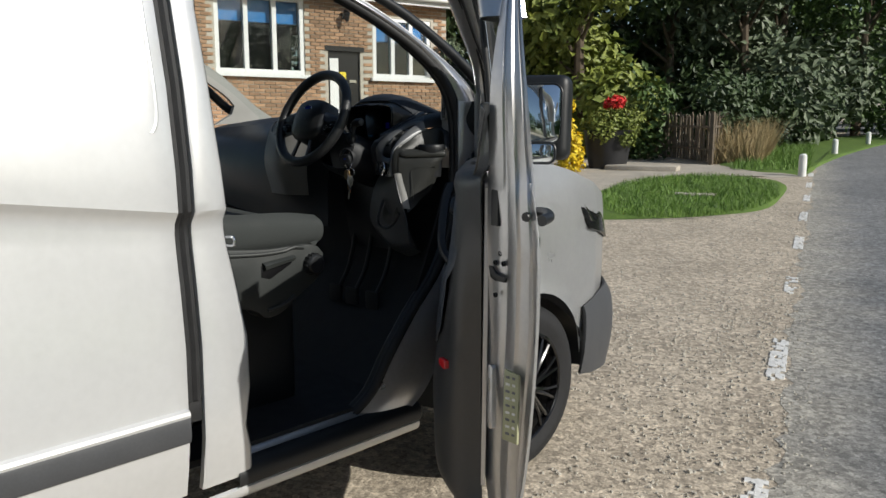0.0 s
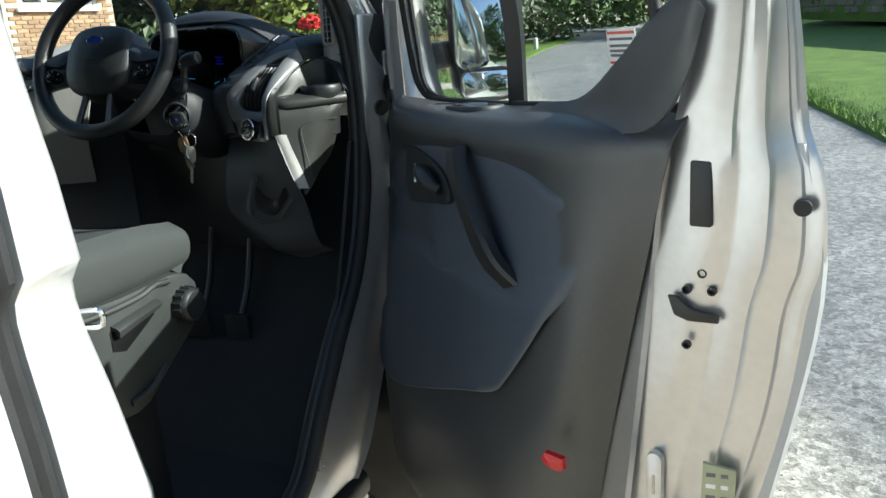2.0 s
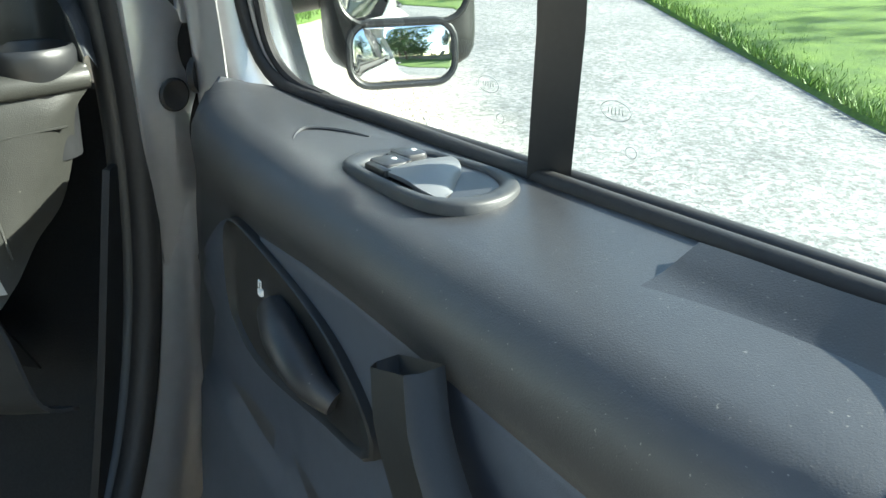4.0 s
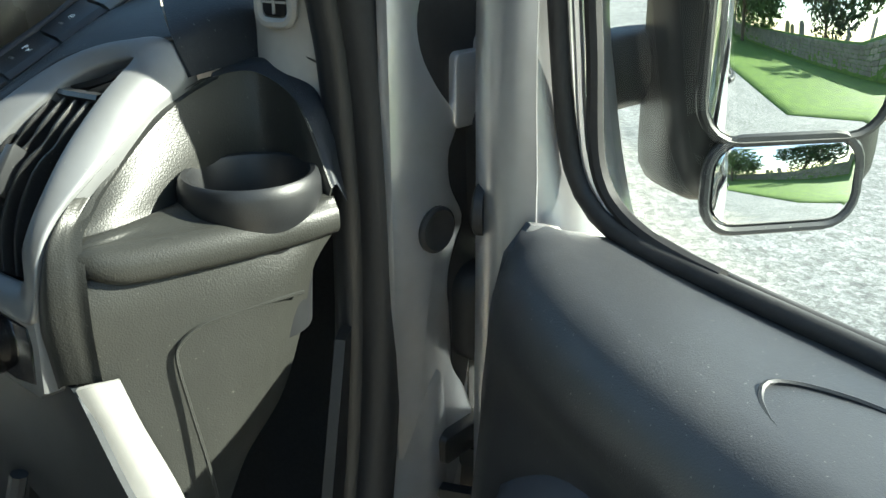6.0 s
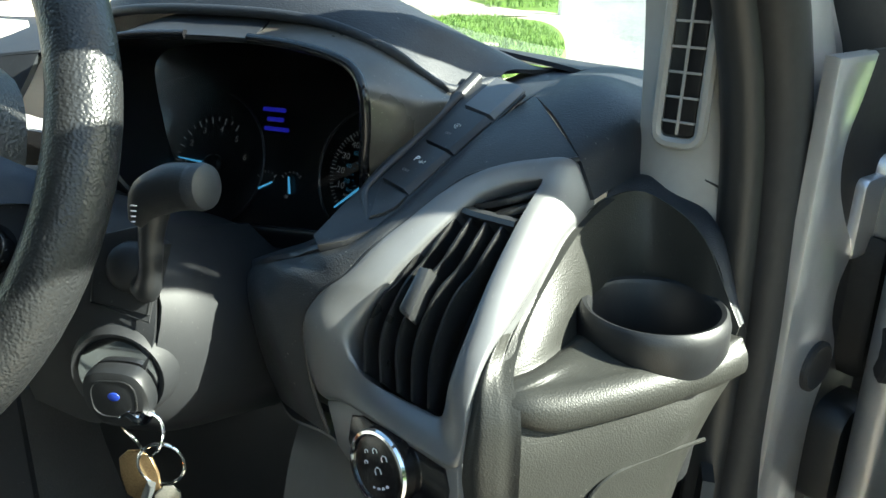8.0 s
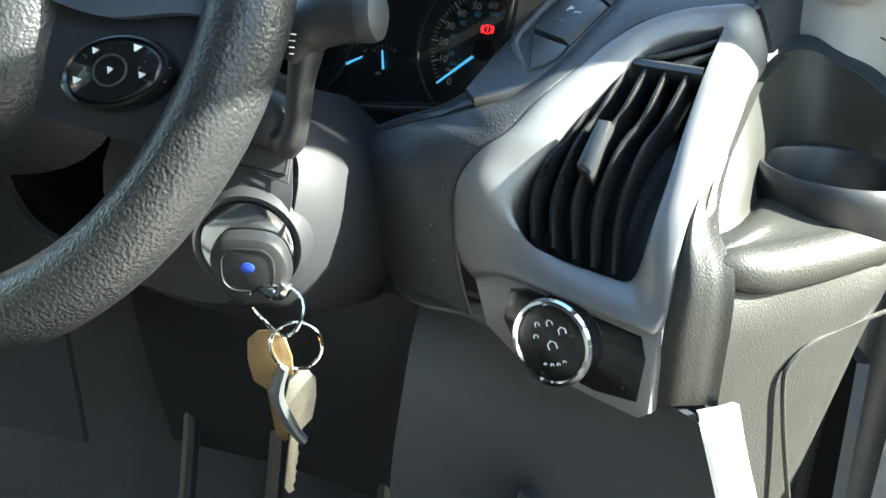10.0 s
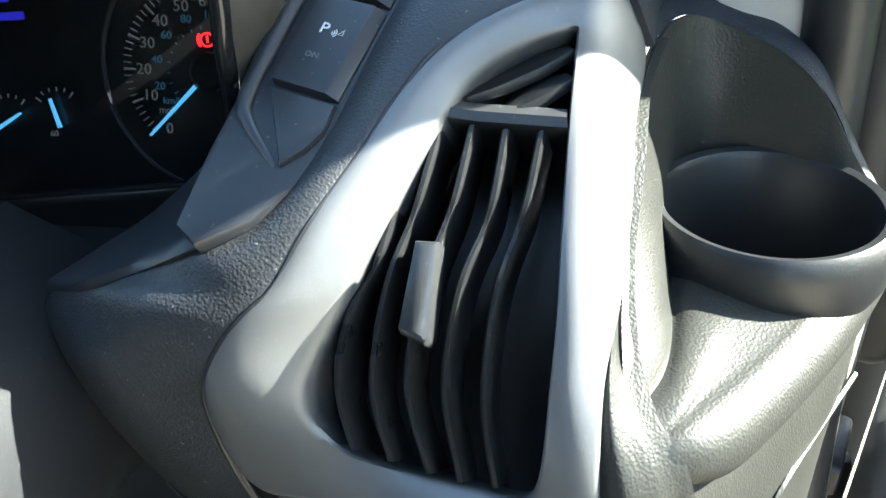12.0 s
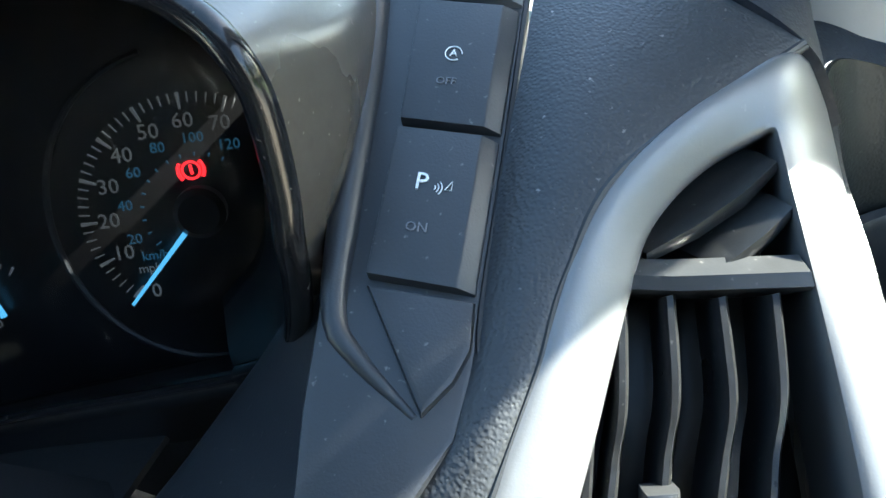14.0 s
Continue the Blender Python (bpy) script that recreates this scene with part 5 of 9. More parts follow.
part("pillar_trim", bm, LIGHTGREY, van, "pale grey windscreen pillar trim")
bm = surface([[(-0.83, 1.20, 1.36), (-0.45, 1.33, 1.37), (0, 1.37, 1.375), (0.45, 1.33, 1.37), (0.83, 1.20, 1.36)], [(-0.80, 0.85, 1.60), (-0.45, 0.93, 1.62), (0, 0.96, 1.625), (0.45, 0.93, 1.62), (0.80, 0.85, 1.60)], [(-0.73, 0.20, 1.86), (-0.4, 0.27, 1.89), (0, 0.29, 1.90), (0.4, 0.27, 1.89), (0.73, 0.20, 1.86)]], 20, 12)
w = part("windscreen", bm, GLASS, van)
w.visible_shadow = False
bm = tube([(-0.73, 0.20, 1.86), (-0.4, 0.27, 1.89), (0, 0.29, 1.90), (0.4, 0.27, 1.89), (0.73, 0.20, 1.86)], 0.04, 8, smooth=20)
part("header_rail", bm, BLACK, van)
for s in (-1,):
    part("quarter_frame", tube([(s * 0.955, 0.88, 1.28), (s * 0.93, 0.90, 1.42), (s * 0.87, 0.72, 1.60), (s * 0.81, 0.3, 1.80), (s * 0.80, -0.1, 1.82), (s * 0.93, -0.18, 1.55), (s * 0.965, -0.17, 1.28)], 0.03, 8, smooth=40), BLACK, van, "far door window frame")
    part("far_window_bar", tube([(s * 0.955, 0.62, 1.26), (s * 0.86, 0.62, 1.66)], 0.014, 6), BLACK, van)
    part("far_mirror", box(s * 1.22, 0.66, 1.30, s * 1.02, 0.78, 1.58, 0.04, seg=3), BLACK, van, "black door mirror on the far side")


# ---- the open driver's door ----
DU, DO, D0 = Vector((0.647, -0.763, 0)), Vector((0.763, 0.647, 0)), Vector((1.02, 0.766, 0))


def dr(u, o, z):
    """Door place: u along the door from its hinge, o out of the cab side, z up."""
    return D0 + DU * u + DO * o + Vector((0, 0, z))


door = part("driver_door", surface([[dr(-0.072, 0.06, 0.38), dr(-0.03, 0.088, 0.38), dr(0.06, 0.112, 0.38), dr(0.3, 0.125, 0.38), dr(0.7, 0.125, 0.38), dr(0.90, 0.113, 0.40)],
                                   [dr(-0.072, 0.06, 0.62), dr(-0.03, 0.113, 0.62), dr(0.06, 0.137, 0.62), dr(0.3, 0.150, 0.62), dr(0.7, 0.150, 0.62), dr(0.98, 0.133, 0.62)],
                                   [dr(-0.072, 0.065, 0.90), dr(-0.03, 0.128, 0.90), dr(0.06, 0.152, 0.90), dr(0.3, 0.165, 0.90), dr(0.7, 0.165, 0.90), dr(1.05, 0.144, 0.90)],
                                   [dr(-0.072, 0.060, 1.10), dr(-0.03, 0.118, 1.10), dr(0.06, 0.142, 1.10), dr(0.3, 0.160, 1.10), dr(0.7, 0.158, 1.10), dr(1.085, 0.142, 1.10)],
                                   [dr(-0.072, 0.055, 1.222), dr(-0.03, 0.103, 1.222), dr(0.06, 0.127, 1.222), dr(0.3, 0.135, 1.222), dr(0.7, 0.135, 1.230), dr(1.065, 0.125, 1.24)]], 24, 20, 0.006), SILVER, van, "silver driver door, standing open")
# shut face at the latch end: painted steps between the trim and the outer skin
E0 = [(0.82, 0.050, 0.39), (0.775, 0.030, 0.52), (0.815, 0.028, 0.75), (0.860, 0.030, 0.92), (0.895, 0.032, 1.06), (0.945, 0.034, 1.22), (0.985, 0.036, 1.36), (0.998, 0.040, 1.46), (0.95, 0.070, 1.65), (0.88, 0.11, 1.80)]
E3 = [(0.915, 0.116, 0.40), (0.955, 0.128, 0.60), (1.035, 0.141, 0.88), (1.062, 0.140, 1.04), (1.086, 0.138, 1.11), (1.084, 0.130, 1.21), (1.062, 0.128, 1.26), (1.050, 0.115, 1.40), (1.00, 0.10, 1.64), (0.93, 0.13, 1.80)]
e0 = spline(E0, 60)
e3 = spline(E3, 60)


def shut(f, lift):
    return [dr(*(a.lerp(b, f))) - DO * lift * 0.5 + DU * lift for a, b in zip(e0, e3)]


bm = bmesh.new()
grid(bm, [shut(0.0, -0.006), shut(0.02, 0.0), shut(0.06, 0.006), shut(0.30, 0.011), shut(0.42, 0.012), shut(0.46, 0.0085), shut(0.50, 0.0085), shut(0.54, 0.012), shut(0.66, 0.011), shut(0.69, 0.006), shut(0.72, 0.004), shut(0.86, 0.003), shut(0.89, -0.002), shut(0.93, -0.002), shut(0.95, 0.001), shut(1.0, 0.0)])
shut_face = part("shut_face", bm, SILVER_IN, door, "painted door edge with the latch")
SF = Plane(dr(0.976, 0.063, 1.083), (DU * 0.55 - DO * 0.835), (DU * 0.835 + DO * 0.55))
for u, v, r in ((-0.002, -0.003, 0.0058), (0.010, -0.024, 0.0058), (-0.021, -0.026, 0.0058), (-0.020, -0.098, 0.0058)):
    part("bolt_hole", lathe([(r, 0.010), (r, 0.0145), (r * 0.7, 0.0145), (r * 0.6, 0.010), (0, 0.010)], SF.m @ Matrix.Translation((u, v, -0.0150)), 16), BLACK, door)
part("latch_slot", slab([(-0.044, -0.036), (-0.036, -0.060), (-0.018, -0.066), (0.018, -0.064), (0.020, -0.054), (-0.014, -0.050), (-0.032, -0.036)], SF, -0.006, 0.0005, 0.001), DIAL, door, "black latch slot")
part("edge_reflector", slab(rounded(0.026, 0.078, 0.003, 3, 0.0, 0.098), SF, -0.004, 0.016, 0.002), BLACK, door, "black rectangular door plug")
part("grommet", lathe([(0.0, 0.007), (0.009, 0.007), (0.010, 0.004), (0.010, 0)], Plane(dr(1.072, 0.115, 1.172), (DU * 0.7 - DO * 0.7), (DU * 0.7 + DO * 0.7)).m, 16), BLACK, door)
PF = Plane(dr(0.898, 0.053, 0.73), (DU * 0.55 - DO * 0.835), (DU * 0.835 + DO * 0.55))
part("cover_plate", slab(rounded(0.022, 0.155, 0.010, 5), PF, 0.0, 0.0115, 0.0015), SILVER_IN, door)
part("plate_slot", slab(rounded(0.004, 0.030, 0.002, 3, 0, 0.03), PF, 0.0105, 0.0125, 0.0004), STEEL, door)
LF = Plane(dr(0.972, 0.095, 0.735), (DU * 0.75 - DO * 0.66), (DU * 0.66 + DO * 0.75))
lab = part("weight_label", slab([(-0.023, -0.083), (0.020, -0.085), (0.023, 0.075), (-0.018, 0.082)], LF, 0.002, 0.0085, 0.0004), LABEL, door, "yellow printed label")
for k in range(9):
    for w, off in ((0.012, -0.008), (0.009, 0.009)):
        part("print_bar", slab(rounded(w, 0.006, 0.0008, 2, off, -0.066 + 0.0165 * k), LF, 0.0082, 0.0089, 0.0002), WHITELABEL if k % 2 else DIMPRINT, lab)
part("bottom_flange", tube([dr(-0.02, 0.06, 0.378), dr(0.4, 0.07, 0.375), dr(0.90, 0.075, 0.39)], 0.012, 8, smooth=14), SILVER_IN, door)
part("front_face", surface([[dr(-0.072, 0.060, 0.47), dr(-0.072, 0.065, 0.90), dr(-0.072, 0.055, 1.24), dr(-0.068, 0.050, 1.36), dr(-0.064, 0.045, 1.46)],
                           [dr(-0.066, 0.030, 0.47), dr(-0.066, 0.030, 0.90), dr(-0.066, 0.028, 1.24), dr(-0.062, 0.026, 1.36), dr(-0.058, 0.024, 1.46)],
                           [dr(-0.050, 0.008, 0.47), dr(-0.050, 0.008, 0.90), dr(-0.052, 0.006, 1.24), dr(-0.052, 0.004, 1.36), dr(-0.050, 0.004, 1.46)],
                           [dr(-0.030, -0.002, 0.47), dr(-0.030, -0.002, 0.90), dr(-0.030, -0.002, 1.24), dr(-0.034, -0.003, 1.36), dr(-0.034, -0.003, 1.46)],
                           [dr(-0.012, 0.002, 0.47), dr(-0.012, 0.002, 0.90), dr(-0.012, 0.002, 1.24), dr(-0.014, 0.002, 1.36), dr(-0.014, 0.002, 1.46)],
                           [dr(0.006, 0.018, 0.47), dr(0.006, 0.018, 0.90), dr(0.006, 0.018, 1.24), dr(0.000, 0.016, 1.36), dr(0.000, 0.016, 1.46)]], 24, 20, 0.003), SILVER_IN, door, "painted front edge of the door", angle=60)
part("hinge_plug", lathe([(0.019, -0.004), (0.019, 0.002), (0.016, 0.004), (0.006, 0.003), (0, 0.0035)], Plane(dr(-0.036, -0.003, 1.254), (-DU * 0.62 - DO * 0.78), (DO * 0.62 - DU * 0.78)).m, 20), RUBBER, door, "round black rubber plug")
part("mirror_base", surface([[(0.935, 0.925, 1.372), (0.928, 0.920, 1.42), (0.915, 0.905, 1.50)], [(0.968, 0.905, 1.366), (0.965, 0.90, 1.42), (0.955, 0.89, 1.52)], [(1.005, 0.885, 1.366), (1.0, 0.88, 1.42), (0.985, 0.87, 1.54)]], 12, 8, 0.012), BLACK, door, "black mirror base")
# inner skin behind the trim
part("inner_skin", surface([[dr(-0.02, 0.02, 0.47), dr(0.82, 0.035, 0.47)], [dr(-0.03, 0.03, 1.24), dr(0.94, 0.040, 1.22)]], 6, 4, 0.01), SILVER_IN, door)

# trim panel: shelf, rolled edge, inner face, pocket
U = [0.012, 0.035, 0.075, 0.20, 0.45, 0.70, 0.84]


def trim_row(os, z, last):
    k = min(1.0, (last[0] - 0.035) / 0.84)
    return [dr(u * k, o, z[i] if isinstance(z, (list, tuple)) else z) for i, (u, o) in enumerate(zip(U, os))] + [dr(*last)]


rows = [
    trim_row([0.030, 0.060, 0.088, 0.090, 0.090, 0.085, 0.075], [1.247, 1.243, 1.234, 1.238, 1.250, 1.262, 1.266], (0.975, 0.040, 1.27)),
    trim_row([0.010, 0.025, 0.045, 0.048, 0.048, 0.045, 0.045], [1.254, 1.250, 1.244, 1.243, 1.248, 1.256, 1.258], (0.973, 0.028, 1.255)),
    trim_row([0.003, -0.010, -0.018, -0.027, -0.030, -0.028, -0.016], [1.252, 1.249, 1.245, 1.241, 1.241, 1.246, 1.248], (0.969, 0.022, 1.24)),
    trim_row([-0.008, -0.026, -0.039, -0.047, -0.047, -0.044, -0.030], [1.234, 1.228, 1.221, 1.217, 1.217, 1.222, 1.226], (0.962, 0.022, 1.22)),
    trim_row([-0.012, -0.031, -0.042, -0.047, -0.045, -0.043, -0.031], [1.212, 1.204, 1.197, 1.194, 1.197, 1.202, 1.205], (0.954, 0.022, 1.20)),
    trim_row([-0.014, -0.032, -0.036, -0.038, -0.037, -0.037, -0.030], [1.190, 1.178, 1.170, 1.168, 1.172, 1.176, 1.185], (0.945, 0.022, 1.17)),
    trim_row([-0.016, -0.038, -0.042, -0.044, -0.044, -0.043, -0.032], [1.14, 1.12, 1.10, 1.09, 1.09, 1.10, 1.11], (0.921, 0.024, 1.10)),
    trim_row([-0.010, -0.048, -0.062, -0.067, -0.066, -0.060, -0.036], 0.97, (0.878, 0.024, 0.97)),
    trim_row([0.004, -0.045, -0.075, -0.080, -0.080, -0.075, -0.040], 0.82, (0.836, 0.024, 0.83)),
    trim_row([0.006, -0.055, -0.098, -0.110, -0.110, -0.098, -0.045], 0.68, (0.798, 0.024, 0.69)),
    trim_row([0.010, -0.055, -0.098, -0.112, -0.112, -0.098, -0.045], 0.55, (0.777, 0.026, 0.56)),
    trim_row([0.014, -0.050, -0.092, -0.106, -0.106, -0.092, -0.040], 0.43, (0.780, 0.028, 0.44)),
    trim_row([0.020, -0.020, -0.060, -0.070, -0.070, -0.060, -0.020], 0.385, (0.80, 0.030, 0.40)),
]
bm = surface(rows, 46, 60, 0.003)
trim = part("trim_panel", bm, DOORTRIM, door, "charcoal moulded door trim", angle=60)
part("front_edge_trim", tube([r[0] for r in rows], 0.005, 8, smooth=40), DOORTRIM, door)
# rising rear corner of the trim
bm = surface([[dr(0.58, 0.060, 1.262), dr(0.71, 0.058, 1.276), dr(0.82, 0.052, 1.331), dr(0.88, 0.046, 1.368), dr(0.926, 0.044, 1.392), dr(0.955, 0.042, 1.400)],
              [dr(0.58, 0.050, 1.258), dr(0.72, 0.046, 1.268), dr(0.83, 0.036, 1.318), dr(0.89, 0.032, 1.352), dr(0.94, 0.030, 1.380), dr(0.985, 0.030, 1.402)],
              [dr(0.58, 0.035, 1.252), dr(0.74, 0.028, 1.254), dr(0.86, 0.022, 1.275), dr(0.93, 0.018, 1.305), dr(0.985, 0.018, 1.350), dr(1.006, 0.022, 1.398)],
              [dr(0.58, 0.015, 1.248), dr(0.76, 0.004, 1.246), dr(0.89, 0.004, 1.246), dr(0.955, 0.012, 1.262), dr(0.994, 0.020, 1.310), dr(1.012, 0.030, 1.385)]], 30, 16, 0.004)
part("corner_trim", bm, DOORTRIM, door)
# blue-grey insert
ins = spline([(0.030, 0.93, 0), (0.045, 1.06, 0), (0.11, 1.140, 0), (0.19, 1.167, 0), (0.40, 1.191, 0), (0.58, 1.195, 0), (0.70, 1.187, 0), (0.80, 1.166, 0), (0.868, 1.150, 0), (0.880, 1.118, 0), (0.845, 1.05, 0), (0.790, 0.975, 0), (0.700, 0.863, 0), (0.655, 0.825, 0), (0.545, 0.784, 0), (0.36, 0.715, 0), (0.19, 0.662, 0), (0.11, 0.668, 0), (0.060, 0.76, 0)], 110, closed=True)


def trim_o(u, z):
    """How far the trim's inner face stands at a place."""
    prof = [(0.55, -0.095), (0.68, -0.110), (0.82, -0.080), (0.97, -0.065), (1.09, -0.047), (1.152, -0.041), (1.20, -0.039)]
    o = prof[-1][1]
    for (a, oa), (b, ob_) in zip(prof, prof[1:]):
        if z <= b:
            o = oa + (ob_ - oa) * max(0, (z - a) / (b - a))
            break
    f = min(1, max(0, (u - 0.012) / 0.06)) * (1 - min(1, max(0, (u - 0.80) / 0.16)))
    return o * f + 0.02 * (1 - f)


mid = sum(ins, Vector((0, 0, 0))) / len(ins)
bm = bmesh.new()
rows = []
for f, h in ((1.0, 0.001), (0.985, -0.004), (0.95, -0.0045), (0.8, -0.004), (0.6, -0.004), (0.4, -0.004), (0.2, -0.004), (0.03, -0.004)):
    rr = []
    for p in ins:
        q = mid.lerp(p, f)
        rr.append(dr(q.x, trim_o(q.x, q.y) + h - (0.016 if q.y < 1.0 and f < 0.9 else 0.0) * min(1, (1.0 - q.y) / 0.02) * 0.6 - 0.008 * max(0.0, min(1.0, (0.95 - q.y) / 0.15)), q.y))
    rows.append(rr)
vs = grid(bm, rows, close_u=True)
fan(bm, vs[-1])
part("insert", bm, INSERT, door, "blue-grey moulded insert", angle=60)
# pull handle
hl0 = spline([(0.500, -0.066, 1.196), (0.530, -0.078, 1.165), (0.605, -0.086, 1.10), (0.665, -0.084, 1.045), (0.700, -0.062, 1.010)], 20)
bm = bmesh.new()
grid(bm, [[dr(q.x + a, q.y + b, q.z + c) for q in hl0] for a, b, c in ((-0.026, 0.016, -0.010), (-0.026, 0.002, -0.010), (-0.020, -0.005, -0.008), (0.016, -0.005, 0.006), (0.022, 0.002, 0.008), (0.022, 0.016, 0.008))], close_v=True)
part("pull_handle", bm, BLACK, door, "black grab handle")
# release bowl and lever
bm = bmesh.new()
RB = Plane(dr(0.306, -0.0520, 1.115), -DO + Vector((0, 0, 0.10)), DU)
rel = spline([(-0.105, 0.01, 0), (-0.10, 0.045, 0), (-0.06, 0.05, 0), (0.04, 0.035, 0), (0.095, 0.005, 0), (0.10, -0.02, 0), (0.05, -0.03, 0), (-0.04, -0.045, 0), (-0.09, -0.03, 0)], 48, closed=True)
rel = [Vector((p.x * 1.38, p.y * 1.15, 0)) for p in rel]
rm = sum(rel, Vector((0, 0, 0))) / len(rel)
rows = [[RB(*(rm.lerp(p, f)).xy, h) for p in rel] for f, h in ((1.0, -0.006), (0.995, 0.003), (0.975, 0.0042), (0.95, 0.003), (0.92, 0.0), (0.8, -0.0005), (0.4, -0.0005), (0.05, -0.0005))]
vs = grid(bm, rows, close_u=True)
fan(bm, vs[-1])
part("release_bowl", bm, BLACK, door, "black door release bowl")
part("release_lever", tube([RB(-0.02, 0.015, 0.004), RB(0.02, 0.012, 0.012), RB(0.065, 0.0, 0.012), RB(0.085, -0.008, 0.002)], [0.014, 0.016, 0.015, 0.010], 12, smooth=12), SMOOTH, door)
for v0 in (0.016, -0.008):
    part("lock_mark", tube([RB(-0.062, v0 + 0.002, 0.0013), RB(-0.062, v0 + 0.008, 0.0013), RB(-0.057, v0 + 0.008, 0.0013), RB(-0.057, v0 + 0.002, 0.0013)], 0.0007, 6), WHITEPRINT, door)
    part("lock_mark", slab(rounded(0.008, 0.006, 0.001, 2, -0.0595, v0 - 0.002), RB, -0.002, 0.0018, 0.0003), WHITEPRINT, door)
part("lower_reflector", slab([(-0.019, 0.004), (-0.014, 0.012), (0.016, 0.010), (0.017, -0.007), (0.010, -0.012), (-0.006, -0.011), (-0.017, -0.005)], Plane(dr(0.825, -0.066, 0.785), (-DO * 0.86 + DU * 0.5), (DU * 0.86 + DO * 0.5)), -0.004, 0.006, 0.002), REDLENS, door, "red door reflector")
# window switch pod on the shelf
SW = Plane(dr(0.368, 0.026, 1.249), (DO * 0.02 - DU * 0.04 + Vector((0, 0, 1))), DU)
so = spline([(-0.045, -0.0335, 0), (-0.060, -0.018, 0), (-0.0645, 0.000, 0), (-0.058, 0.026, 0), (-0.038, 0.036, 0), (-0.014, 0.041, 0), (0.014, 0.044, 0), (0.042, 0.0445, 0), (0.070, 0.035, 0), (0.084, 0.018, 0), (0.089, 0.000, 0), (0.085, -0.018, 0), (0.068, -0.032, 0), (0.040, -0.036, 0), (0.010, -0.0365, 0), (-0.020, -0.036, 0)], 84, closed=True)
sc0 = Vector((0.012, 0.004, 0))
bm = bmesh.new()
rows = [[SW(*(sc0 + (p - sc0) * f).xy, h) for p in so] for f, h in ((1.0, -0.004), (0.994, 0.0018), (0.980, 0.0034), (0.93, 0.0044), (0.86, 0.0042), (0.80, 0.0030), (0.775, 0.0005), (0.76, -0.007), (0.4, -0.009), (0.05, -0.009))]
vs = grid(bm, rows, close_u=True)
fan(bm, vs[-1])
part("switch_bezel", bm, KNEE, door, "satin grey window switch surround", angle=60)
# satin ramp behind the switches, falling to a near-black slab that stands in for the finger well's shade
bm = surface([[SW(-0.016, 0.034, -0.004), SW(-0.016, 0.010, 0.000), SW(-0.012, -0.026, -0.004)], [SW(-0.010, 0.033, 0.0045), SW(-0.008, 0.008, 0.0062), SW(-0.004, -0.025, 0.005)], [SW(0.002, 0.031, 0.0062), SW(0.006, 0.006, 0.0080), SW(0.012, -0.024, 0.0058)], [SW(0.014, 0.027, 0.0050), SW(0.022, 0.004, 0.0074), SW(0.030, -0.024, 0.0058)], [SW(0.022, 0.022, 0.000), SW(0.036, 0.002, 0.004), SW(0.046, -0.024, 0.004)], [SW(0.030, 0.018, -0.0058), SW(0.046, 0.000, -0.002), SW(0.064, -0.020, 0.001)]], 18, 30, 0.003)
part("switch_ramp", bm, BEZEL, door, "satin silver switch ramp", angle=70)
part("finger_well", slab([(0.024, 0.026), (0.030, 0.031), (0.060, 0.028), (0.070, 0.016), (0.066, 0.004), (0.050, 0.000), (0.038, 0.008)], SW, -0.010, -0.0055, 0.0015), DIAL, door, "near-black slab standing in for the finger well's shade")
for u0, v0 in ((-0.020, -0.010), (-0.034, 0.014)):
    part("window_switch", slab(rounded(0.026, 0.021, 0.006, 6, u0, v0), SW, -0.006, 0.0072, 0.003), SMOOTH, door, "power window switch")
    part("window_mark", slab(rounded(0.004, 0.0035, 0.0008, 2, u0 + 0.001, v0 + 0.004), SW, 0.0070, 0.0075, 0.0002), WHITEPRINT, door)
    # raised near-black slab: the finger hollow's shade put into the colour
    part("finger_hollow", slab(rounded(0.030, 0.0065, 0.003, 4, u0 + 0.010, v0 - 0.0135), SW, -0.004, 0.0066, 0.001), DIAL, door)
part("shelf_groove", tube([dr(0.262, 0.046, 1.2462), dr(0.240, 0.038, 1.2472), dr(0.220, 0.026, 1.2474), dr(0.212, 0.013, 1.2480), dr(0.217, 0.003, 1.2460), dr(0.231, -0.006, 1.2450), dr(0.250, -0.013, 1.2440)], 0.0016, 6, smooth=24), KNEE, door)
# window: frame, waist seal, divider, glass, sticker
FR = [dr(-0.045, 0.080, 1.36), dr(-0.02, 0.092, 1.29), dr(0.04, 0.105, 1.240), dr(0.13, 0.108, 1.238), dr(0.5, 0.110, 1.256), dr(0.85, 0.100, 1.272), dr(1.0, 0.090, 1.28)]
part("waist_seal", tube(moved(FR[2:], Vector((0, 0, -0.004)) - DO * 0.010), 0.008, 10, smooth=30), RUBBER, door, "black waist seal")
PB = [dr(0.015, 0.105, 1.17), dr(-0.015, 0.102, 1.21), dr(-0.034, 0.094, 1.27), dr(-0.044, 0.087, 1.33), dr(-0.050, 0.079, 1.40), dr(-0.03, 0.06, 1.55), dr(0.09, 0.02, 1.66), dr(0.35, -0.03, 1.775), dr(0.6, -0.045, 1.83), dr(0.82, 0.0, 1.84), dr(0.91, 0.065, 1.72), dr(0.945, 0.09, 1.58)]
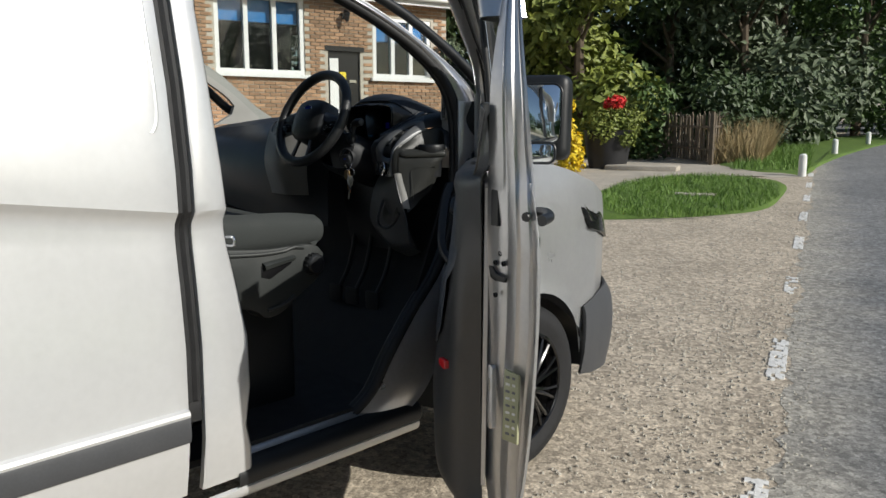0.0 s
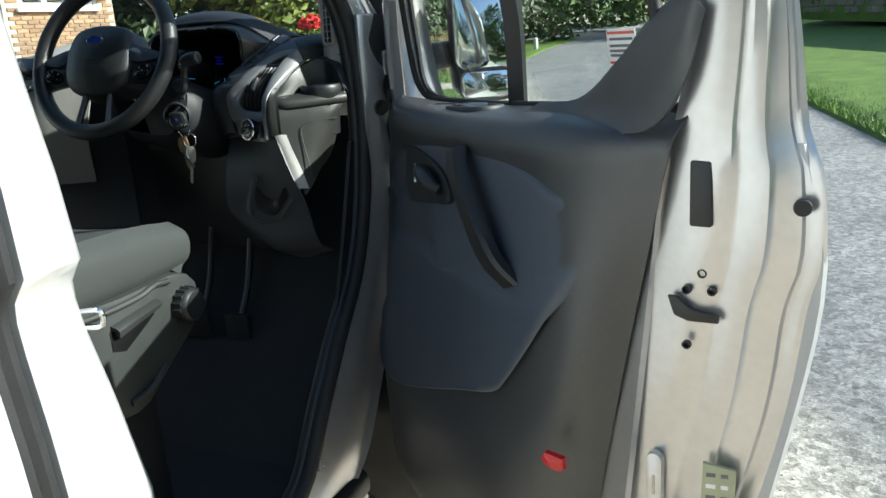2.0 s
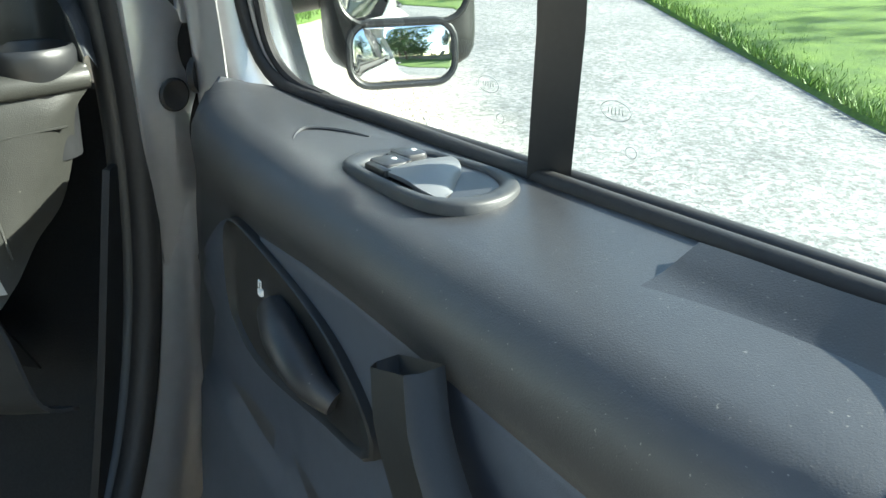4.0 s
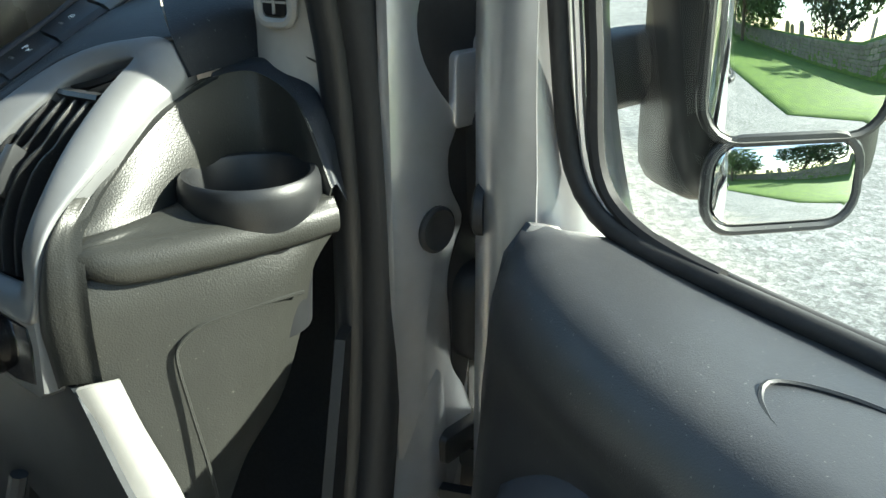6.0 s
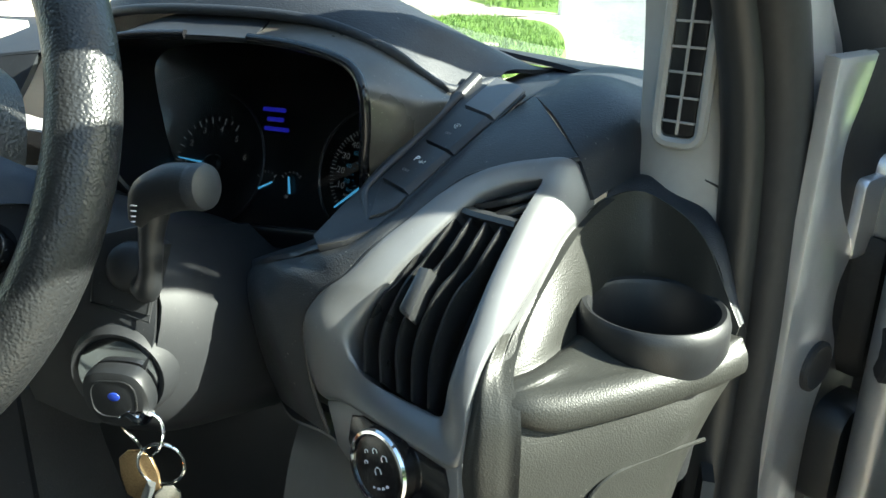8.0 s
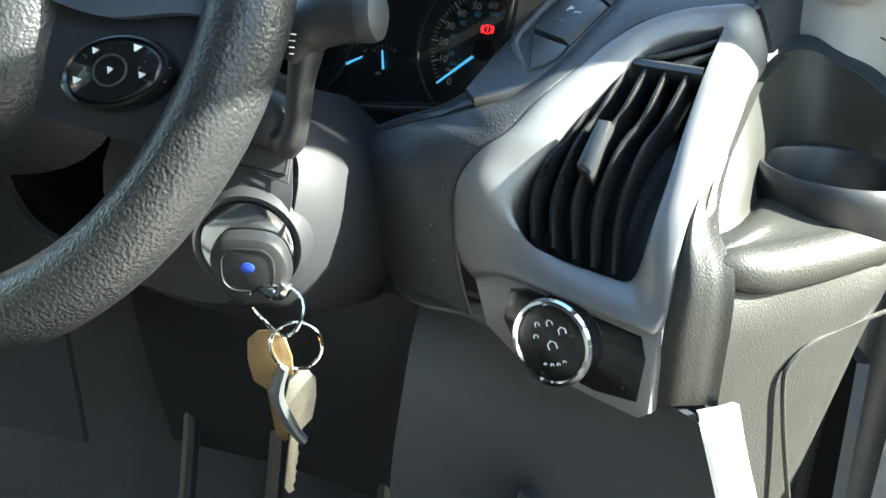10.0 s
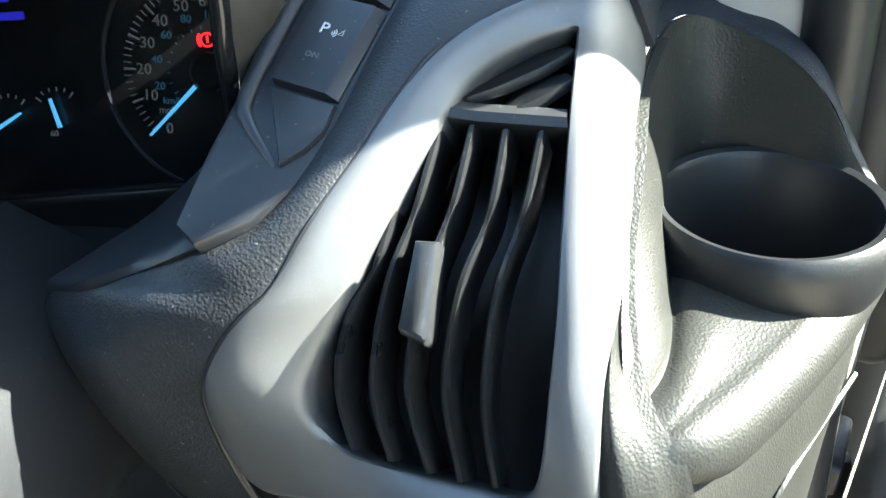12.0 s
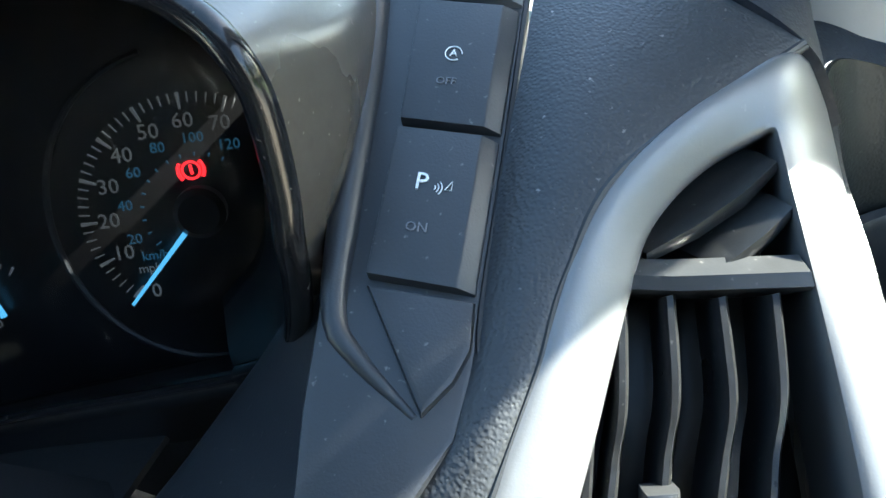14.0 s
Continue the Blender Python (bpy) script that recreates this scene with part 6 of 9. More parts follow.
WS = [dr(0.90, 0.070, 1.285), dr(0.70, 0.080, 1.264), dr(0.42, 0.083, 1.251), dr(0.32, 0.082, 1.248), dr(0.22, 0.080, 1.246), dr(0.12, 0.070, 1.246), dr(0.055, 0.064, 1.247), dr(0.018, 0.059, 1.258), dr(0.000, 0.053, 1.280), dr(-0.008, 0.048, 1.31), dr(-0.013, 0.043, 1.36), dr(-0.014, 0.036, 1.43), dr(0.006, 0.018, 1.56), dr(0.12, -0.02, 1.66), dr(0.37, -0.06, 1.755), dr(0.6, -0.08, 1.79), dr(0.78, -0.05, 1.79), dr(0.85, 0.0, 1.69), dr(0.895, 0.03, 1.50), dr(0.92, 0.045, 1.32)]


def along(path, n_out, o_off, count=90):
    """A line beside the window path: n_out outwards in the door's plane, o_off out of the cab."""
    p = spline(path, count)
    res = []
    for i, q in enumerate(p):
        t = (p[min(i + 1, count - 1)] - p[max(i - 1, 0)]).normalized()
        n = t.cross(DO)
        res.append(q + n.normalized() * n_out + DO * o_off)
    return res


bm = bmesh.new()
grid(bm, [along(PB, n, o) for n, o in ((0.0, 0.025), (0.012, 0.005), (0.014, -0.030), (0.010, -0.062), (0.004, -0.072), (-0.006, -0.074), (-0.016, -0.066), (-0.022, -0.050), (-0.026, -0.030), (-0.024, 0.0), (-0.01, 0.02))], close_v=True)
part("window_frame", bm, SILVER_IN, door, "painted window frame", angle=60)
part("window_seal", tube(along(WS, 0.0, 0.0, 140), 0.0075, 10), RUBBER, door, "black window channel")
def opening(n_out, o_off, count=140):
    """A line that leaves the window channel at the waist and then runs beside it."""
    a, b = along(WS[5:], -0.003, 0.004, count), along(WS[5:], n_out, o_off, count)
    return [p.lerp(q, min(1.0, i / 18) ** 2 * (3 - 2 * min(1.0, i / 18))) for i, (p, q) in enumerate(zip(a, b))]


part("inner_line", tube(opening(-0.012, 0.006), 0.0035, 8), SILVER_IN, door)
part("glass_seal", tube(opening(-0.021, 0.012), 0.0060, 8), RUBBER, door)
part("divider", tube([dr(0.424, 0.095, 1.250), dr(0.446, 0.078, 1.42), dr(0.465, 0.02, 1.66), dr(0.47, -0.02, 1.79)], 0.020, 4, smooth=12), BLACK, door, "black window divider bar")
bm = surface([[dr(-0.02, 0.105, 1.235), dr(0.5, 0.108, 1.250), dr(1.0, 0.090, 1.275)], [dr(-0.02, 0.066, 1.48), dr(0.5, 0.058, 1.52), dr(0.98, 0.065, 1.52)], [dr(0.25, -0.01, 1.74), dr(0.55, -0.03, 1.80), dr(0.86, -0.0, 1.80)]], 16, 8)
g = part("window_glass", bm, GLASS, door)
g.visible_shadow = False
part("sticker", slab(rounded(0.068, 0.052, 0.003, 3), Plane(dr(0.785, 0.078, 1.345), -DO + Vector((0, 0, -0.1)), DU), 0.001, 0.002, 0.0003), WHITELABEL, door, "white warning sticker with red edges")
SP = Plane(dr(0.785, 0.078, 1.345), -DO + Vector((0, 0, -0.1)), DU)
for v0, w, m in ((0.031, 0.094, REDLABEL), (0.019, 0.080, DIMPRINT), (0.006, 0.080, DIMPRINT), (-0.004, 0.084, DIMPRINT), (-0.013, 0.080, DIMPRINT), (-0.027, 0.088, REDLABEL)):
    part("print_bar", slab(rounded(w * 0.68, 0.0035, 0.001, 2, 0, v0 * 0.68), SP, 0.0018, 0.0026, 0.0002), m, door)
# etched glass marks
for c, z0, a0, b0 in ((0.3475, 1.297, 0.0125, 0.0058), (0.363, 1.275, 0.0045, 0.0035), (0.476, 1.303, 0.0125, 0.0058), (0.491, 1.281, 0.0045, 0.0035)):
    part("glass_mark", tube([dr(c + a0 * math.cos(radians(a)), 0.100, z0 + b0 * math.sin(radians(a))) for a in range(0, 360, 15)], 0.00022, 4, closed=True), ETCHED, door)
for c, z0 in ((0.3475, 1.297), (0.476, 1.303)):
    for q in range(5):
        part("glass_mark", slab(rounded(0.0008, 0.0050 - 0.0008 * abs(q - 2), 0.0003, 1, -0.006 + 0.003 * q, 0), Plane(dr(c, 0.100, z0), -DO, DU), -0.0002, 0.0002, 0.0001), ETCHED, door)
# mirror: housing, two glasses, arm
mirror = part("mirror_housing", box(-0.086, -0.055, -0.152, 0.086, 0.045, 0.128, 0.038, m=None, seg=4), BLACK, door, "large black door mirror")
MP = Plane((1.187, 0.925, 1.37), Vector((0.40, -0.91, 0.075)), (0.91, 0.40, 0))
mirror.data.transform(MP.m @ pose(0, 0, 0, 90, 0, 0))
part("upper_mirror", slab(rounded(0.138, 0.186, 0.028, 5, -0.006, 0.021), MP, 0.050, 0.0575, 0.001), mat("mirror", (0.92, 0.93, 0.93), 0.01, 1.0, 0.01), door, "large mirror glass")
part("lower_mirror", slab(rounded(0.112, 0.060, 0.020, 5, -0.010, -0.107), Plane(MP(0, 0), MP.n + Vector((0, 0, 0.01)), (0.91, 0.40, 0)), 0.050, 0.0585, 0.003), bpy.data.materials["mirror"], door, "small wide-angle mirror glass")
part("mirror_rim", tube([MP(u, v, 0.056) for u, v in rounded(0.146, 0.194, 0.032, 5, -0.006, 0.021)], 0.0040, 8, closed=True), BLACK, door)
part("mirror_rim", tube([MP(u, v, 0.056) for u, v in rounded(0.120, 0.068, 0.024, 5, -0.010, -0.107)], 0.0040, 8, closed=True), SMOOTH, door)
part("mirror_arm", tube([dr(-0.075, 0.085, 1.33), MP(-0.085, -0.03, -0.045), MP(-0.03, -0.03, -0.03)], [0.034, 0.032, 0.030], 12, smooth=10), BLACK, door, "black mirror arm")
part("outer_handle", tube([dr(0.82, 0.155, 1.155), dr(0.87, 0.170, 1.158), dr(0.95, 0.170, 1.158), dr(1.0, 0.15, 1.155)], 0.012, 10, smooth=14), BLACK, door, "black outer door handle")


# ---- dashboard ----
dash = thing("dashboard", (0.0, 0.75, 1.25), "dark grained van dashboard with a silver framed vent", "dashboard")
VP = Plane((0.745, 0.681, 1.3126), (-0.1587, -0.6965, 0.6998))          # face of the side vent
MM = 0.001


# outer edge of the vent surround, from the upper corner round by the driver's side, the switch panel and the pod
BEZ_OUT = [Vector(p) for p in (
    (0.796, 0.743, 1.374), (0.776, 0.7345, 1.373), (0.758, 0.7275, 1.371), (0.740, 0.7195, 1.365), (0.7285, 0.712, 1.359), (0.7181, 0.701, 1.351), (0.7078, 0.687, 1.341), (0.698, 0.676, 1.332),
    (0.6885, 0.6654, 1.3227), (0.6784, 0.6557, 1.3094), (0.670, 0.6515, 1.3035), (0.661, 0.648, 1.295), (0.6523, 0.6462, 1.2805), (0.6495, 0.6475, 1.2646), (0.652, 0.648, 1.238), (0.662, 0.646, 1.224),
    (0.676, 0.640, 1.2305), (0.690, 0.633, 1.2325), (0.712, 0.6235, 1.2325), (0.738, 0.6125, 1.2325), (0.760, 0.6035, 1.232), (0.770, 0.602, 1.231), (0.7735, 0.605, 1.240), (0.774, 0.608, 1.252),
    (0.7745, 0.615, 1.268), (0.7755, 0.6225, 1.280), (0.778, 0.634, 1.290), (0.783, 0.646, 1.300), (0.789, 0.667, 1.313), (0.7945, 0.692, 1.328), (0.7985, 0.716, 1.337), (0.8075, 0.742, 1.347))]
BI = [(33.5, 65.5, 0), (27, 64, 0.5), (17, 61, 2), (4, 53, 5), (-3.5, 46, 7), (-9, 37, 9.5), (-18, 21, 13.5), (-27, 4, 16), (-35, -10, 17), (-43, -24, 16), (-49, -33, 13), (-55, -42, 11), (-59, -50, 9), (-60, -56, 6), (-58.5, -62, 3), (-54, -68, -1),
      (-48, -73, -4), (-40, -76, -7), (-26, -80, -9), (-8, -84, -9), (3, -87, -8), (8, -87, -6), (11, -84, -2), (13, -80, 3), (15, -74, 9), (17, -64, 12), (19, -52, 14), (22, -35, 15.5), (24.5, -12, 15.5), (27.5, 14, 12), (30.5, 40, 7), (33.5, 62, 0.5)]
BEZ_IN = [VP(a * MM, b * MM, c * MM) for a, b, c in BI]
# the crease between the face and its outer slope
CREASE = [(0.45, 3)] + [(0.40, 2)] * 11 + [(0.40, 5), (0.45, 7), (0.50, 6), (0.50, 4)] + [(0.5, 3)] * 8 + [(0.52, 2.5), (0.55, 2), (0.55, 2.6), (0.55, 3.2), (0.55, 4), (0.55, 4.6), (0.52, 5), (0.50, 5)]
BEZ_MID = [a.lerp(b, f) + VP.n * (k * MM) for a, b, (f, k) in zip(BEZ_OUT, BEZ_IN, CREASE)]
bo, bc, bi = (even(q, 6, closed=True, ease=10) for q in (BEZ_OUT, BEZ_MID, BEZ_IN))
bi_uv = [((p - VP.o).dot(VP.u), (p - VP.o).dot(VP.v)) for p in bi]


def face_h(v):
    """The vent's face bulges towards the driver and bends back at its foot."""
    return 0.016 - ((v + 0.012) / 0.076) ** 2 * 0.016 if v > -0.012 else 0.016 - ((v + 0.012) / 0.070) ** 2 * 0.020


bm = bmesh.new()
bk = [c * 2 - (a + b) * 0.5 for a, b, c in zip(bo, bi, bc)]
rows = [[p - VP.n * 0.012 for p in bo], [p - VP.n * 0.0012 for p in bo]]
for f in (0.035, 0.10, 0.20, 0.32, 0.44, 0.56, 0.68, 0.80, 0.90, 0.965):
    rows.append([a * (1 - f) ** 2 + c * (2 * f * (1 - f)) + b * f ** 2 for a, c, b in zip(bo, bk, bi)])
rows += [[p - VP.n * 0.0014 for p in bi], [p - VP.n * 0.014 for p in bi], [p - VP.n * 0.034 for p in bi]]
grid(bm, rows, close_u=True)
part("vent_bezel", bm, BEZEL, dash, "satin silver triangular vent surround", angle=50)
vent = part("air_vent", slab([(u * 1.03, v * 1.03) for u, v in bi_uv], VP, -0.040, -0.028, 0.001), DIAL, dash, "black side air vent")


def vent_slat(pts, depth, thick, lift):
    """An upright blade with a waisted edge, standing in the vent."""
    line = spline([(a * MM, b * MM, 0) for a, b in pts], 30)
    bm = bmesh.new()
    rows = []
    for off, d in ((-thick, -depth), (-thick, -0.0016), (-thick * 0.45, 0.0), (thick * 0.45, 0.0), (thick, -0.0016), (thick, -depth)):
        row = []
        for i, p in enumerate(line):
            t = i / 29
            wav = 0.0022 * math.exp(-((t - 0.30) / 0.07) ** 2)
            side = 0.0007 * math.tanh((0.27 - t) / 0.05)
            row.append(VP(p.x + off + side, p.y, face_h(p.y) + lift + d - wav))
        rows.append(row)
    grid(bm, rows)
    bmesh.ops.solidify(bm, geom=bm.faces[:], thickness=0.0004)
    return bm


VENTPL = mat("vent_blade_plastic", (0.030, 0.031, 0.032), 0.30, 0, 0.1, 30, grain=0.12, grain_scale=1500, dust=0.3, spec=0.7)
for pts in (((-29, 4), (-35, -14), (-43.5, -30), (-48.5, -50), (-46, -71)), ((-14, 31), (-22, 2), (-31, -24), (-37, -52), (-34, -75)), ((-2.5, 32), (-9, 5), (-19, -24), (-25.5, -52), (-22, -79)), ((8.5, 29), (2.5, 0), (-7, -24), (-13.5, -53), (-12, -82)), ((20, 27), (13.5, 0), (4, -28), (-1.5, -58), (-1, -84))):
    part("slat", vent_slat(pts, 0.024, 0.0016, -0.0025), VENTPL, vent)
BAR = ((-10.5, 35), (0, 32), (12, 29.5), (29, 26))
bm = bmesh.new()
grid(bm, [[VP(a * MM, (b + db) * MM, face_h(b * MM) + h) for a, b in BAR] for db, h in ((0, -0.030), (0, -0.004), (0.6, -0.0015), (4.0, -0.0012), (8.5, -0.006), (9.0, -0.030))])
part("cross_bar", bm, VENTPL, vent)
for ends in (((-4, 41.8), (9, 45.1), (22, 50.2), (32.4, 56.4)), ((10, 34.5), (15, 35.6), (23, 39.0), (31.6, 44.4))):
    bm = bmesh.new()
    grid(bm, [[VP(x * MM + dx, y * MM + dy * k, face_h(y * MM) + h) for (x, y), k in zip(ends, (0.7, 1.0, 1.1, 0.8))] for dx, dy, h in ((-0.004, 0.0125, -0.018), (-0.002, 0.0070, -0.0085), (0, 0.0015, -0.0030), (0, 0, -0.0036), (0, -0.0014, -0.0055), (0, 0.003, -0.014))])
    bmesh.ops.solidify(bm, geom=bm.faces[:], thickness=0.0008)
    part("slat", bm, VENTPL, vent)
TAB = lambda u, v, h: VP(u, v, face_h(v) + h)
bm = slab([(-0.0195, -0.0075), (-0.0120, -0.0085), (-0.0165, -0.0385), (-0.0180, -0.0400), (-0.0255, -0.0360), (-0.0262, -0.0340)], TAB, -0.008, 0.0040, 0.0022)
part("thumb_tab", bm, VENTPL, vent, "grey thumb tab")

# light switch panel in the bezel's lobe
LP = Plane((0.7230, 0.6240, 1.2076), (-0.379, -0.918, 0.114))


def lp(p):
    d = Vector(p) - LP.o
    return (d.dot(LP.u), d.dot(LP.v))


lo = [lp(p) for p in ((0.690, 0.637, 1.224), (0.70, 0.633, 1.228), (0.764, 0.606, 1.226), (0.768, 0.604, 1.215), (0.767, 0.601, 1.191), (0.746, 0.61, 1.187), (0.700, 0.631, 1.189), (0.688, 0.637, 1.206))]
part("switch_frame", slab([lp(p) for p in ((0.664, 0.645, 1.222), (0.680, 0.638, 1.2315), (0.770, 0.600, 1.2315), (0.773, 0.600, 1.215), (0.773, 0.596, 1.187), (0.768, 0.600, 1.1815), (0.745, 0.610, 1.1815), (0.700, 0.630, 1.184), (0.676, 0.640, 1.196))], LP, -0.020, 0.0030, 0.003), BEZEL, dash, "satin grey frame round the light switch")
lsw = part("light_switch", slab(lo, LP, -0.012, 0.0042, 0.0012), GLOSS, dash, "glossy black headlight switch panel")
kc = lp((0.7205, 0.6175, 1.2078))
km = LP.m @ Matrix.Translation((kc[0], kc[1], 0))
part("knob_body", lathe([(0.0243, 0.0), (0.0243, 0.0112), (0.0200, 0.0112)], km, 40), GLOSS, lsw)
part("ring", lathe([(0.0242, 0.0105), (0.0246, 0.0120), (0.0236, 0.0138), (0.0218, 0.0140), (0.0208, 0.0132), (0.0205, 0.011)], km, 40), CHROME, lsw, "chrome ring")
part("dial_face", lathe([(0.0205, 0.0), (0.0203, 0.0125), (0.017, 0.013), (0, 0.013)], km, 40), GLOSS, lsw)
for a, r, w in ((100, 0.011, 0.004), (55, 0.011, 0.005), (140, 0.012, 0.003), (-30, 0.002, 0.006), (-75, 0.012, 0.002), (-95, 0.0125, 0.0015), (-55, 0.012, 0.002), (-35, 0.0125, 0.002), (175, 0.009, 0.003)):
    c = (r * math.cos(radians(a)), r * math.sin(radians(a)))
    part("mark", tube([km @ Vector((c[0] + w / 2 * math.cos(t), c[1] + w / 2 * math.sin(t), 0.0133)) for t in (radians(q) for q in range(0, 300, 60))], 0.0003, 4), WHITEPRINT, lsw)
for uu, vv in ((0.034, -0.001),):
    for q in range(3):
        part("mark", slab(rounded(0.0045, 0.0006, 0.0002, 1, uu - 0.003, vv - 0.002 + 0.0022 * q), LP, 0.0034, 0.0038, 0.0001), WHITEPRINT, lsw)
    part("mark", tube([LP(uu + 0.003 * math.cos(t), vv + 0.0035 * math.sin(t), 0.0037) for t in (radians(q) for q in range(-90, 100, 20))], 0.0003, 4), WHITEPRINT, lsw)

# grained skin round the vent, from the driver's tip up to the dash top
SKIN_TOP = [(0.600, 0.690, 1.182), (0.585, 0.692, 1.214), (0.580, 0.690, 1.245), (0.578, 0.689, 1.270), (0.5842, 0.6906, 1.2860), (0.6114, 0.672, 1.3010), (0.632, 0.671, 1.3075), (0.6496, 0.667, 1.3165), (0.668, 0.6723, 1.321), (0.6875, 0.682, 1.334), (0.697, 0.701, 1.3445), (0.7148, 0.7364, 1.366), (0.730, 0.765, 1.3835), (0.748, 0.810, 1.398)]
SKIN_BEZ = [Vector(p) for p in ((0.663, 0.650, 1.195), (0.656, 0.649, 1.218))] + [BEZ_OUT[k] - VP.n * 0.0005 for k in (14, 13, 12, 11, 10, 9, 8, 7, 6, 5, 3, 0)]
SKIN_K = (0.010, 0.014, 0.017, 0.016, 0.011, 0.006, 0.004, 0.003, 0.0025, 0.0025, 0.0025, 0.003, 0.003, 0.004)
part("grained_skin", loft([SKIN_TOP, [Vector(a).lerp(b, 0.30) + VP.n * h * 0.8 for a, b, h in zip(SKIN_TOP, SKIN_BEZ, SKIN_K)], [Vector(a).lerp(b, 0.65) + VP.n * h for a, b, h in zip(SKIN_TOP, SKIN_BEZ, SKIN_K)], SKIN_BEZ, [b - VP.n * 0.006 for b in SKIN_BEZ]], 7, 7, ease=6), GRAIN, dash, "grained leather-look dash skin", angle=70)
part("seam", tube([b - VP.n * 0.0002 for b in SKIN_BEZ], 0.0010, 6, smooth=80), BLACK, dash)
part("dash_under", surface([[SKIN_TOP[0], (0.625, 0.668, 1.186), SKIN_BEZ[0], (0.690, 0.640, 1.188)], [(0.615, 0.73, 1.176), (0.64, 0.71, 1.180), (0.668, 0.69, 1.186), (0.70, 0.67, 1.182)]], 12, 6, 0.002), SMOOTH, dash)
# dash top to the windscreen, and the soft roll beside the pillar
bm = surface([[(0.748, 0.81, 1.398), (0.772, 0.775, 1.391), (0.796, 0.7435, 1.3742), (0.8088, 0.7400, 1.3490)], [(0.752, 0.84, 1.402), (0.784, 0.812, 1.400), (0.812, 0.780, 1.383), (0.8165, 0.772, 1.350)], [(0.758, 0.89, 1.404), (0.790, 0.87, 1.404), (0.824, 0.835, 1.388), (0.830, 0.812, 1.350)], [(0.76, 1.05, 1.390), (0.80, 1.04, 1.386), (0.845, 1.0, 1.37), (0.86, 0.95, 1.33)], [(0.74, 1.25, 1.35), (0.80, 1.2, 1.35), (0.85, 1.12, 1.34), (0.87, 1.05, 1.31)]], 26, 26, 0.003)
part("dash_top", bm, SOFT, dash, "soft dark dash top", angle=70)
bm = surface([[(-0.85, 0.86, 1.34), (-0.4, 0.82, 1.36), (0.0, 0.80, 1.37), (0.28, 0.83, 1.40)], [(-0.85, 1.0, 1.37), (-0.4, 0.98, 1.40), (0.0, 0.96, 1.41), (0.30, 0.95, 1.42)], [(-0.85, 1.2, 1.36), (-0.4, 1.28, 1.365), (0.0, 1.32, 1.37), (0.35, 1.30, 1.37)], ], 24, 12, 0.004)
part("dash_top", bm, SOFT, dash, "soft dark dash top")
bm = surface([[(0.28, 0.95, 1.42), (0.52, 0.95, 1.43), (0.70, 0.93, 1.41), (0.756, 0.92, 1.402)], [(0.30, 1.1, 1.40), (0.52, 1.1, 1.40), (0.76, 1.06, 1.388)], [(0.33, 1.30, 1.37), (0.52, 1.29, 1.365), (0.75, 1.23, 1.352)]], 20, 10, 0.004)
part("dash_top", bm, SOFT, dash)
bm = surface([[(-0.86, 0.86, 1.342), (-0.4, 0.82, 1.362), (0.0, 0.80, 1.372), (0.26, 0.83, 1.40)], [(-0.86, 0.78, 1.26), (-0.4, 0.72, 1.28), (0.0, 0.70, 1.29), (0.26, 0.74, 1.28)], [(-0.86, 0.76, 1.14), (-0.4, 0.68, 1.14), (0.0, 0.66, 1.13), (0.28, 0.72, 1.14)], [(-0.86, 0.80, 1.0), (-0.4, 0.74, 0.98), (0.0, 0.70, 0.95), (0.30, 0.70, 0.96)]], 26, 16, 0.006)
part("passenger_fascia", bm, SMOOTH, dash, "charcoal dash face on the passenger side")
# centre stack: pod with vents and small screen
stack = part("centre_pod", surface([[(-0.06, 0.84, 1.40), (0.10, 0.80, 1.43), (0.24, 0.84, 1.425)], [(-0.07, 0.72, 1.375), (0.10, 0.68, 1.40), (0.25, 0.72, 1.395)], [(-0.06, 0.67, 1.30), (0.10, 0.635, 1.32), (0.24, 0.68, 1.31)], [(-0.04, 0.64, 1.20), (0.10, 0.61, 1.20), (0.22, 0.66, 1.20)], [(-0.02, 0.66, 1.08), (0.10, 0.64, 1.08), (0.20, 0.68, 1.08)]], 16, 20, 0.006), LIGHTGREY, dash, "pale silver-grey centre console pod")
for cx in (0.015, 0.195):
    fr = Plane((cx, 0.685 if cx < 0.1 else 0.69, 1.352), (0.0, -0.88, 0.46))
    part("vent_frame", tube([fr(u, v, 0.004) for u, v in rounded(0.085, 0.050, 0.015, 4)], 0.005, 8, closed=True), BEZEL, stack, "satin silver vent frame")
    # opening drawn as a near-black slab, which stands in for the shade inside
    part("vent_hole", slab(rounded(0.082, 0.047, 0.014, 4), fr, -0.004, 0.0015, 0.0005), DIAL, stack)
    for k in (-0.014, 0.0, 0.014):
        part("vent_blade", slab(rounded(0.078, 0.0035, 0.001, 1, 0, k), fr, 0.0, 0.004, 0.0005), SMOOTH, stack)
TW = Plane((0.205, 0.700, 1.392), (0.0, -0.75, 0.66))
part("thumbwheel", slab(rounded(0.034, 0.011, 0.005, 5), TW, -0.004, 0.006, 0.002), DIAL, stack, "ridged vent thumbwheel")
for k in range(9):
    part("ridge", slab(rounded(0.0016, 0.009, 0.0004, 2, -0.0128 + 0.0032 * k, 0), TW, 0.004, 0.0072, 0.0004), STEEL, stack)
fr = Plane((0.10, 0.655, 1.37), (0, -0.88, 0.46))
part("screen", slab(rounded(0.10, 0.055, 0.004, 3), fr, -0.004, 0.003, 0.001), GLOSS, stack, "small dark radio screen")
for k in range(4):
    part("radio_button", slab(rounded(0.018, 0.012, 0.002, 2, -0.036 + 0.024 * k, -0.052), fr, -0.006, 0.003, 0.001), BEZEL if k in (0, 3) else SMOOTH, stack)

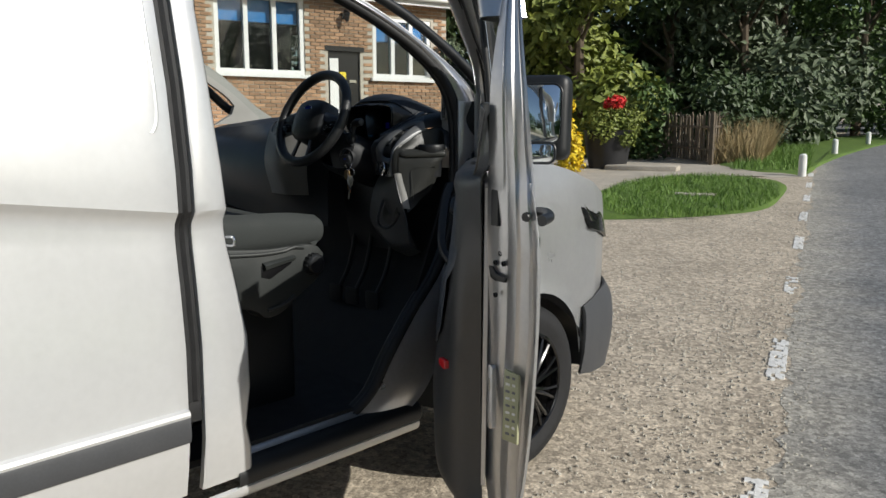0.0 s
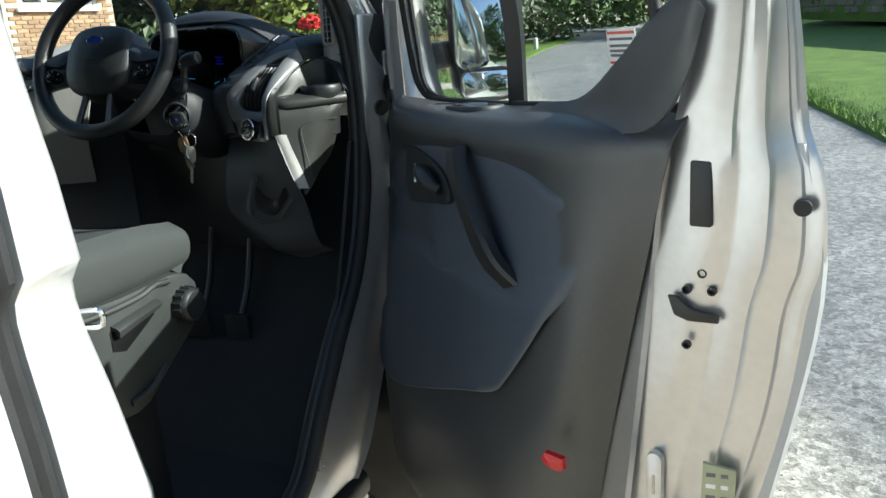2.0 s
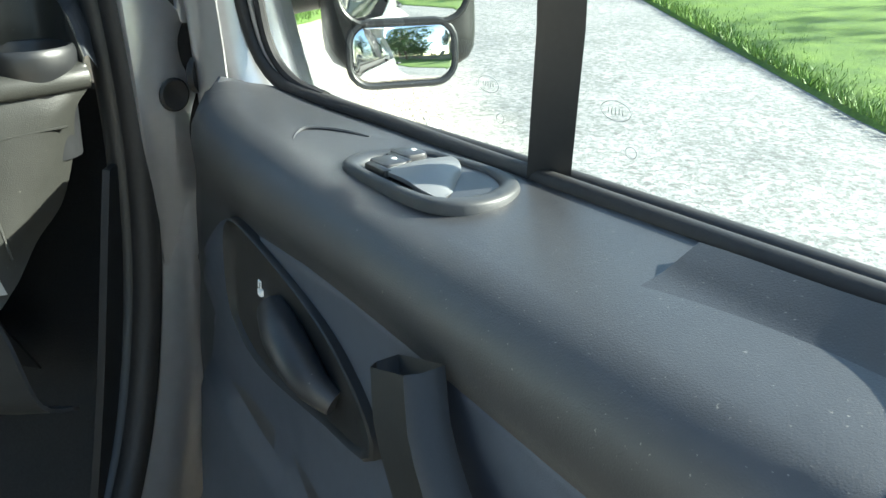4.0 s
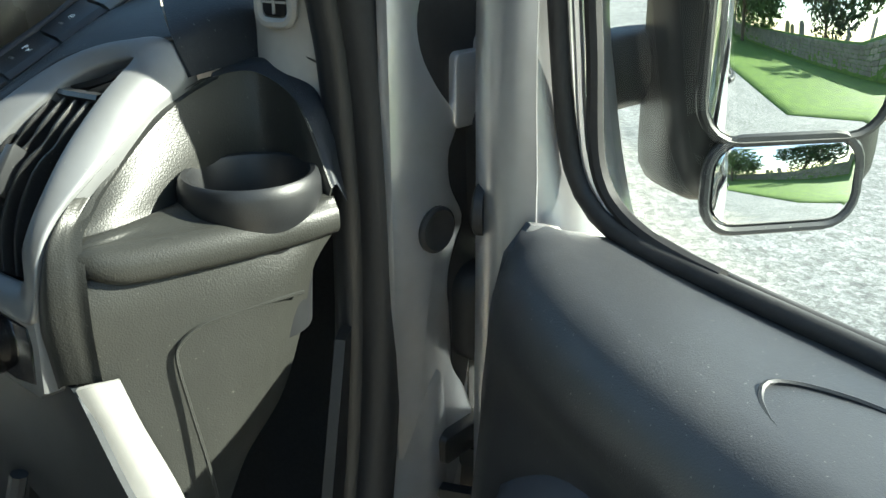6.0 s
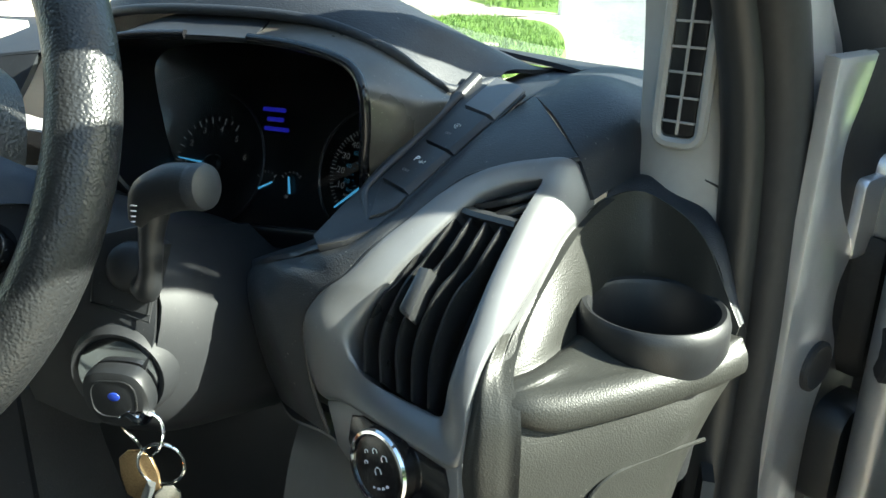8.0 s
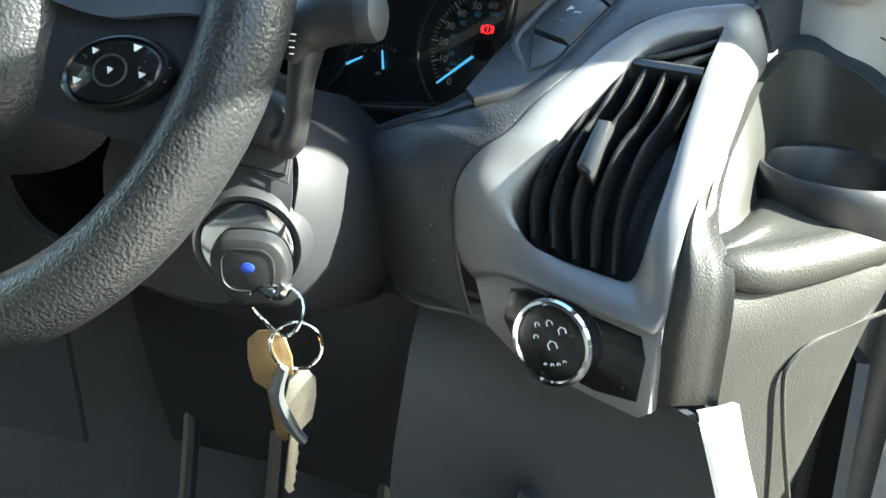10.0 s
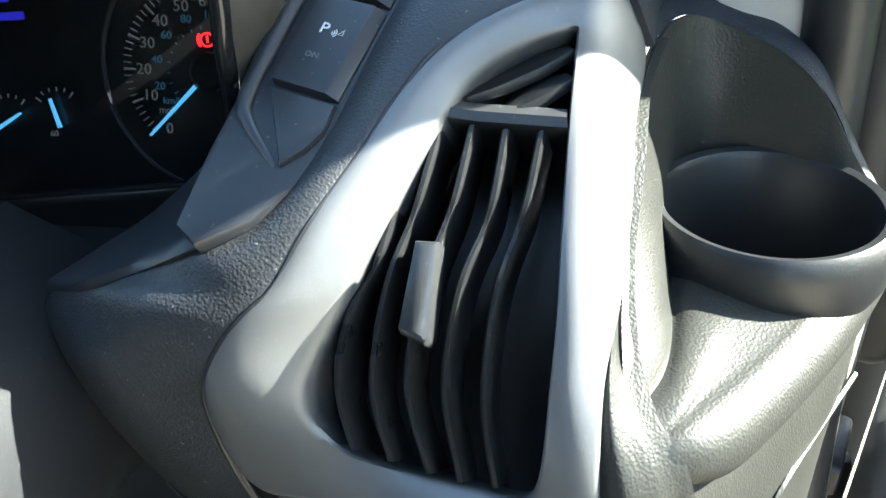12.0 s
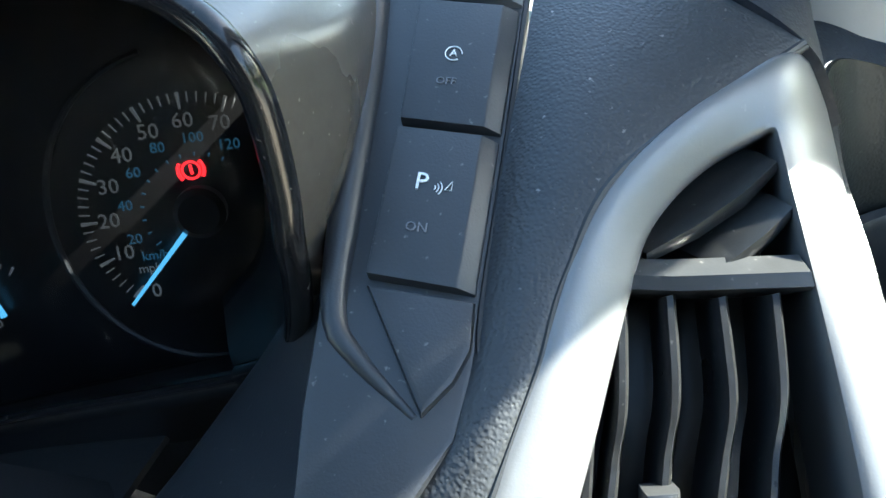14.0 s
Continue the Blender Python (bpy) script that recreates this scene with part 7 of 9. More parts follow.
# button strip beside the cluster
BP = Plane((0.7004, 0.7364, 1.3648), (-0.0395, -0.4672, 0.8833))


def bp(p):
    d = Vector((*p, 1.3648)) if len(p) == 2 else Vector(p)
    if len(p) == 2:
        # drop the plan place on to the strip's plane
        dz = (BP.n.x * (p[0] - BP.o.x) + BP.n.y * (p[1] - BP.o.y)) / -BP.n.z
        d.z = BP.o.z + dz
    d -= BP.o
    return (d.dot(BP.u), d.dot(BP.v))


so = [bp(p) for p in ((0.734, 0.790), (0.733, 0.775), (0.714, 0.734), (0.694, 0.691), (0.686, 0.678), (0.672, 0.667), (0.655, 0.661), (0.648, 0.668), (0.655, 0.692), (0.664, 0.716), (0.677, 0.752), (0.692, 0.792), (0.700, 0.812), (0.738, 0.805))]
strip = part("button_strip", slab(so, BP, -0.014, -0.0005, 0.0015), SMOOTH, dash, "smooth charcoal button strip")


def push_button(a, b, c, d, m):
    """A flat key whose edge towards the passenger door is cut to a slope."""
    a, b, c, d = (Vector(bp(q)) for q in (a, b, c, d))
    b1, c1 = b.lerp(a, 0.17), c.lerp(d, 0.17)
    bm = bmesh.new()
    low = [bm.verts.new(BP(q.x, q.y, -0.005)) for q in (a, d, c, b)]
    top = [bm.verts.new(BP(q.x, q.y, h)) for q, h in ((a, 0.0034), (d, 0.0034), (c1, 0.0034), (b1, 0.0034))]
    rim = [bm.verts.new(BP(q.x, q.y, 0.0006)) for q in (c, b)]
    bm.faces.new(top)
    bm.faces.new((top[3], top[2], rim[0], rim[1]))
    bm.faces.new((low[0], low[1], top[1], top[0]))
    bm.faces.new((low[1], low[2], rim[0], top[2], top[1]))
    bm.faces.new((rim[0], low[2], low[3], rim[1]))
    bm.faces.new((low[3], low[0], top[0], top[3], rim[1]))
    bmesh.ops.bevel(bm, geom=bm.edges[:], offset=0.0005, segments=2, affect="EDGES", profile=0.6)
    return part("button", bm, m, strip, "flat charcoal push button")


for q in (((0.719, 0.812), (0.7425, 0.8025), (0.7305, 0.7735), (0.7055, 0.7835), BEZEL), ((0.7040, 0.7810), (0.7293, 0.7715), (0.7145, 0.7398), (0.6910, 0.7492), SMOOTH), ((0.6900, 0.7472), (0.7135, 0.7378), (0.6980, 0.7045), (0.6748, 0.7145), SMOOTH)):
    push_button(*q)
tl = [bp(p) for p in ((0.6742, 0.7128), (0.6975, 0.7030), (0.6940, 0.6935), (0.6885, 0.6880), (0.6800, 0.6835))]
part("blank", slab([tl[0], tl[4], tl[3], tl[2], tl[1]], BP, -0.004, 0.0020, 0.0016), SMOOTH, strip)
left = [bp(p) for p in ((0.7015, 0.817), (0.6950, 0.797), (0.6855, 0.766), (0.6725, 0.731), (0.6655, 0.709), (0.6685, 0.699), (0.6785, 0.684))]
part("strip_ridge", tube([BP(u, v, -0.0014) for u, v in left], [0.0048, 0.0046, 0.0045, 0.0044, 0.0042, 0.0030, 0.0012], 14, smooth=50), SMOOTH, strip, "raised ridge")
part("strip_groove", tube([BP(*bp(p), -0.0012) for p in ((0.7430, 0.8000), (0.7300, 0.7705), (0.7155, 0.7385), (0.6990, 0.7030), (0.6955, 0.6930))], 0.0011, 6, smooth=30), DIAL, strip)
# icons
ai, pi = bp((0.7085, 0.7625)), bp((0.6945, 0.7305))
rot = Matrix.Rotation(radians(-22), 4, "Z")
part("icon", words("A", 0.0030, BP.m @ Matrix.Translation((ai[0], ai[1], 0.0037)) @ rot), WHITEPRINT, strip)
part("icon", tube([BP.m @ (Matrix.Translation((ai[0], ai[1], 0.0037)) @ Vector((0.0022 * math.cos(radians(t)), 0.0022 * math.sin(radians(t)), 0))) for t in range(-20, 300, 16)], 0.00018, 4), WHITEPRINT, strip)
part("icon", words("P", 0.0066, BP.m @ Matrix.Translation((pi[0] - 0.0022, pi[1] + 0.0012, 0.0037)) @ rot), WHITEPRINT, strip)
for k in range(3):
    part("icon", tube([BP.m @ (Matrix.Translation((pi[0] + 0.0002, pi[1] - 0.0002, 0.0037)) @ rot @ Vector(((0.0008 + 0.0008 * k) * math.cos(radians(t)), (0.0008 + 0.0008 * k) * math.sin(radians(t)) - 0.0008, 0))) for t in range(-45, 60, 15)], 0.00016, 4), WHITEPRINT, strip)
part("icon", tube([BP.m @ (Matrix.Translation((pi[0] + 0.0036, pi[1] - 0.0022, 0.0037)) @ rot @ Vector(p)) for p in ((-0.0008, -0.0006, 0), (0.0008, -0.0006, 0), (0.0008, 0.002, 0))], 0.00018, 4, closed=True), WHITEPRINT, strip)
part("icon", words("ON", 0.0034, BP.m @ Matrix.Translation((bp((0.6885, 0.7215))[0], bp((0.6885, 0.7215))[1], 0.0036)) @ rot), DIMPRINT, strip)
part("icon", words("OFF", 0.0030, BP.m @ Matrix.Translation((bp((0.7045, 0.7555))[0], bp((0.7045, 0.7555))[1], 0.0036)) @ rot), DIMPRINT, strip)
# lower shelf that runs from the strip to under the cluster
FA = [(0.5842, 0.6906, 1.2890), (0.6114, 0.672, 1.3040), (0.632, 0.671, 1.3105), (0.6496, 0.667, 1.3195), (0.668, 0.6723, 1.3240), (0.678, 0.676, 1.3300)]
FB = [(0.586, 0.694, 1.2895), (0.600, 0.708, 1.294), (0.615, 0.722, 1.299), (0.635, 0.734, 1.312), (0.652, 0.733, 1.331), (0.664, 0.733, 1.3425)]
part("strip_foot", surface([[Vector(p) - Vector((0, 0, 0.006)) for p in FA], FA, [Vector(a).lerp(Vector(b), 0.5) + Vector((0, 0, 0.0015)) for a, b in zip(FA, FB)], FB, [Vector(p) + Vector((-0.004, 0.006, -0.012)) for p in FB]], 26, 22), SMOOTH, dash, "smooth foot of the button strip", angle=45)
part("cowl_shelf", surface([[(0.33, 0.73, 1.262), (0.45, 0.725, 1.262), (0.57, 0.725, 1.263)], [(0.32, 0.775, 1.266), (0.45, 0.775, 1.266), (0.60, 0.775, 1.267)], [(0.31, 0.80, 1.268), (0.45, 0.80, 1.262), (0.62, 0.80, 1.268)], [(0.31, 0.815, 1.25), (0.45, 0.815, 1.25), (0.62, 0.815, 1.25)]], 16, 10, 0.003), BLACK, dash)
part("cowl_front", surface([[(0.33, 0.73, 1.263), (0.45, 0.725, 1.263), (0.575, 0.71, 1.264)], [(0.33, 0.735, 1.22), (0.45, 0.735, 1.22), (0.58, 0.72, 1.22)], [(0.33, 0.75, 1.15), (0.45, 0.75, 1.15), (0.60, 0.74, 1.15)]], 16, 8, 0.003), BLACK, dash)

# instrument cluster
CL = Plane((0.612, 0.808, 1.317), (0, -0.954, 0.3))
cluster = part("instrument_display", slab([(a * MM, b * MM) for a, b in ((42, 78), (30, 104), (0, 116), (-40, 118), (-140, 118), (-185, 114), (-225, 100), (-240, 70), (-245, 20), (-235, -30), (-205, -52), (-150, -58), (-80, -50), (-20, -60), (20, -56), (40, -36), (46, 20))], CL, -0.006, -0.002, 0.0005), DIAL, dash, "black instrument cluster with lit dials")


def dial(cx, cy, r0, r1, a0, step, n, major, w0, w1, m):
    for i in range(n + 1):
        a = radians(a0 + step * i)
        big = i % major == 0
        l = (r1 - r0) * (1.0 if big else 0.62)
        w = w0 if big else w1
        d = Vector((math.cos(a), math.sin(a)))
        t = Vector((-d.y, d.x)) * w
        p, q = d * r1, d * (r1 - l)
        part("tick", slab([(cx + (p + t).x, cy + (p + t).y), (cx + (q + t * 0.6).x, cy + (q + t * 0.6).y), (cx + (q - t * 0.6).x, cy + (q - t * 0.6).y), (cx + (p - t).x, cy + (p - t).y)][::-1], CL, -0.0018, -0.0010, 0.0001), m, cluster)


def number(text, size, cx, cy, r, a, m):
    part("number", words(text, size, CL.m @ Matrix.Translation((cx + r * math.cos(radians(a)), cy + r * math.sin(radians(a)), -0.0012)) @ Matrix.Rotation(radians(-6), 4, "Z")), m, cluster)


HX, HY = 0.008, 0.006
dial(HX, HY, 0.0355, 0.041, 219.5, -4.46, 36, 5, 0.0006, 0.00026, LITPRINT)
for i, t in enumerate(("0", "10", "20", "30", "40", "50", "60", "70")):
    number(t, 0.0074, HX, HY, 0.0315 if i else 0.0345, 219.5 - 22.3 * i - (0 if i else -8), LITPRINT)
for i, t in enumerate(("20", "40", "60", "80", "100", "120")):
    number(t, 0.0052, HX, HY, 0.0255, 192 - 27.7 * i, LITBLUE)
dial(HX, HY, 0.0185, 0.0205, 206, -13.85, 11, 20, 0.0003, 0.0003, LITBLUE)
number("km/h", 0.0046, HX, HY, 0.0235, 212, LITBLUE)
number("mph", 0.0046, HX, HY, 0.0285, 216, LITPRINT)
for cx, cy, a, r0, r1, w in ((HX, HY, 221, 0.008, 0.042, 0.0009), (-0.146, 0.0, 176, 0.012, 0.036, 0.0009), (-0.092, -0.012, 28, -0.006, 0.008, 0.0008), (-0.068, -0.010, 100, -0.006, 0.008, 0.0008)):
    d = Vector((math.cos(radians(a)), math.sin(radians(a))))
    t = Vector((-d.y, d.x)) * w
    q = [(cx + (d * r + t * s).x, cy + (d * r + t * s).y) for r, s in ((r0, 1), (r1, 0.6), (r1, -0.6), (r0, -1))]
    part("needle", slab(q[::-1], CL, 0.001, 0.0030, 0.0003), NEEDLE, cluster, "blue lit needle")
part("needle_hub", lathe([(0.009, -0.002), (0.009, 0.003), (0.007, 0.005), (0, 0.005)], CL.m @ Matrix.Translation((HX, HY, 0)), 24), DIAL, cluster)
part("needle_hub", lathe([(0.009, -0.002), (0.009, 0.003), (0.007, 0.005), (0, 0.005)], CL.m @ Matrix.Translation((-0.146, 0, 0)), 24), DIAL, cluster)
dial(-0.146, 0, 0.0355, 0.041, 220, -10, 16, 2, 0.0005, 0.00025, LITPRINT)
for i, t in enumerate(("0", "1", "2", "3", "4", "5", "6")):
    number(t, 0.0074, -0.146, 0, 0.031, 215 - 33 * i, LITPRINT)
for cx, cy in ((-0.092, -0.012), (-0.068, -0.010)):
    dial(cx, cy, 0.010, 0.013, 140, -18, 5, 5, 0.0004, 0.0002, LITPRINT)
number("60", 0.0042, -0.072, -0.019, 0, 0, LITPRINT)
# brake warning light
wl = (0.0085, 0.0205)
part("warning_light", tube([CL(wl[0] + 0.0030 * math.cos(radians(t)), wl[1] + 0.0030 * math.sin(radians(t)), -0.0012) for t in range(0, 360, 20)], 0.0005, 5, closed=True), REDGLOW, cluster, "red brake warning light")
for s in (1, -1):
    part("warning_light", tube([CL(wl[0] + s * 0.0044 * math.cos(radians(t)), wl[1] + 0.0044 * math.sin(radians(t)), -0.0012) for t in range(-40, 50, 10)], 0.0007, 5), REDGLOW, cluster)
part("warning_light", slab(rounded(0.0010, 0.0034, 0.0003, 2, wl[0], wl[1] + 0.0002), CL, -0.0018, -0.0008, 0.0002), REDGLOW, cluster)
for k, w in enumerate((0.022, 0.016, 0.024)):
    part("display_bar", slab(rounded(w, 0.0035, 0.0006, 2, -0.092 + 0.002 * k, 0.052 - 0.008 * k), CL, -0.0018, -0.0012, 0.0002), BLUEGLOW, cluster, "dim blue display text")
for cx, s in ((HX, 1), (-0.146, -1)):
    part("dial_rim", tube([CL(cx + 0.050 * math.cos(radians(t)), HY + 0.056 * math.sin(radians(t)), 0.0) for t in range(95, 275, 6)] if s == 1 else [CL(cx + 0.050 * math.cos(radians(t)), HY + 0.056 * math.sin(radians(t)), 0.0) for t in range(-95, 85, 6)], 0.0012, 6), SMOOTH, cluster)
lens = part("lens", slab([(a * MM, b * MM) for a, b in ((38, 78), (28, 102), (0, 113), (-40, 115), (-140, 115), (-185, 111), (-222, 98), (-237, 70), (-242, 20), (-232, -30), (-203, -49), (-150, -55), (-80, -47), (-20, -57), (18, -53), (36, -34), (42, 20))], CL, 0.006, 0.0075, 0.0005), LENS, cluster)
lens.visible_shadow = False
# cowl: right and left cheeks and the hood over them
RIMP = [(0.6285, 0.7506, 1.298), (0.648, 0.735, 1.315), (0.657, 0.722, 1.345), (0.660, 0.7165, 1.367), (0.6618, 0.716, 1.379), (0.6628, 0.7145, 1.400), (0.6605, 0.7155, 1.410), (0.6547, 0.7207, 1.4175), (0.640, 0.726, 1.426), (0.600, 0.735, 1.432), (0.560, 0.740, 1.434)]
RIMO = [(0.645, 0.735, 1.312), (0.6565, 0.7270, 1.3363), (0.6640, 0.744, 1.3446), (0.6740, 0.7506, 1.3614), (0.6835, 0.7554, 1.3767), (0.693, 0.785, 1.393), (0.690, 0.800, 1.3975), (0.674, 0.783, 1.412), (0.654, 0.764, 1.430), (0.610, 0.768, 1.445), (0.560, 0.772, 1.448)]
part("cowl_cheek", loft([RIMP, [Vector(a).lerp(Vector(b), 0.5) + Vector((0.004, -0.001, -0.001)) for a, b in zip(RIMP, RIMO)], RIMO], 6, 7, 0.002, ease=4), BROWN, dash, "glossy brown inner cheek of the cowl", angle=70)
part("cowl_rim", tube(even(RIMP, 6, ease=4), 0.0036, 10), GLOSS, dash, "glossy black cowl rim")
part("cowl_inner", surface([RIMP, [Vector((p[0] - 0.004, 0.765, p[2] - 0.004)) for p in RIMP], [Vector((p[0] - 0.010, 0.806, p[2] - 0.010)) for p in RIMP]], 34, 10, 0.002), DIAL, dash, "dark well of the instruments")
LIMP = [(1.066 - x, y, z) for x, y, z in RIMP]
LIMO = [(1.086 - x, y, z) for x, y, z in RIMO]
part("cowl_cheek", surface([LIMP, LIMO], 30, 8, 0.003), SMOOTH, dash)
part("cowl_rim", tube(LIMP, 0.0036, 10, smooth=60), GLOSS, dash)
part("cowl_inner", surface([LIMP, [Vector((p[0] + 0.010, 0.806, p[2] - 0.010)) for p in LIMP]], 34, 6, 0.002), DIAL, dash)
part("cowl_bridge", surface([[(0.562, 0.740, 1.434), (0.562, 0.772, 1.448)], [(0.533, 0.740, 1.4345), (0.533, 0.772, 1.4485)], [(0.504, 0.740, 1.434), (0.504, 0.772, 1.448)]], 8, 8, 0.002), SMOOTH, dash)
part("cowl_bridge", surface([[(0.562, 0.740, 1.433), (0.562, 0.806, 1.428)], [(0.504, 0.740, 1.433), (0.504, 0.806, 1.428)]], 6, 6, 0.002), DIAL, dash)
LIPB = [(0.430, 0.772, 1.276), (0.4700, 0.776, 1.279), (0.5367, 0.772, 1.283), (0.5995, 0.7596, 1.291), (0.6285, 0.7506, 1.298), (0.645, 0.738, 1.312)]
part("cowl_lip", surface([[Vector(p) + Vector((0, 0.036, -0.022)) for p in LIPB], [Vector(p) + Vector((0, 0.004, -0.001)) for p in LIPB], LIPB, [Vector(p) + Vector((0, -0.003, -0.003)) for p in LIPB], [Vector(p) + Vector((0, 0.004, -0.030)) for p in LIPB]], 30, 20), DIAL, dash, "dark lower lip of the instrument well", angle=60)
part("cowl_rim", tube([Vector(p) + Vector((0, -0.001, 0.000)) for p in LIPB], 0.0016, 8, smooth=40), GLOSS, dash, "thin glossy rim below the instruments")
HOOD = [[(0.335, 0.86, 1.40), (0.36, 0.80, 1.430), (0.43, 0.768, 1.446), (0.519, 0.762, 1.450), (0.60, 0.762, 1.446), (0.654, 0.763, 1.430), (0.673, 0.782, 1.4115), (0.690, 0.801, 1.3985), (0.708, 0.850, 1.4005)],
        [(0.338, 0.87, 1.41), (0.37, 0.82, 1.447), (0.43, 0.79, 1.464), (0.508, 0.785, 1.470), (0.59, 0.785, 1.463), (0.647, 0.795, 1.445), (0.673, 0.812, 1.429), (0.692, 0.834, 1.412), (0.711, 0.866, 1.4060)],
        [(0.338, 0.92, 1.42), (0.37, 0.89, 1.452), (0.43, 0.87, 1.470), (0.508, 0.86, 1.476), (0.60, 0.850, 1.464), (0.664, 0.8385, 1.440), (0.687, 0.866, 1.425), (0.7060, 0.884, 1.4105), (0.722, 0.905, 1.402)],
        [(0.34, 1.01, 1.38), (0.37, 1.01, 1.40), (0.43, 1.01, 1.42), (0.508, 1.01, 1.425), (0.588, 1.01, 1.42), (0.652, 1.0, 1.405), (0.690, 0.98, 1.396), (0.715, 0.96, 1.396), (0.735, 0.95, 1.397)]]
part("hood", surface(HOOD, 50, 26, 0.004), SOFT, dash, "dark hood over the instruments", angle=70)
part("dash_top", surface([[(0.668, 0.795, 1.352), (0.700, 0.812, 1.386), (0.738, 0.80, 1.392)], [(0.672, 0.86, 1.378), (0.705, 0.86, 1.394), (0.750, 0.85, 1.399)], [(0.68, 0.96, 1.384), (0.71, 0.96, 1.396), (0.757, 0.94, 1.399)]], 12, 12, 0.003), SOFT, dash)
part("hood_lip", tube(HOOD[0], 0.004, 10, smooth=50), SOFT, dash)

# cup holder pod at the end of the dash
RIDGE = [(0.7830, 0.6310, 1.2750), (0.7848, 0.655, 1.2925), (0.7906, 0.688, 1.3152), (0.799, 0.722, 1.333), (0.813, 0.757, 1.3455), (0.830, 0.779, 1.3472), (0.848, 0.779, 1.3415), (0.8666, 0.7694, 1.3334), (0.880, 0.758, 1.322), (0.893, 0.749, 1.299), (0.9045, 0.739, 1.280)]
BASE = [(0.7842, 0.6300, 1.2720), (0.800, 0.650, 1.2722), (0.809, 0.685, 1.2715), (0.8145, 0.720, 1.271), (0.822, 0.750, 1.271), (0.834, 0.766, 1.271), (0.848, 0.770, 1.271), (0.866, 0.763, 1.271), (0.881, 0.752, 1.271), (0.893, 0.743, 1.271), (0.903, 0.7375, 1.2715)]
FRONT = [(0.7905, 0.6205, 1.2660), (0.803, 0.6250, 1.2686), (0.815, 0.633, 1.2685), (0.829, 0.645, 1.2685), (0.844, 0.659, 1.2690), (0.858, 0.673, 1.2695), (0.871, 0.687, 1.2700), (0.883, 0.701, 1.2705), (0.894, 0.715, 1.2710), (0.902, 0.727, 1.2715), (0.9065, 0.735, 1.2715)]
rows = []
for f in (0.0, 0.06):
    rows.append([Vector(a).lerp(Vector(b), f) for a, b in zip(RIDGE, BASE)])
rows.append([Vector((a[0] * 0.35 + b[0] * 0.65, a[1] * 0.35 + b[1] * 0.65, a[2] * 0.5 + b[2] * 0.5)) for a, b in zip(RIDGE, BASE)])
rows.append([Vector((a[0] * 0.05 + b[0] * 0.95, a[1] * 0.05 + b[1] * 0.95, a[2] * 0.10 + b[2] * 0.90)) for a, b in zip(RIDGE, BASE)])
ROLL_K = [0.40, 0.80] + [1.0] * 9


def roll(d, dz):
    """A line beside the pod's front edge: d outwards, dz up, shrinking into the corner by the vent."""
    room = [(Vector(a) - Vector(b)).length for a, b in zip(BASE, FRONT)]
    return [Vector(p) + Vector((0.7158, -0.657, 0)) * (d * k if d > 0 else -min(-d * k, -d * r * 25)) + Vector((0, 0, dz * k)) for p, k, r in zip(FRONT, ROLL_K, room)]


for f, up in ((0.10, 0.004), (0.35, 0.008), (0.62, 0.007)):
    rows.append([Vector(a).lerp(Vector(b), f) + Vector((0, 0, up * math.sin(math.pi * (i + 0.5) / 11))) for i, (a, b) in enumerate(zip(BASE, FRONT))])
rows += [roll(-0.010, 0.0022), roll(-0.0045, 0.0014), roll(0.0005, -0.0008), roll(0.0042, -0.0050), roll(0.0058, -0.0105), roll(0.0052, -0.0158), roll(0.0026, -0.0188), roll(-0.003, -0.0200)]
bm = loft(rows, 7, 4, ease=4)
bmesh.ops.delete(bm, geom=[f for f in bm.faces if (f.calc_center_median() - Vector((0.853, 0.723, f.calc_center_median().z))).length < 0.0395 and f.calc_center_median().z < 1.292], context="FACES")
bmesh.ops.recalc_face_normals(bm, faces=bm.faces[:])
bmesh.ops.solidify(bm, geom=bm.faces[:], thickness=0.0015)
part("cup_pod", bm, POD, dash, "grained cup holder pod with a rolled edge", angle=80)
# rounded shoulder from the vent surround over to the pod, and down the corner of the dash
SHOULDER_L = [Vector(p) for p in ((0.8085, 0.7445, 1.3455), (0.7985, 0.716, 1.3355), (0.7945, 0.692, 1.3265), (0.789, 0.667, 1.3115), (0.783, 0.646, 1.2985), (0.778, 0.634, 1.2885), (0.7755, 0.6235, 1.2785), (0.7745, 0.616, 1.267), (0.774, 0.609, 1.251), (0.7735, 0.606, 1.239), (0.7735, 0.604, 1.226), (0.774, 0.604, 1.213), (0.775, 0.605, 1.186))]
SHOULDER_R = [Vector(p) for p in ((0.8125, 0.757, 1.3460), (0.8015, 0.732, 1.3378), (0.7960, 0.7082, 1.3282), (0.7910, 0.688, 1.3157), (0.7870, 0.6729, 1.3045), (0.7850, 0.6553, 1.2932), (0.7848, 0.6436, 1.2842), (0.7868, 0.6300, 1.2768), (0.7945, 0.6190, 1.2665), (0.7975, 0.6135, 1.2530), (0.7985, 0.6105, 1.2366), (0.7990, 0.6090, 1.2200), (0.8000, 0.6080, 1.1930))]
SHOULDER_N, SHOULDER_K = Vector((0.12, -0.72, 0.68)), (0.0, 0.0002, 0.0004, 0.0008, 0.0014, 0.0020, 0.0028, 0.0036, 0.0042, 0.0044, 0.0044, 0.0044, 0.0044)
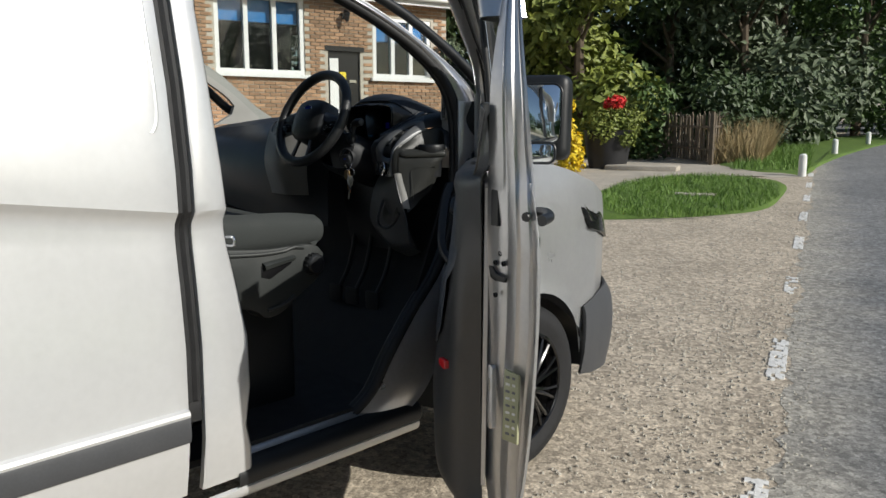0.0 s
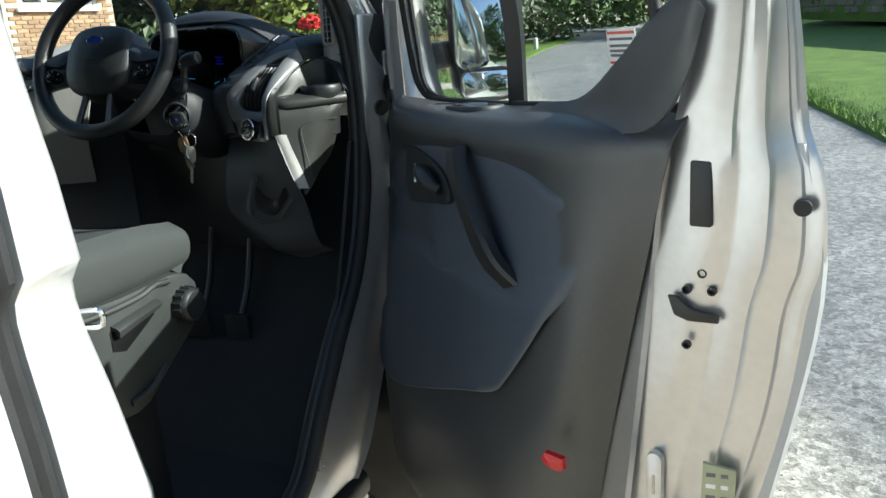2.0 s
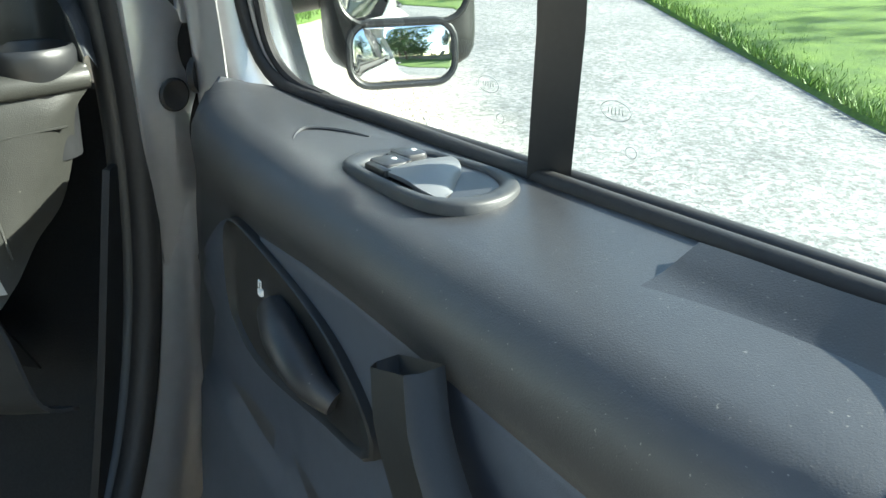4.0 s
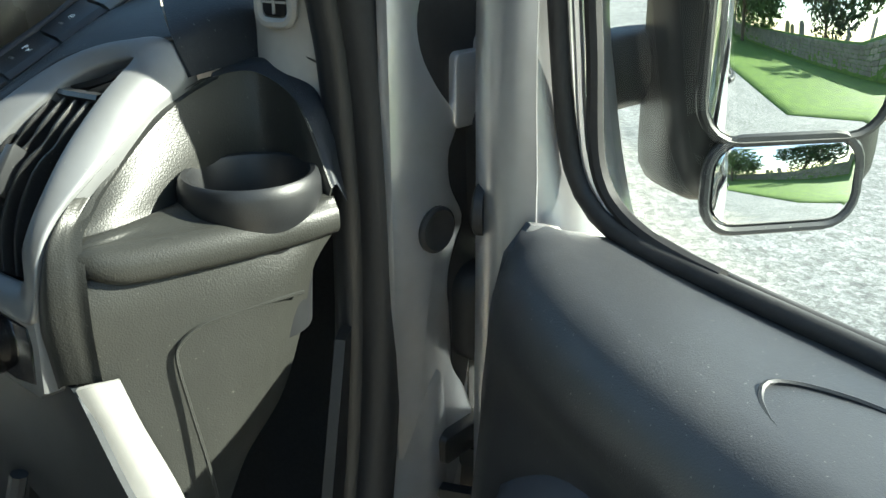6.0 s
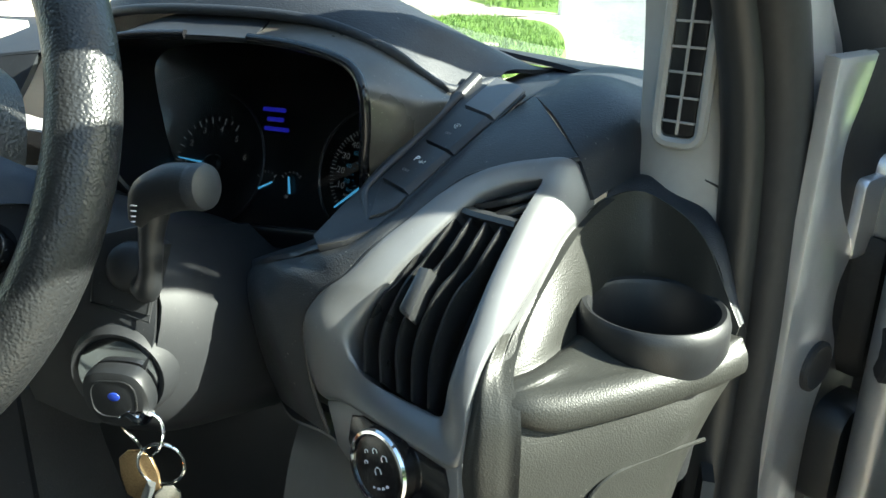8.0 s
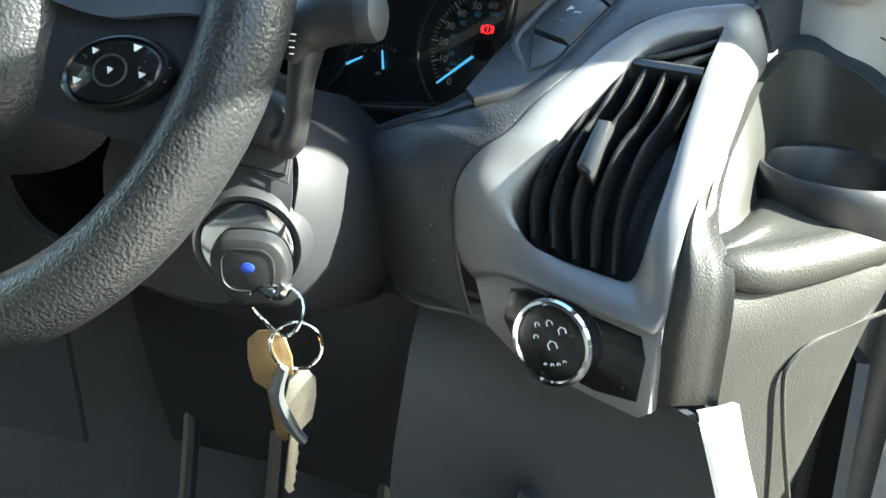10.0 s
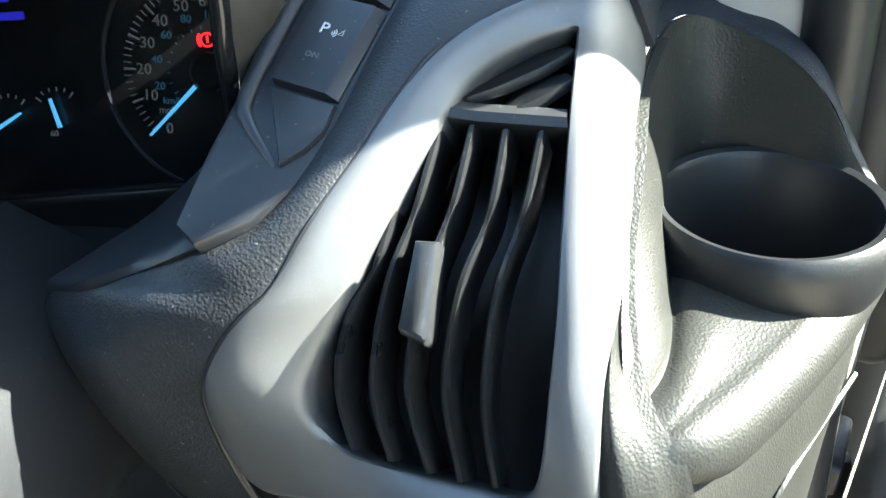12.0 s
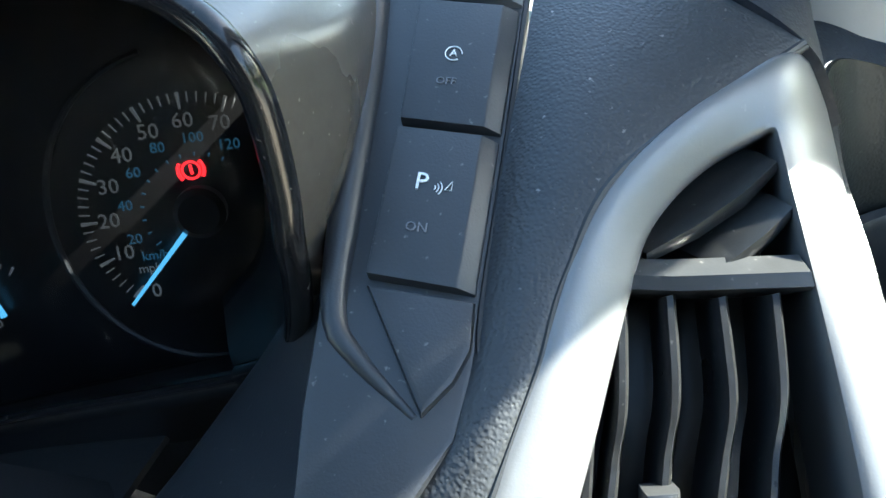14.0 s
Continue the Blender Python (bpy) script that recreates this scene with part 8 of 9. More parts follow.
part("pod_shoulder", loft([[a - VP.n * 0.002 for a in SHOULDER_L], [a.lerp(c, 0.33) + SHOULDER_N * k for a, c, k in zip(SHOULDER_L, SHOULDER_R, SHOULDER_K)], [a.lerp(c, 0.72) + SHOULDER_N * k * 0.62 for a, c, k in zip(SHOULDER_L, SHOULDER_R, SHOULDER_K)], SHOULDER_R, [c + Vector((0.0060, 0.0012, -0.0008)) for c in SHOULDER_R]], 6, 7, ease=4), POD, dash, "rounded grained shoulder between vent and pod", angle=80)
BACK_OUT = [(0.8125, 0.762, 1.3465), (0.8195, 0.797, 1.352), (0.8406, 0.7990, 1.3514), (0.860, 0.794, 1.343), (0.8746, 0.788, 1.3356), (0.886, 0.7755, 1.3253), (0.893, 0.764, 1.309), (0.899, 0.755, 1.295), (0.907, 0.744, 1.279)]
part("pod_back", loft([[Vector(p) for p in (RIDGE[4], (0.8215, 0.7705, 1.3470), RIDGE[5], RIDGE[6], RIDGE[7], RIDGE[8], (0.888, 0.7530, 1.3095), RIDGE[9], RIDGE[10])], [Vector(a).lerp(Vector(b), 0.5) + Vector((0, 0, 0.0020)) for a, b in zip((RIDGE[4], (0.8215, 0.7705, 1.3470), RIDGE[5], RIDGE[6], RIDGE[7], RIDGE[8], (0.888, 0.7530, 1.3095), RIDGE[9], RIDGE[10]), BACK_OUT)], BACK_OUT, [Vector(p) + Vector((0.004, 0.004, -0.012)) for p in BACK_OUT]], 6, 5, ease=5), SOFT, dash, "soft dark rim behind the cup holder", angle=70)
cm = Matrix.Translation((0.8530, 0.7230, 1.2730)) @ Matrix.Diagonal((0.955, 0.955, 0.78, 1))
part("cup_holder", lathe([(0.0, -0.119), (0.0355, -0.117), (0.0405, -0.030), (0.0490, -0.002), (0.0488, 0.016), (0.0472, 0.0235), (0.0450, 0.0260), (0.0420, 0.0248), (0.0402, 0.021), (0.0385, -0.02), (0.034, -0.115), (0.0, -0.117)], cm @ pose(0, 0, 0, 0, 0, 0), 56), BLACK, dash, "round black cup holder")
# side face below the pod, with its hatch line
SIDE0 = roll(-0.0005, -0.0190)
SIDE = [SIDE0, [(0.7985, 0.6110, 1.235), (0.83, 0.640, 1.232), (0.86, 0.668, 1.231), (0.885, 0.695, 1.230), (0.8955, 0.720, 1.230)], [(0.7995, 0.6080, 1.195), (0.833, 0.635, 1.19), (0.862, 0.662, 1.187), (0.878, 0.688, 1.187), (0.8845, 0.720, 1.187)], [(0.815, 0.607, 1.14), (0.838, 0.626, 1.137), (0.855, 0.646, 1.137), (0.866, 0.670, 1.137), (0.874, 0.700, 1.139)], [(0.836, 0.608, 1.095), (0.842, 0.615, 1.095), (0.849, 0.628, 1.100), (0.855, 0.645, 1.104), (0.861, 0.668, 1.110)], [(0.851, 0.606, 1.062), (0.853, 0.612, 1.066), (0.855, 0.620, 1.072), (0.857, 0.632, 1.080), (0.858, 0.645, 1.090)]]
part("dash_end", surface(SIDE, 36, 24, 0.002), POD, dash, "grey-brown dash end panel", angle=75)
SP2 = Plane((0.838, 0.6515, 1.22725), (0.7158, -0.657, 0.2363), (0.657, 0.7158, 0))
line = [(0.892, 0.706, 1.2175), (0.87, 0.681, 1.2165), (0.848, 0.656, 1.214), (0.838, 0.644, 1.206), (0.8365, 0.639, 1.196), (0.843, 0.636, 1.165), (0.852, 0.632, 1.13), (0.858, 0.628, 1.105)]
part("hatch_line", tube([Vector(p) + SP2.n * 0.0026 for p in line], 0.0014, 6, smooth=50), POD, dash)
# bezel edge carried down to the knee panel
part("grey_strip", surface([[(0.797, 0.597, 1.194), (0.806, 0.598, 1.165), (0.822, 0.598, 1.125), (0.842, 0.596, 1.078)], [(0.806, 0.601, 1.196), (0.816, 0.602, 1.165), (0.832, 0.603, 1.125), (0.850, 0.602, 1.078)], [(0.816, 0.612, 1.195), (0.826, 0.612, 1.165), (0.842, 0.614, 1.122), (0.858, 0.612, 1.076)]], 20, 8, 0.004), LIGHTGREY, dash, "pale grey trim strip")
part("knee_panel", surface([[(0.62, 0.70, 1.185), (0.70, 0.665, 1.19), (0.80, 0.60, 1.190)], [(0.62, 0.665, 1.13), (0.72, 0.63, 1.13), (0.825, 0.597, 1.12)], [(0.62, 0.645, 1.03), (0.72, 0.635, 1.03), (0.855, 0.60, 1.04)], [(0.66, 0.66, 0.96), (0.76, 0.62, 0.94), (0.875, 0.60, 0.96)], [(0.68, 0.72, 0.91), (0.78, 0.68, 0.90), (0.885, 0.64, 0.93)]], 36, 24, 0.004), KNEE, dash, "grey lower knee panel", angle=75)
# black sheet added to keep the footwell dark, in place of its shade
part("footwell_cover", surface([[(0.30, 0.78, 1.19), (0.48, 0.78, 1.19), (0.66, 0.74, 1.19)], [(0.30, 0.79, 1.04), (0.48, 0.79, 1.04), (0.68, 0.75, 1.04)], [(0.30, 0.82, 0.88), (0.48, 0.82, 0.88), (0.74, 0.78, 0.88)]], 14, 10, 0.003), BLACK, dash, "black sheet standing in for the shaded footwell")
part("pocket_lip", tube([(0.715, 0.620, 1.10), (0.70, 0.606, 1.03), (0.725, 0.598, 1.005), (0.78, 0.592, 1.012), (0.825, 0.590, 1.06)], 0.006, 8, smooth=24), KNEE, dash)
# no depth here: the pocket's shade is put into a near-black sheet
part("pocket", surface([[(0.715, 0.632, 1.10), (0.704, 0.628, 1.04), (0.73, 0.622, 1.015), (0.78, 0.614, 1.02), (0.815, 0.606, 1.07)], [(0.73, 0.630, 1.10), (0.735, 0.628, 1.06), (0.75, 0.622, 1.05), (0.775, 0.612, 1.05), (0.80, 0.605, 1.08)]], 20, 4, 0.001), DIAL, dash, "near-black sheet standing in for the shaded open pocket")
# driver's pillar trim with its demister vent
PTL = [(0.826, 0.806, 1.352), (0.822, 0.818, 1.42), (0.815, 0.815, 1.49), (0.795, 0.72, 1.60), (0.755, 0.40, 1.745)]
PTR = [(0.880, 0.790, 1.325), (0.880, 0.795, 1.40), (0.872, 0.792, 1.48), (0.845, 0.69, 1.60), (0.80, 0.40, 1.735)]
ptrim = part("pillar_trim", surface([PTL, [Vector(a).lerp(Vector(b), 0.5) + Vector((-0.004, -0.008, 0.002)) for a, b in zip(PTL, PTR)], PTR], 30, 8, 0.003), LIGHTGREY, dash, "pale grey pillar trim with a demister vent")
PV = Plane((0.8505, 0.7925, 1.4302), (-0.30, -0.95, 0.05), (0.95, -0.30, 0))
part("vent_rim", tube([PV(u, v, 0.0010) for u, v in rounded(0.030, 0.104, 0.009, 5)], 0.0040, 8, closed=True), LIGHTGREY, ptrim)
# the slots have no depth; their shade is the slab's near-black colour
part("vent_hole", slab(rounded(0.021, 0.094, 0.004, 4), PV, -0.008, 0.0028, 0.0005), DIAL, ptrim, "near-black slab standing in for the shaded vent slots")
for k in range(6):
    part("vent_bar", slab(rounded(0.022, 0.0016, 0.0004, 1, 0, -0.038 + 0.0155 * k), PV, 0.002, 0.0042, 0.0004), LIGHTGREY, ptrim)
part("vent_bar", slab(rounded(0.0018, 0.092, 0.0004, 1, 0, 0), PV, 0.002, 0.0044, 0.0004), LIGHTGREY, ptrim)
part("trim_line", tube([(0.846, 0.7965, 1.372), (0.857, 0.792, 1.362), (0.880, 0.788, 1.352)], 0.0008, 5, smooth=10), BLACK, ptrim)

COLUMN = mat("matt_column_plastic", (0.018, 0.019, 0.021), 0.50, 0, 0.08, 9, grain=0.3, grain_scale=1300, dust=0.12, spec=0.30)
# ---- steering column, stalk and lock ----
column = thing("steering_column", (0.45, 0.66, 1.28), "dark plastic steering column shroud", "steering column")
part("upper_shroud", surface([[(0.50, 0.60, 1.335), (0.535, 0.61, 1.325), (0.57, 0.615, 1.29)], [(0.47, 0.66, 1.335), (0.535, 0.665, 1.322), (0.578, 0.665, 1.285)], [(0.42, 0.75, 1.30), (0.53, 0.75, 1.29), (0.585, 0.75, 1.25)]], 14, 12, 0.004), COLUMN, column)
part("upper_shroud", surface([[(0.36, 0.60, 1.30), (0.40, 0.60, 1.34), (0.45, 0.595, 1.35), (0.50, 0.60, 1.335)], [(0.35, 0.66, 1.30), (0.39, 0.66, 1.34), (0.44, 0.66, 1.348), (0.48, 0.66, 1.334)], [(0.33, 0.75, 1.27), (0.36, 0.75, 1.30), (0.40, 0.75, 1.305), (0.43, 0.75, 1.30)]], 14, 10, 0.004), COLUMN, column)
part("lower_shroud", surface([[(0.540, 0.612, 1.322), (0.57, 0.614, 1.296), (0.575, 0.600, 1.262), (0.565, 0.590, 1.225), (0.54, 0.592, 1.205), (0.47, 0.60, 1.205), (0.38, 0.61, 1.225), (0.36, 0.61, 1.30)], [(0.545, 0.645, 1.322), (0.579, 0.645, 1.290), (0.590, 0.64, 1.25), (0.580, 0.635, 1.205), (0.545, 0.635, 1.175), (0.47, 0.635, 1.175), (0.37, 0.64, 1.205), (0.35, 0.65, 1.30)], [(0.54, 0.75, 1.292), (0.585, 0.75, 1.255), (0.594, 0.75, 1.22), (0.585, 0.75, 1.17), (0.55, 0.75, 1.13), (0.47, 0.75, 1.13), (0.36, 0.75, 1.17), (0.34, 0.75, 1.25)]], 40, 14, 0.004), COLUMN, column, "grey-lit lower column shroud", angle=70)
part("column_face", surface([[(0.50, 0.601, 1.335), (0.535, 0.611, 1.325), (0.568, 0.615, 1.292)], [(0.47, 0.585, 1.28), (0.53, 0.592, 1.27), (0.573, 0.601, 1.262)], [(0.47, 0.598, 1.206), (0.53, 0.592, 1.206), (0.562, 0.590, 1.226)]], 14, 10, 0.004), COLUMN, column)
SK = Plane((0.5555, 0.610, 1.312), (0.25, -0.90, 0.35), (0.95, 0.26, 0))
part("stalk_seat", slab([(-0.026, 0.016), (-0.022, -0.024), (0.012, -0.030), (0.020, 0.014), (0.004, 0.024)], SK, -0.010, 0.003, 0.002), COLUMN, column)
stalk = part("wiper_stalk", tube([(0.5600, 0.612, 1.315), (0.572, 0.602, 1.302), (0.580, 0.599, 1.316), (0.583, 0.600, 1.338), (0.586, 0.602, 1.354)], [0.010, 0.0085, 0.0065, 0.007, 0.0088], 14, smooth=22), BLACK, column, "curved black wiper stalk")
part("stalk_boss", lathe([(0.0165, -0.006), (0.0165, 0.000), (0.0150, 0.006), (0.0115, 0.0105), (0.006, 0.013), (0, 0.0135)], SK.m @ Matrix.Translation((0.002, -0.001, 0.001)), 28), COLUMN, stalk)
part("plate_line", tube([SK(u, v, 0.0026) for u, v in ((-0.022, 0.020), (-0.024, -0.024), (0.014, -0.034), (0.018, 0.004))], 0.0006, 5), BLACK, column)
part("stalk_head", tube([(0.579, 0.599, 1.347), (0.586, 0.601, 1.361), (0.599, 0.604, 1.368), (0.614, 0.605, 1.370)], [0.008, 0.0128, 0.0138, 0.0132], 18, smooth=18), BLACK, stalk)
part("stalk_cap", lathe([(0.0132, 0.0), (0.0135, 0.004), (0.0124, 0.0078), (0.009, 0.0095), (0, 0.010)], Matrix.Translation((0.614, 0.605, 1.370)) @ pose(0, 0, 0, 0, 84, 0), 28), KNEE, stalk, "grey end cap")
for k in range(4):
    part("mark", slab(rounded(0.0035 - 0.0005 * k, 0.0006, 0.0002, 1, 0, 0.004 - 0.003 * k), Plane((0.5860, 0.5855, 1.357), (0.15, -1, 0.2)), -0.001, 0.0004, 0.0001), WHITEPRINT, stalk)
KP = Plane((0.552, 0.590, 1.245), (0.30, -0.95, -0.02), (0.95, 0.30, 0))
part("lock_collar", lathe([(0.035, -0.014), (0.032, -0.004), (0.0295, 0.001), (0.027, 0.000), (0.025, -0.003)], KP.m, 40), COLUMN, column)
part("lock_face", lathe([(0.026, -0.006), (0.025, 0.0005), (0.020, 0.0015), (0, 0.0018)], KP.m, 36), CHROME, column, "bright ignition lock face")

# ---- bunch of keys ----
keys = thing("bunch_of_keys", KP(0, 0, 0.01), "bunch of worn keys hanging from the ignition", "keys")
head = slab([(p.x * 0.96 + 0.003, p.y * 0.96 - 0.007) for p in spline([(-0.021, 0.008, 0), (-0.020, -0.008, 0), (-0.010, -0.021, 0), (0.009, -0.0225, 0), (0.021, -0.012, 0), (0.022, 0.004, 0), (0.013, 0.017, 0), (-0.012, 0.018, 0)], 40, closed=True)], KP, 0.003, 0.0145, 0.004)
fob = part("ignition_key", head, BLACK, keys, "black key fob in the lock")
part("badge", slab([(0.0038 * math.cos(radians(a)) + 0.003, 0.0030 * math.sin(radians(a)) - 0.006) for a in range(0, 360, 24)], KP, 0.0140, 0.0150, 0.0003), BLUEBADGE, fob, "small blue oval badge")
part("fob_line", tube([KP(u, v, 0.0146) for u, v in rounded(0.028, 0.025, 0.009, 4, 0.003, -0.0075)], 0.0006, 5, closed=True), BLACK, fob)
part("fob_eye", tube([KP(0.010, -0.018, 0.012), KP(0.018, -0.022, 0.013), KP(0.023, -0.016, 0.013)], 0.004, 8, smooth=8), CHROME, fob)
RA = KP(0.017, -0.031, 0.014)
part("split_ring", tube([RA + Vector((0.016 * math.cos(t), 0.004 * math.sin(2 * t), 0.015 * math.sin(t))) for t in (radians(q) for q in range(0, 360, 15))], 0.0011, 8, closed=True), CHROME, keys)
RB2 = RA + Vector((0.010, 0.002, -0.022))
part("split_ring", tube([RB2 + Vector((0.013 * math.cos(t), 0.006 * math.cos(t), 0.015 * math.sin(t))) for t in (radians(q) for q in range(0, 360, 15))], 0.0011, 8, closed=True), CHROME, keys)


def key_piece(top, tilt, turn, bow, blade_l, m, label, teeth=5):
    P = Plane(top, (math.sin(radians(turn)), -math.cos(radians(turn)), 0), (math.cos(radians(turn)), math.sin(radians(turn)), 0))
    ca, sa = math.cos(radians(tilt)), math.sin(radians(tilt))
    loc = lambda u, v, h: P((u * ca - v * sa) * 1.22, (u * sa + v * ca) * 1.22, h)
    out = [(-0.004, 0.0), (-0.010, -0.004), (-0.012, -0.014), (-0.011, -0.026), (-0.0045, -0.031), (-0.0042, -0.031 - blade_l), (0.0, -0.035 - blade_l)]
    for k in range(teeth):
        v = -0.033 - blade_l + blade_l * 0.8 * k / teeth
        out += [(0.0042, v), (0.0024 + 0.001 * (k % 2), v + blade_l * 0.4 / teeth)]
    out += [(0.0045, -0.031), (0.011, -0.026), (0.012, -0.014), (0.010, -0.004), (0.004, 0.0)]
    return part("key", slab([(u * bow, v) for u, v in out], loc, -0.0011, 0.0011, 0.0004), m, keys, label)


key_piece(RA + Vector((-0.006, -0.003, -0.013)), 6, 15, 0.86, 0.026, BRASS, "worn brass house key")
KEYSTEEL = mat("dull_key_steel", (0.23, 0.225, 0.20), 0.42, 0.8, 0.2, 60, grain=0.2, grain_scale=900)
key_piece(RB2 + Vector((0.005, -0.002, -0.014)), -8, 40, 0.62, 0.034, KEYSTEEL, "worn steel key")
part("key_tag", tube([RB2 + Vector((-0.006, -0.004, -0.012)), RB2 + Vector((-0.010, -0.006, -0.030)), RB2 + Vector((-0.002, -0.006, -0.050)), RB2 + Vector((0.004, -0.004, -0.060))], [0.005, 0.009, 0.008, 0.006], 10, smooth=14, flat=0.5), GREYTAG, keys, "grey plastic tag")
part("key_tag", tube([RB2 + Vector((-0.012, 0.001, -0.016)), RB2 + Vector((-0.012, 0.002, -0.050)), RB2 + Vector((-0.004, 0.002, -0.074))], [0.003, 0.005, 0.0015], 8, smooth=12, flat=0.5), ORANGE, keys, "orange plastic tag")

# ---- steering wheel ----
SWC = Vector((0.414, 0.548, 1.385))
WP = Plane(SWC, (0.0, -math.cos(0.43), math.sin(0.43)))
swheel = thing("steering_wheel", SWC, "black leather-grained steering wheel with a blue badge", "steering wheel")
WHEELSKIN = mat("grained_wheel_skin", (0.020, 0.021, 0.022), 0.36, 0, 0.08, 9, grain=0.9, grain_scale=650, voronoi=True)
WHEELSIDE = mat("satin_grey_wheel_grip", (0.045, 0.045, 0.047), 0.36, 0.2, 0.08, 9, grain=0.2, grain_scale=900)
ring = [WP(0.176 * math.cos(radians(a)), 0.176 * math.sin(radians(a)) * 0.985) for a in range(0, 360, 5)]
part("rim", tube(ring, 0.0180, 20, closed=True), WHEELSKIN, swheel, "grained black rim")
bm = bmesh.new()
hubo = spline([(0.068, 0.022, 0), (0.05, 0.048, 0), (0.0, 0.056, 0), (-0.05, 0.048, 0), (-0.068, 0.022, 0), (-0.071, -0.018, 0), (-0.064, -0.046, 0), (-0.042, -0.062, 0), (0.0, -0.068, 0), (0.042, -0.062, 0), (0.064, -0.046, 0), (0.071, -0.018, 0)], 48, closed=True)
hubo = [Vector((p.x * 1.22, p.y * 1.28 - 0.004, 0)) for p in hubo]
vs = grid(bm, [[WP(p.x * f, p.y * f, h) for p in hubo] for f, h in ((1.04, -0.045), (1.03, 0.004), (0.98, 0.016), (0.85, 0.025), (0.45, 0.032), (0.05, 0.034))], close_u=True)
fan(bm, vs[-1])
fan(bm, vs[0])
part("hub", bm, WHEELSKIN, swheel, "grained airbag cover", angle=60)
bm = lathe([(1, -0.004), (1, 0.003), (0.93, 0.0045), (0, 0.005)], WP.m @ Matrix.Translation((0, 0.026, 0.028)) @ Matrix.Diagonal((0.021, 0.0085, 1, 1)), 36)
part("badge", bm, BLUEBADGE, swheel, "blue oval badge")
part("badge_rim", tube([WP(0.0215 * math.cos(radians(a)), 0.026 + 0.009 * math.sin(radians(a)), 0.032) for a in range(0, 360, 15)], 0.0012, 6, closed=True), CHROME, swheel)
PADTURN = radians(14)
for s in (1, -1):
    part("spoke", surface([[WP(s * 0.050, 0.012, 0.002), WP(s * 0.100, 0.004, 0.004), WP(s * 0.174, -0.008, -0.002)], [WP(s * 0.050, -0.034, 0.008), WP(s * 0.110, -0.036, 0.008), WP(s * 0.170, -0.040, 0.000)], [WP(s * 0.050, -0.062, 0.004), WP(s * 0.110, -0.068, 0.002), WP(s * 0.158, -0.074, -0.004)]], 18, 12, 0.012), SMOOTH, swheel, "dark spoke with control buttons")
    part("spoke_cap", surface([[WP(s * 0.058, 0.026, 0.010), WP(s * 0.098, 0.015, 0.012), WP(s * 0.150, 0.003, 0.006), WP(s * 0.174, 0.000, -0.002)], [WP(s * 0.068, 0.008, 0.016), WP(s * 0.106, 0.000, 0.016), WP(s * 0.150, -0.005, 0.009), WP(s * 0.174, -0.008, 0.000)], [WP(s * 0.078, -0.014, 0.014), WP(s * 0.116, -0.021, 0.013), WP(s * 0.152, -0.015, 0.008), WP(s * 0.174, -0.016, 0.000)]], 20, 14, 0.006), INSERT, swheel, "satin blue-grey spoke cap", angle=60)
    pm = WP.m @ Matrix.Translation((s * 0.124, -0.043, 0.008)) @ Matrix.Rotation(PADTURN * s, 4, "Z") @ Matrix.Diagonal((0.027, 0.0155, 1, 1))
    bpad = part("button_pad", lathe([(1.0, -0.004), (1.0, 0.002), (0.96, 0.0036), (0.90, 0.0040), (0.86, 0.0030), (0.80, 0.0042), (0, 0.0052)], pm, 40), GLOSS, swheel, "glossy oval control button pad")
    for a, b, w, h in ((-0.62, -0.1, 0.09, 0.12), (0.0, 0.02, 0.07, 0.13), (0.50, 0.50, 0.09, 0.12), (0.55, -0.25, 0.07, 0.10), (-0.25, 0.62, 0.07, 0.10)):
        part("mark", lathe([(1, -0.001), (1, 0.0003), (0, 0.0003)], pm @ Matrix.Translation((a, b, 0.0050)) @ Matrix.Diagonal((w, h, 1, 1)), 3), WHITEPRINT, bpad)
    part("button_line", tube([pm @ Vector((0.30 * math.cos(radians(a)), 0.42 * math.sin(radians(a)), 0.0050)) for a in range(0, 360, 20)], 0.0005, 5, closed=True), BLACK, bpad)
for s in (0.035, -0.035):
    part("lower_spoke", tube([WP(s * 0.7, -0.045, 0.000), WP(s, -0.10, -0.002), WP(s * 1.25, -0.166, 0.0)], [0.014, 0.010, 0.011], 10, smooth=12, flat=0.7), WHEELSIDE, swheel, "satin grey lower spoke")
part("cover_line", tube([WP(-0.035, -0.012, 0.0315), WP(0.0, -0.020, 0.0325), WP(0.035, -0.012, 0.0315)], 0.0010, 5, smooth=12), CHROME, swheel)

# ---- driver's seat ----
seat = thing("driver_seat", (0.45, 0.0, 0.45), "grey cloth driver seat with plastic side cover", "seat")
part("cushion", surface([[(0.20, 0.30, 0.96), (0.45, 0.32, 0.96), (0.735, 0.30, 0.97)], [(0.19, 0.335, 1.03), (0.45, 0.352, 1.03), (0.735, 0.335, 1.035)], [(0.20, 0.27, 1.068), (0.45, 0.28, 1.052), (0.722, 0.27, 1.072)], [(0.20, 0.0, 1.08), (0.45, 0.0, 1.045), (0.725, 0.0, 1.095)], [(0.20, -0.30, 1.08), (0.45, -0.30, 1.04), (0.725, -0.30, 1.10)]], 20, 24, 0.06), FABRIC, seat, "grey cloth cushion", angle=80)
part("cushion_side", surface([[(0.715, 0.315, 1.07), (0.725, 0.15, 1.09), (0.725, -0.30, 1.10)], [(0.745, 0.325, 1.045), (0.752, 0.15, 1.06), (0.752, -0.30, 1.07)], [(0.742, 0.325, 1.00), (0.748, 0.15, 1.00), (0.748, -0.30, 1.01)], [(0.715, 0.31, 0.97), (0.715, 0.15, 0.965), (0.715, -0.30, 0.97)]], 18, 12, 0.006), FABRIC, seat, "padded cushion side", angle=80)
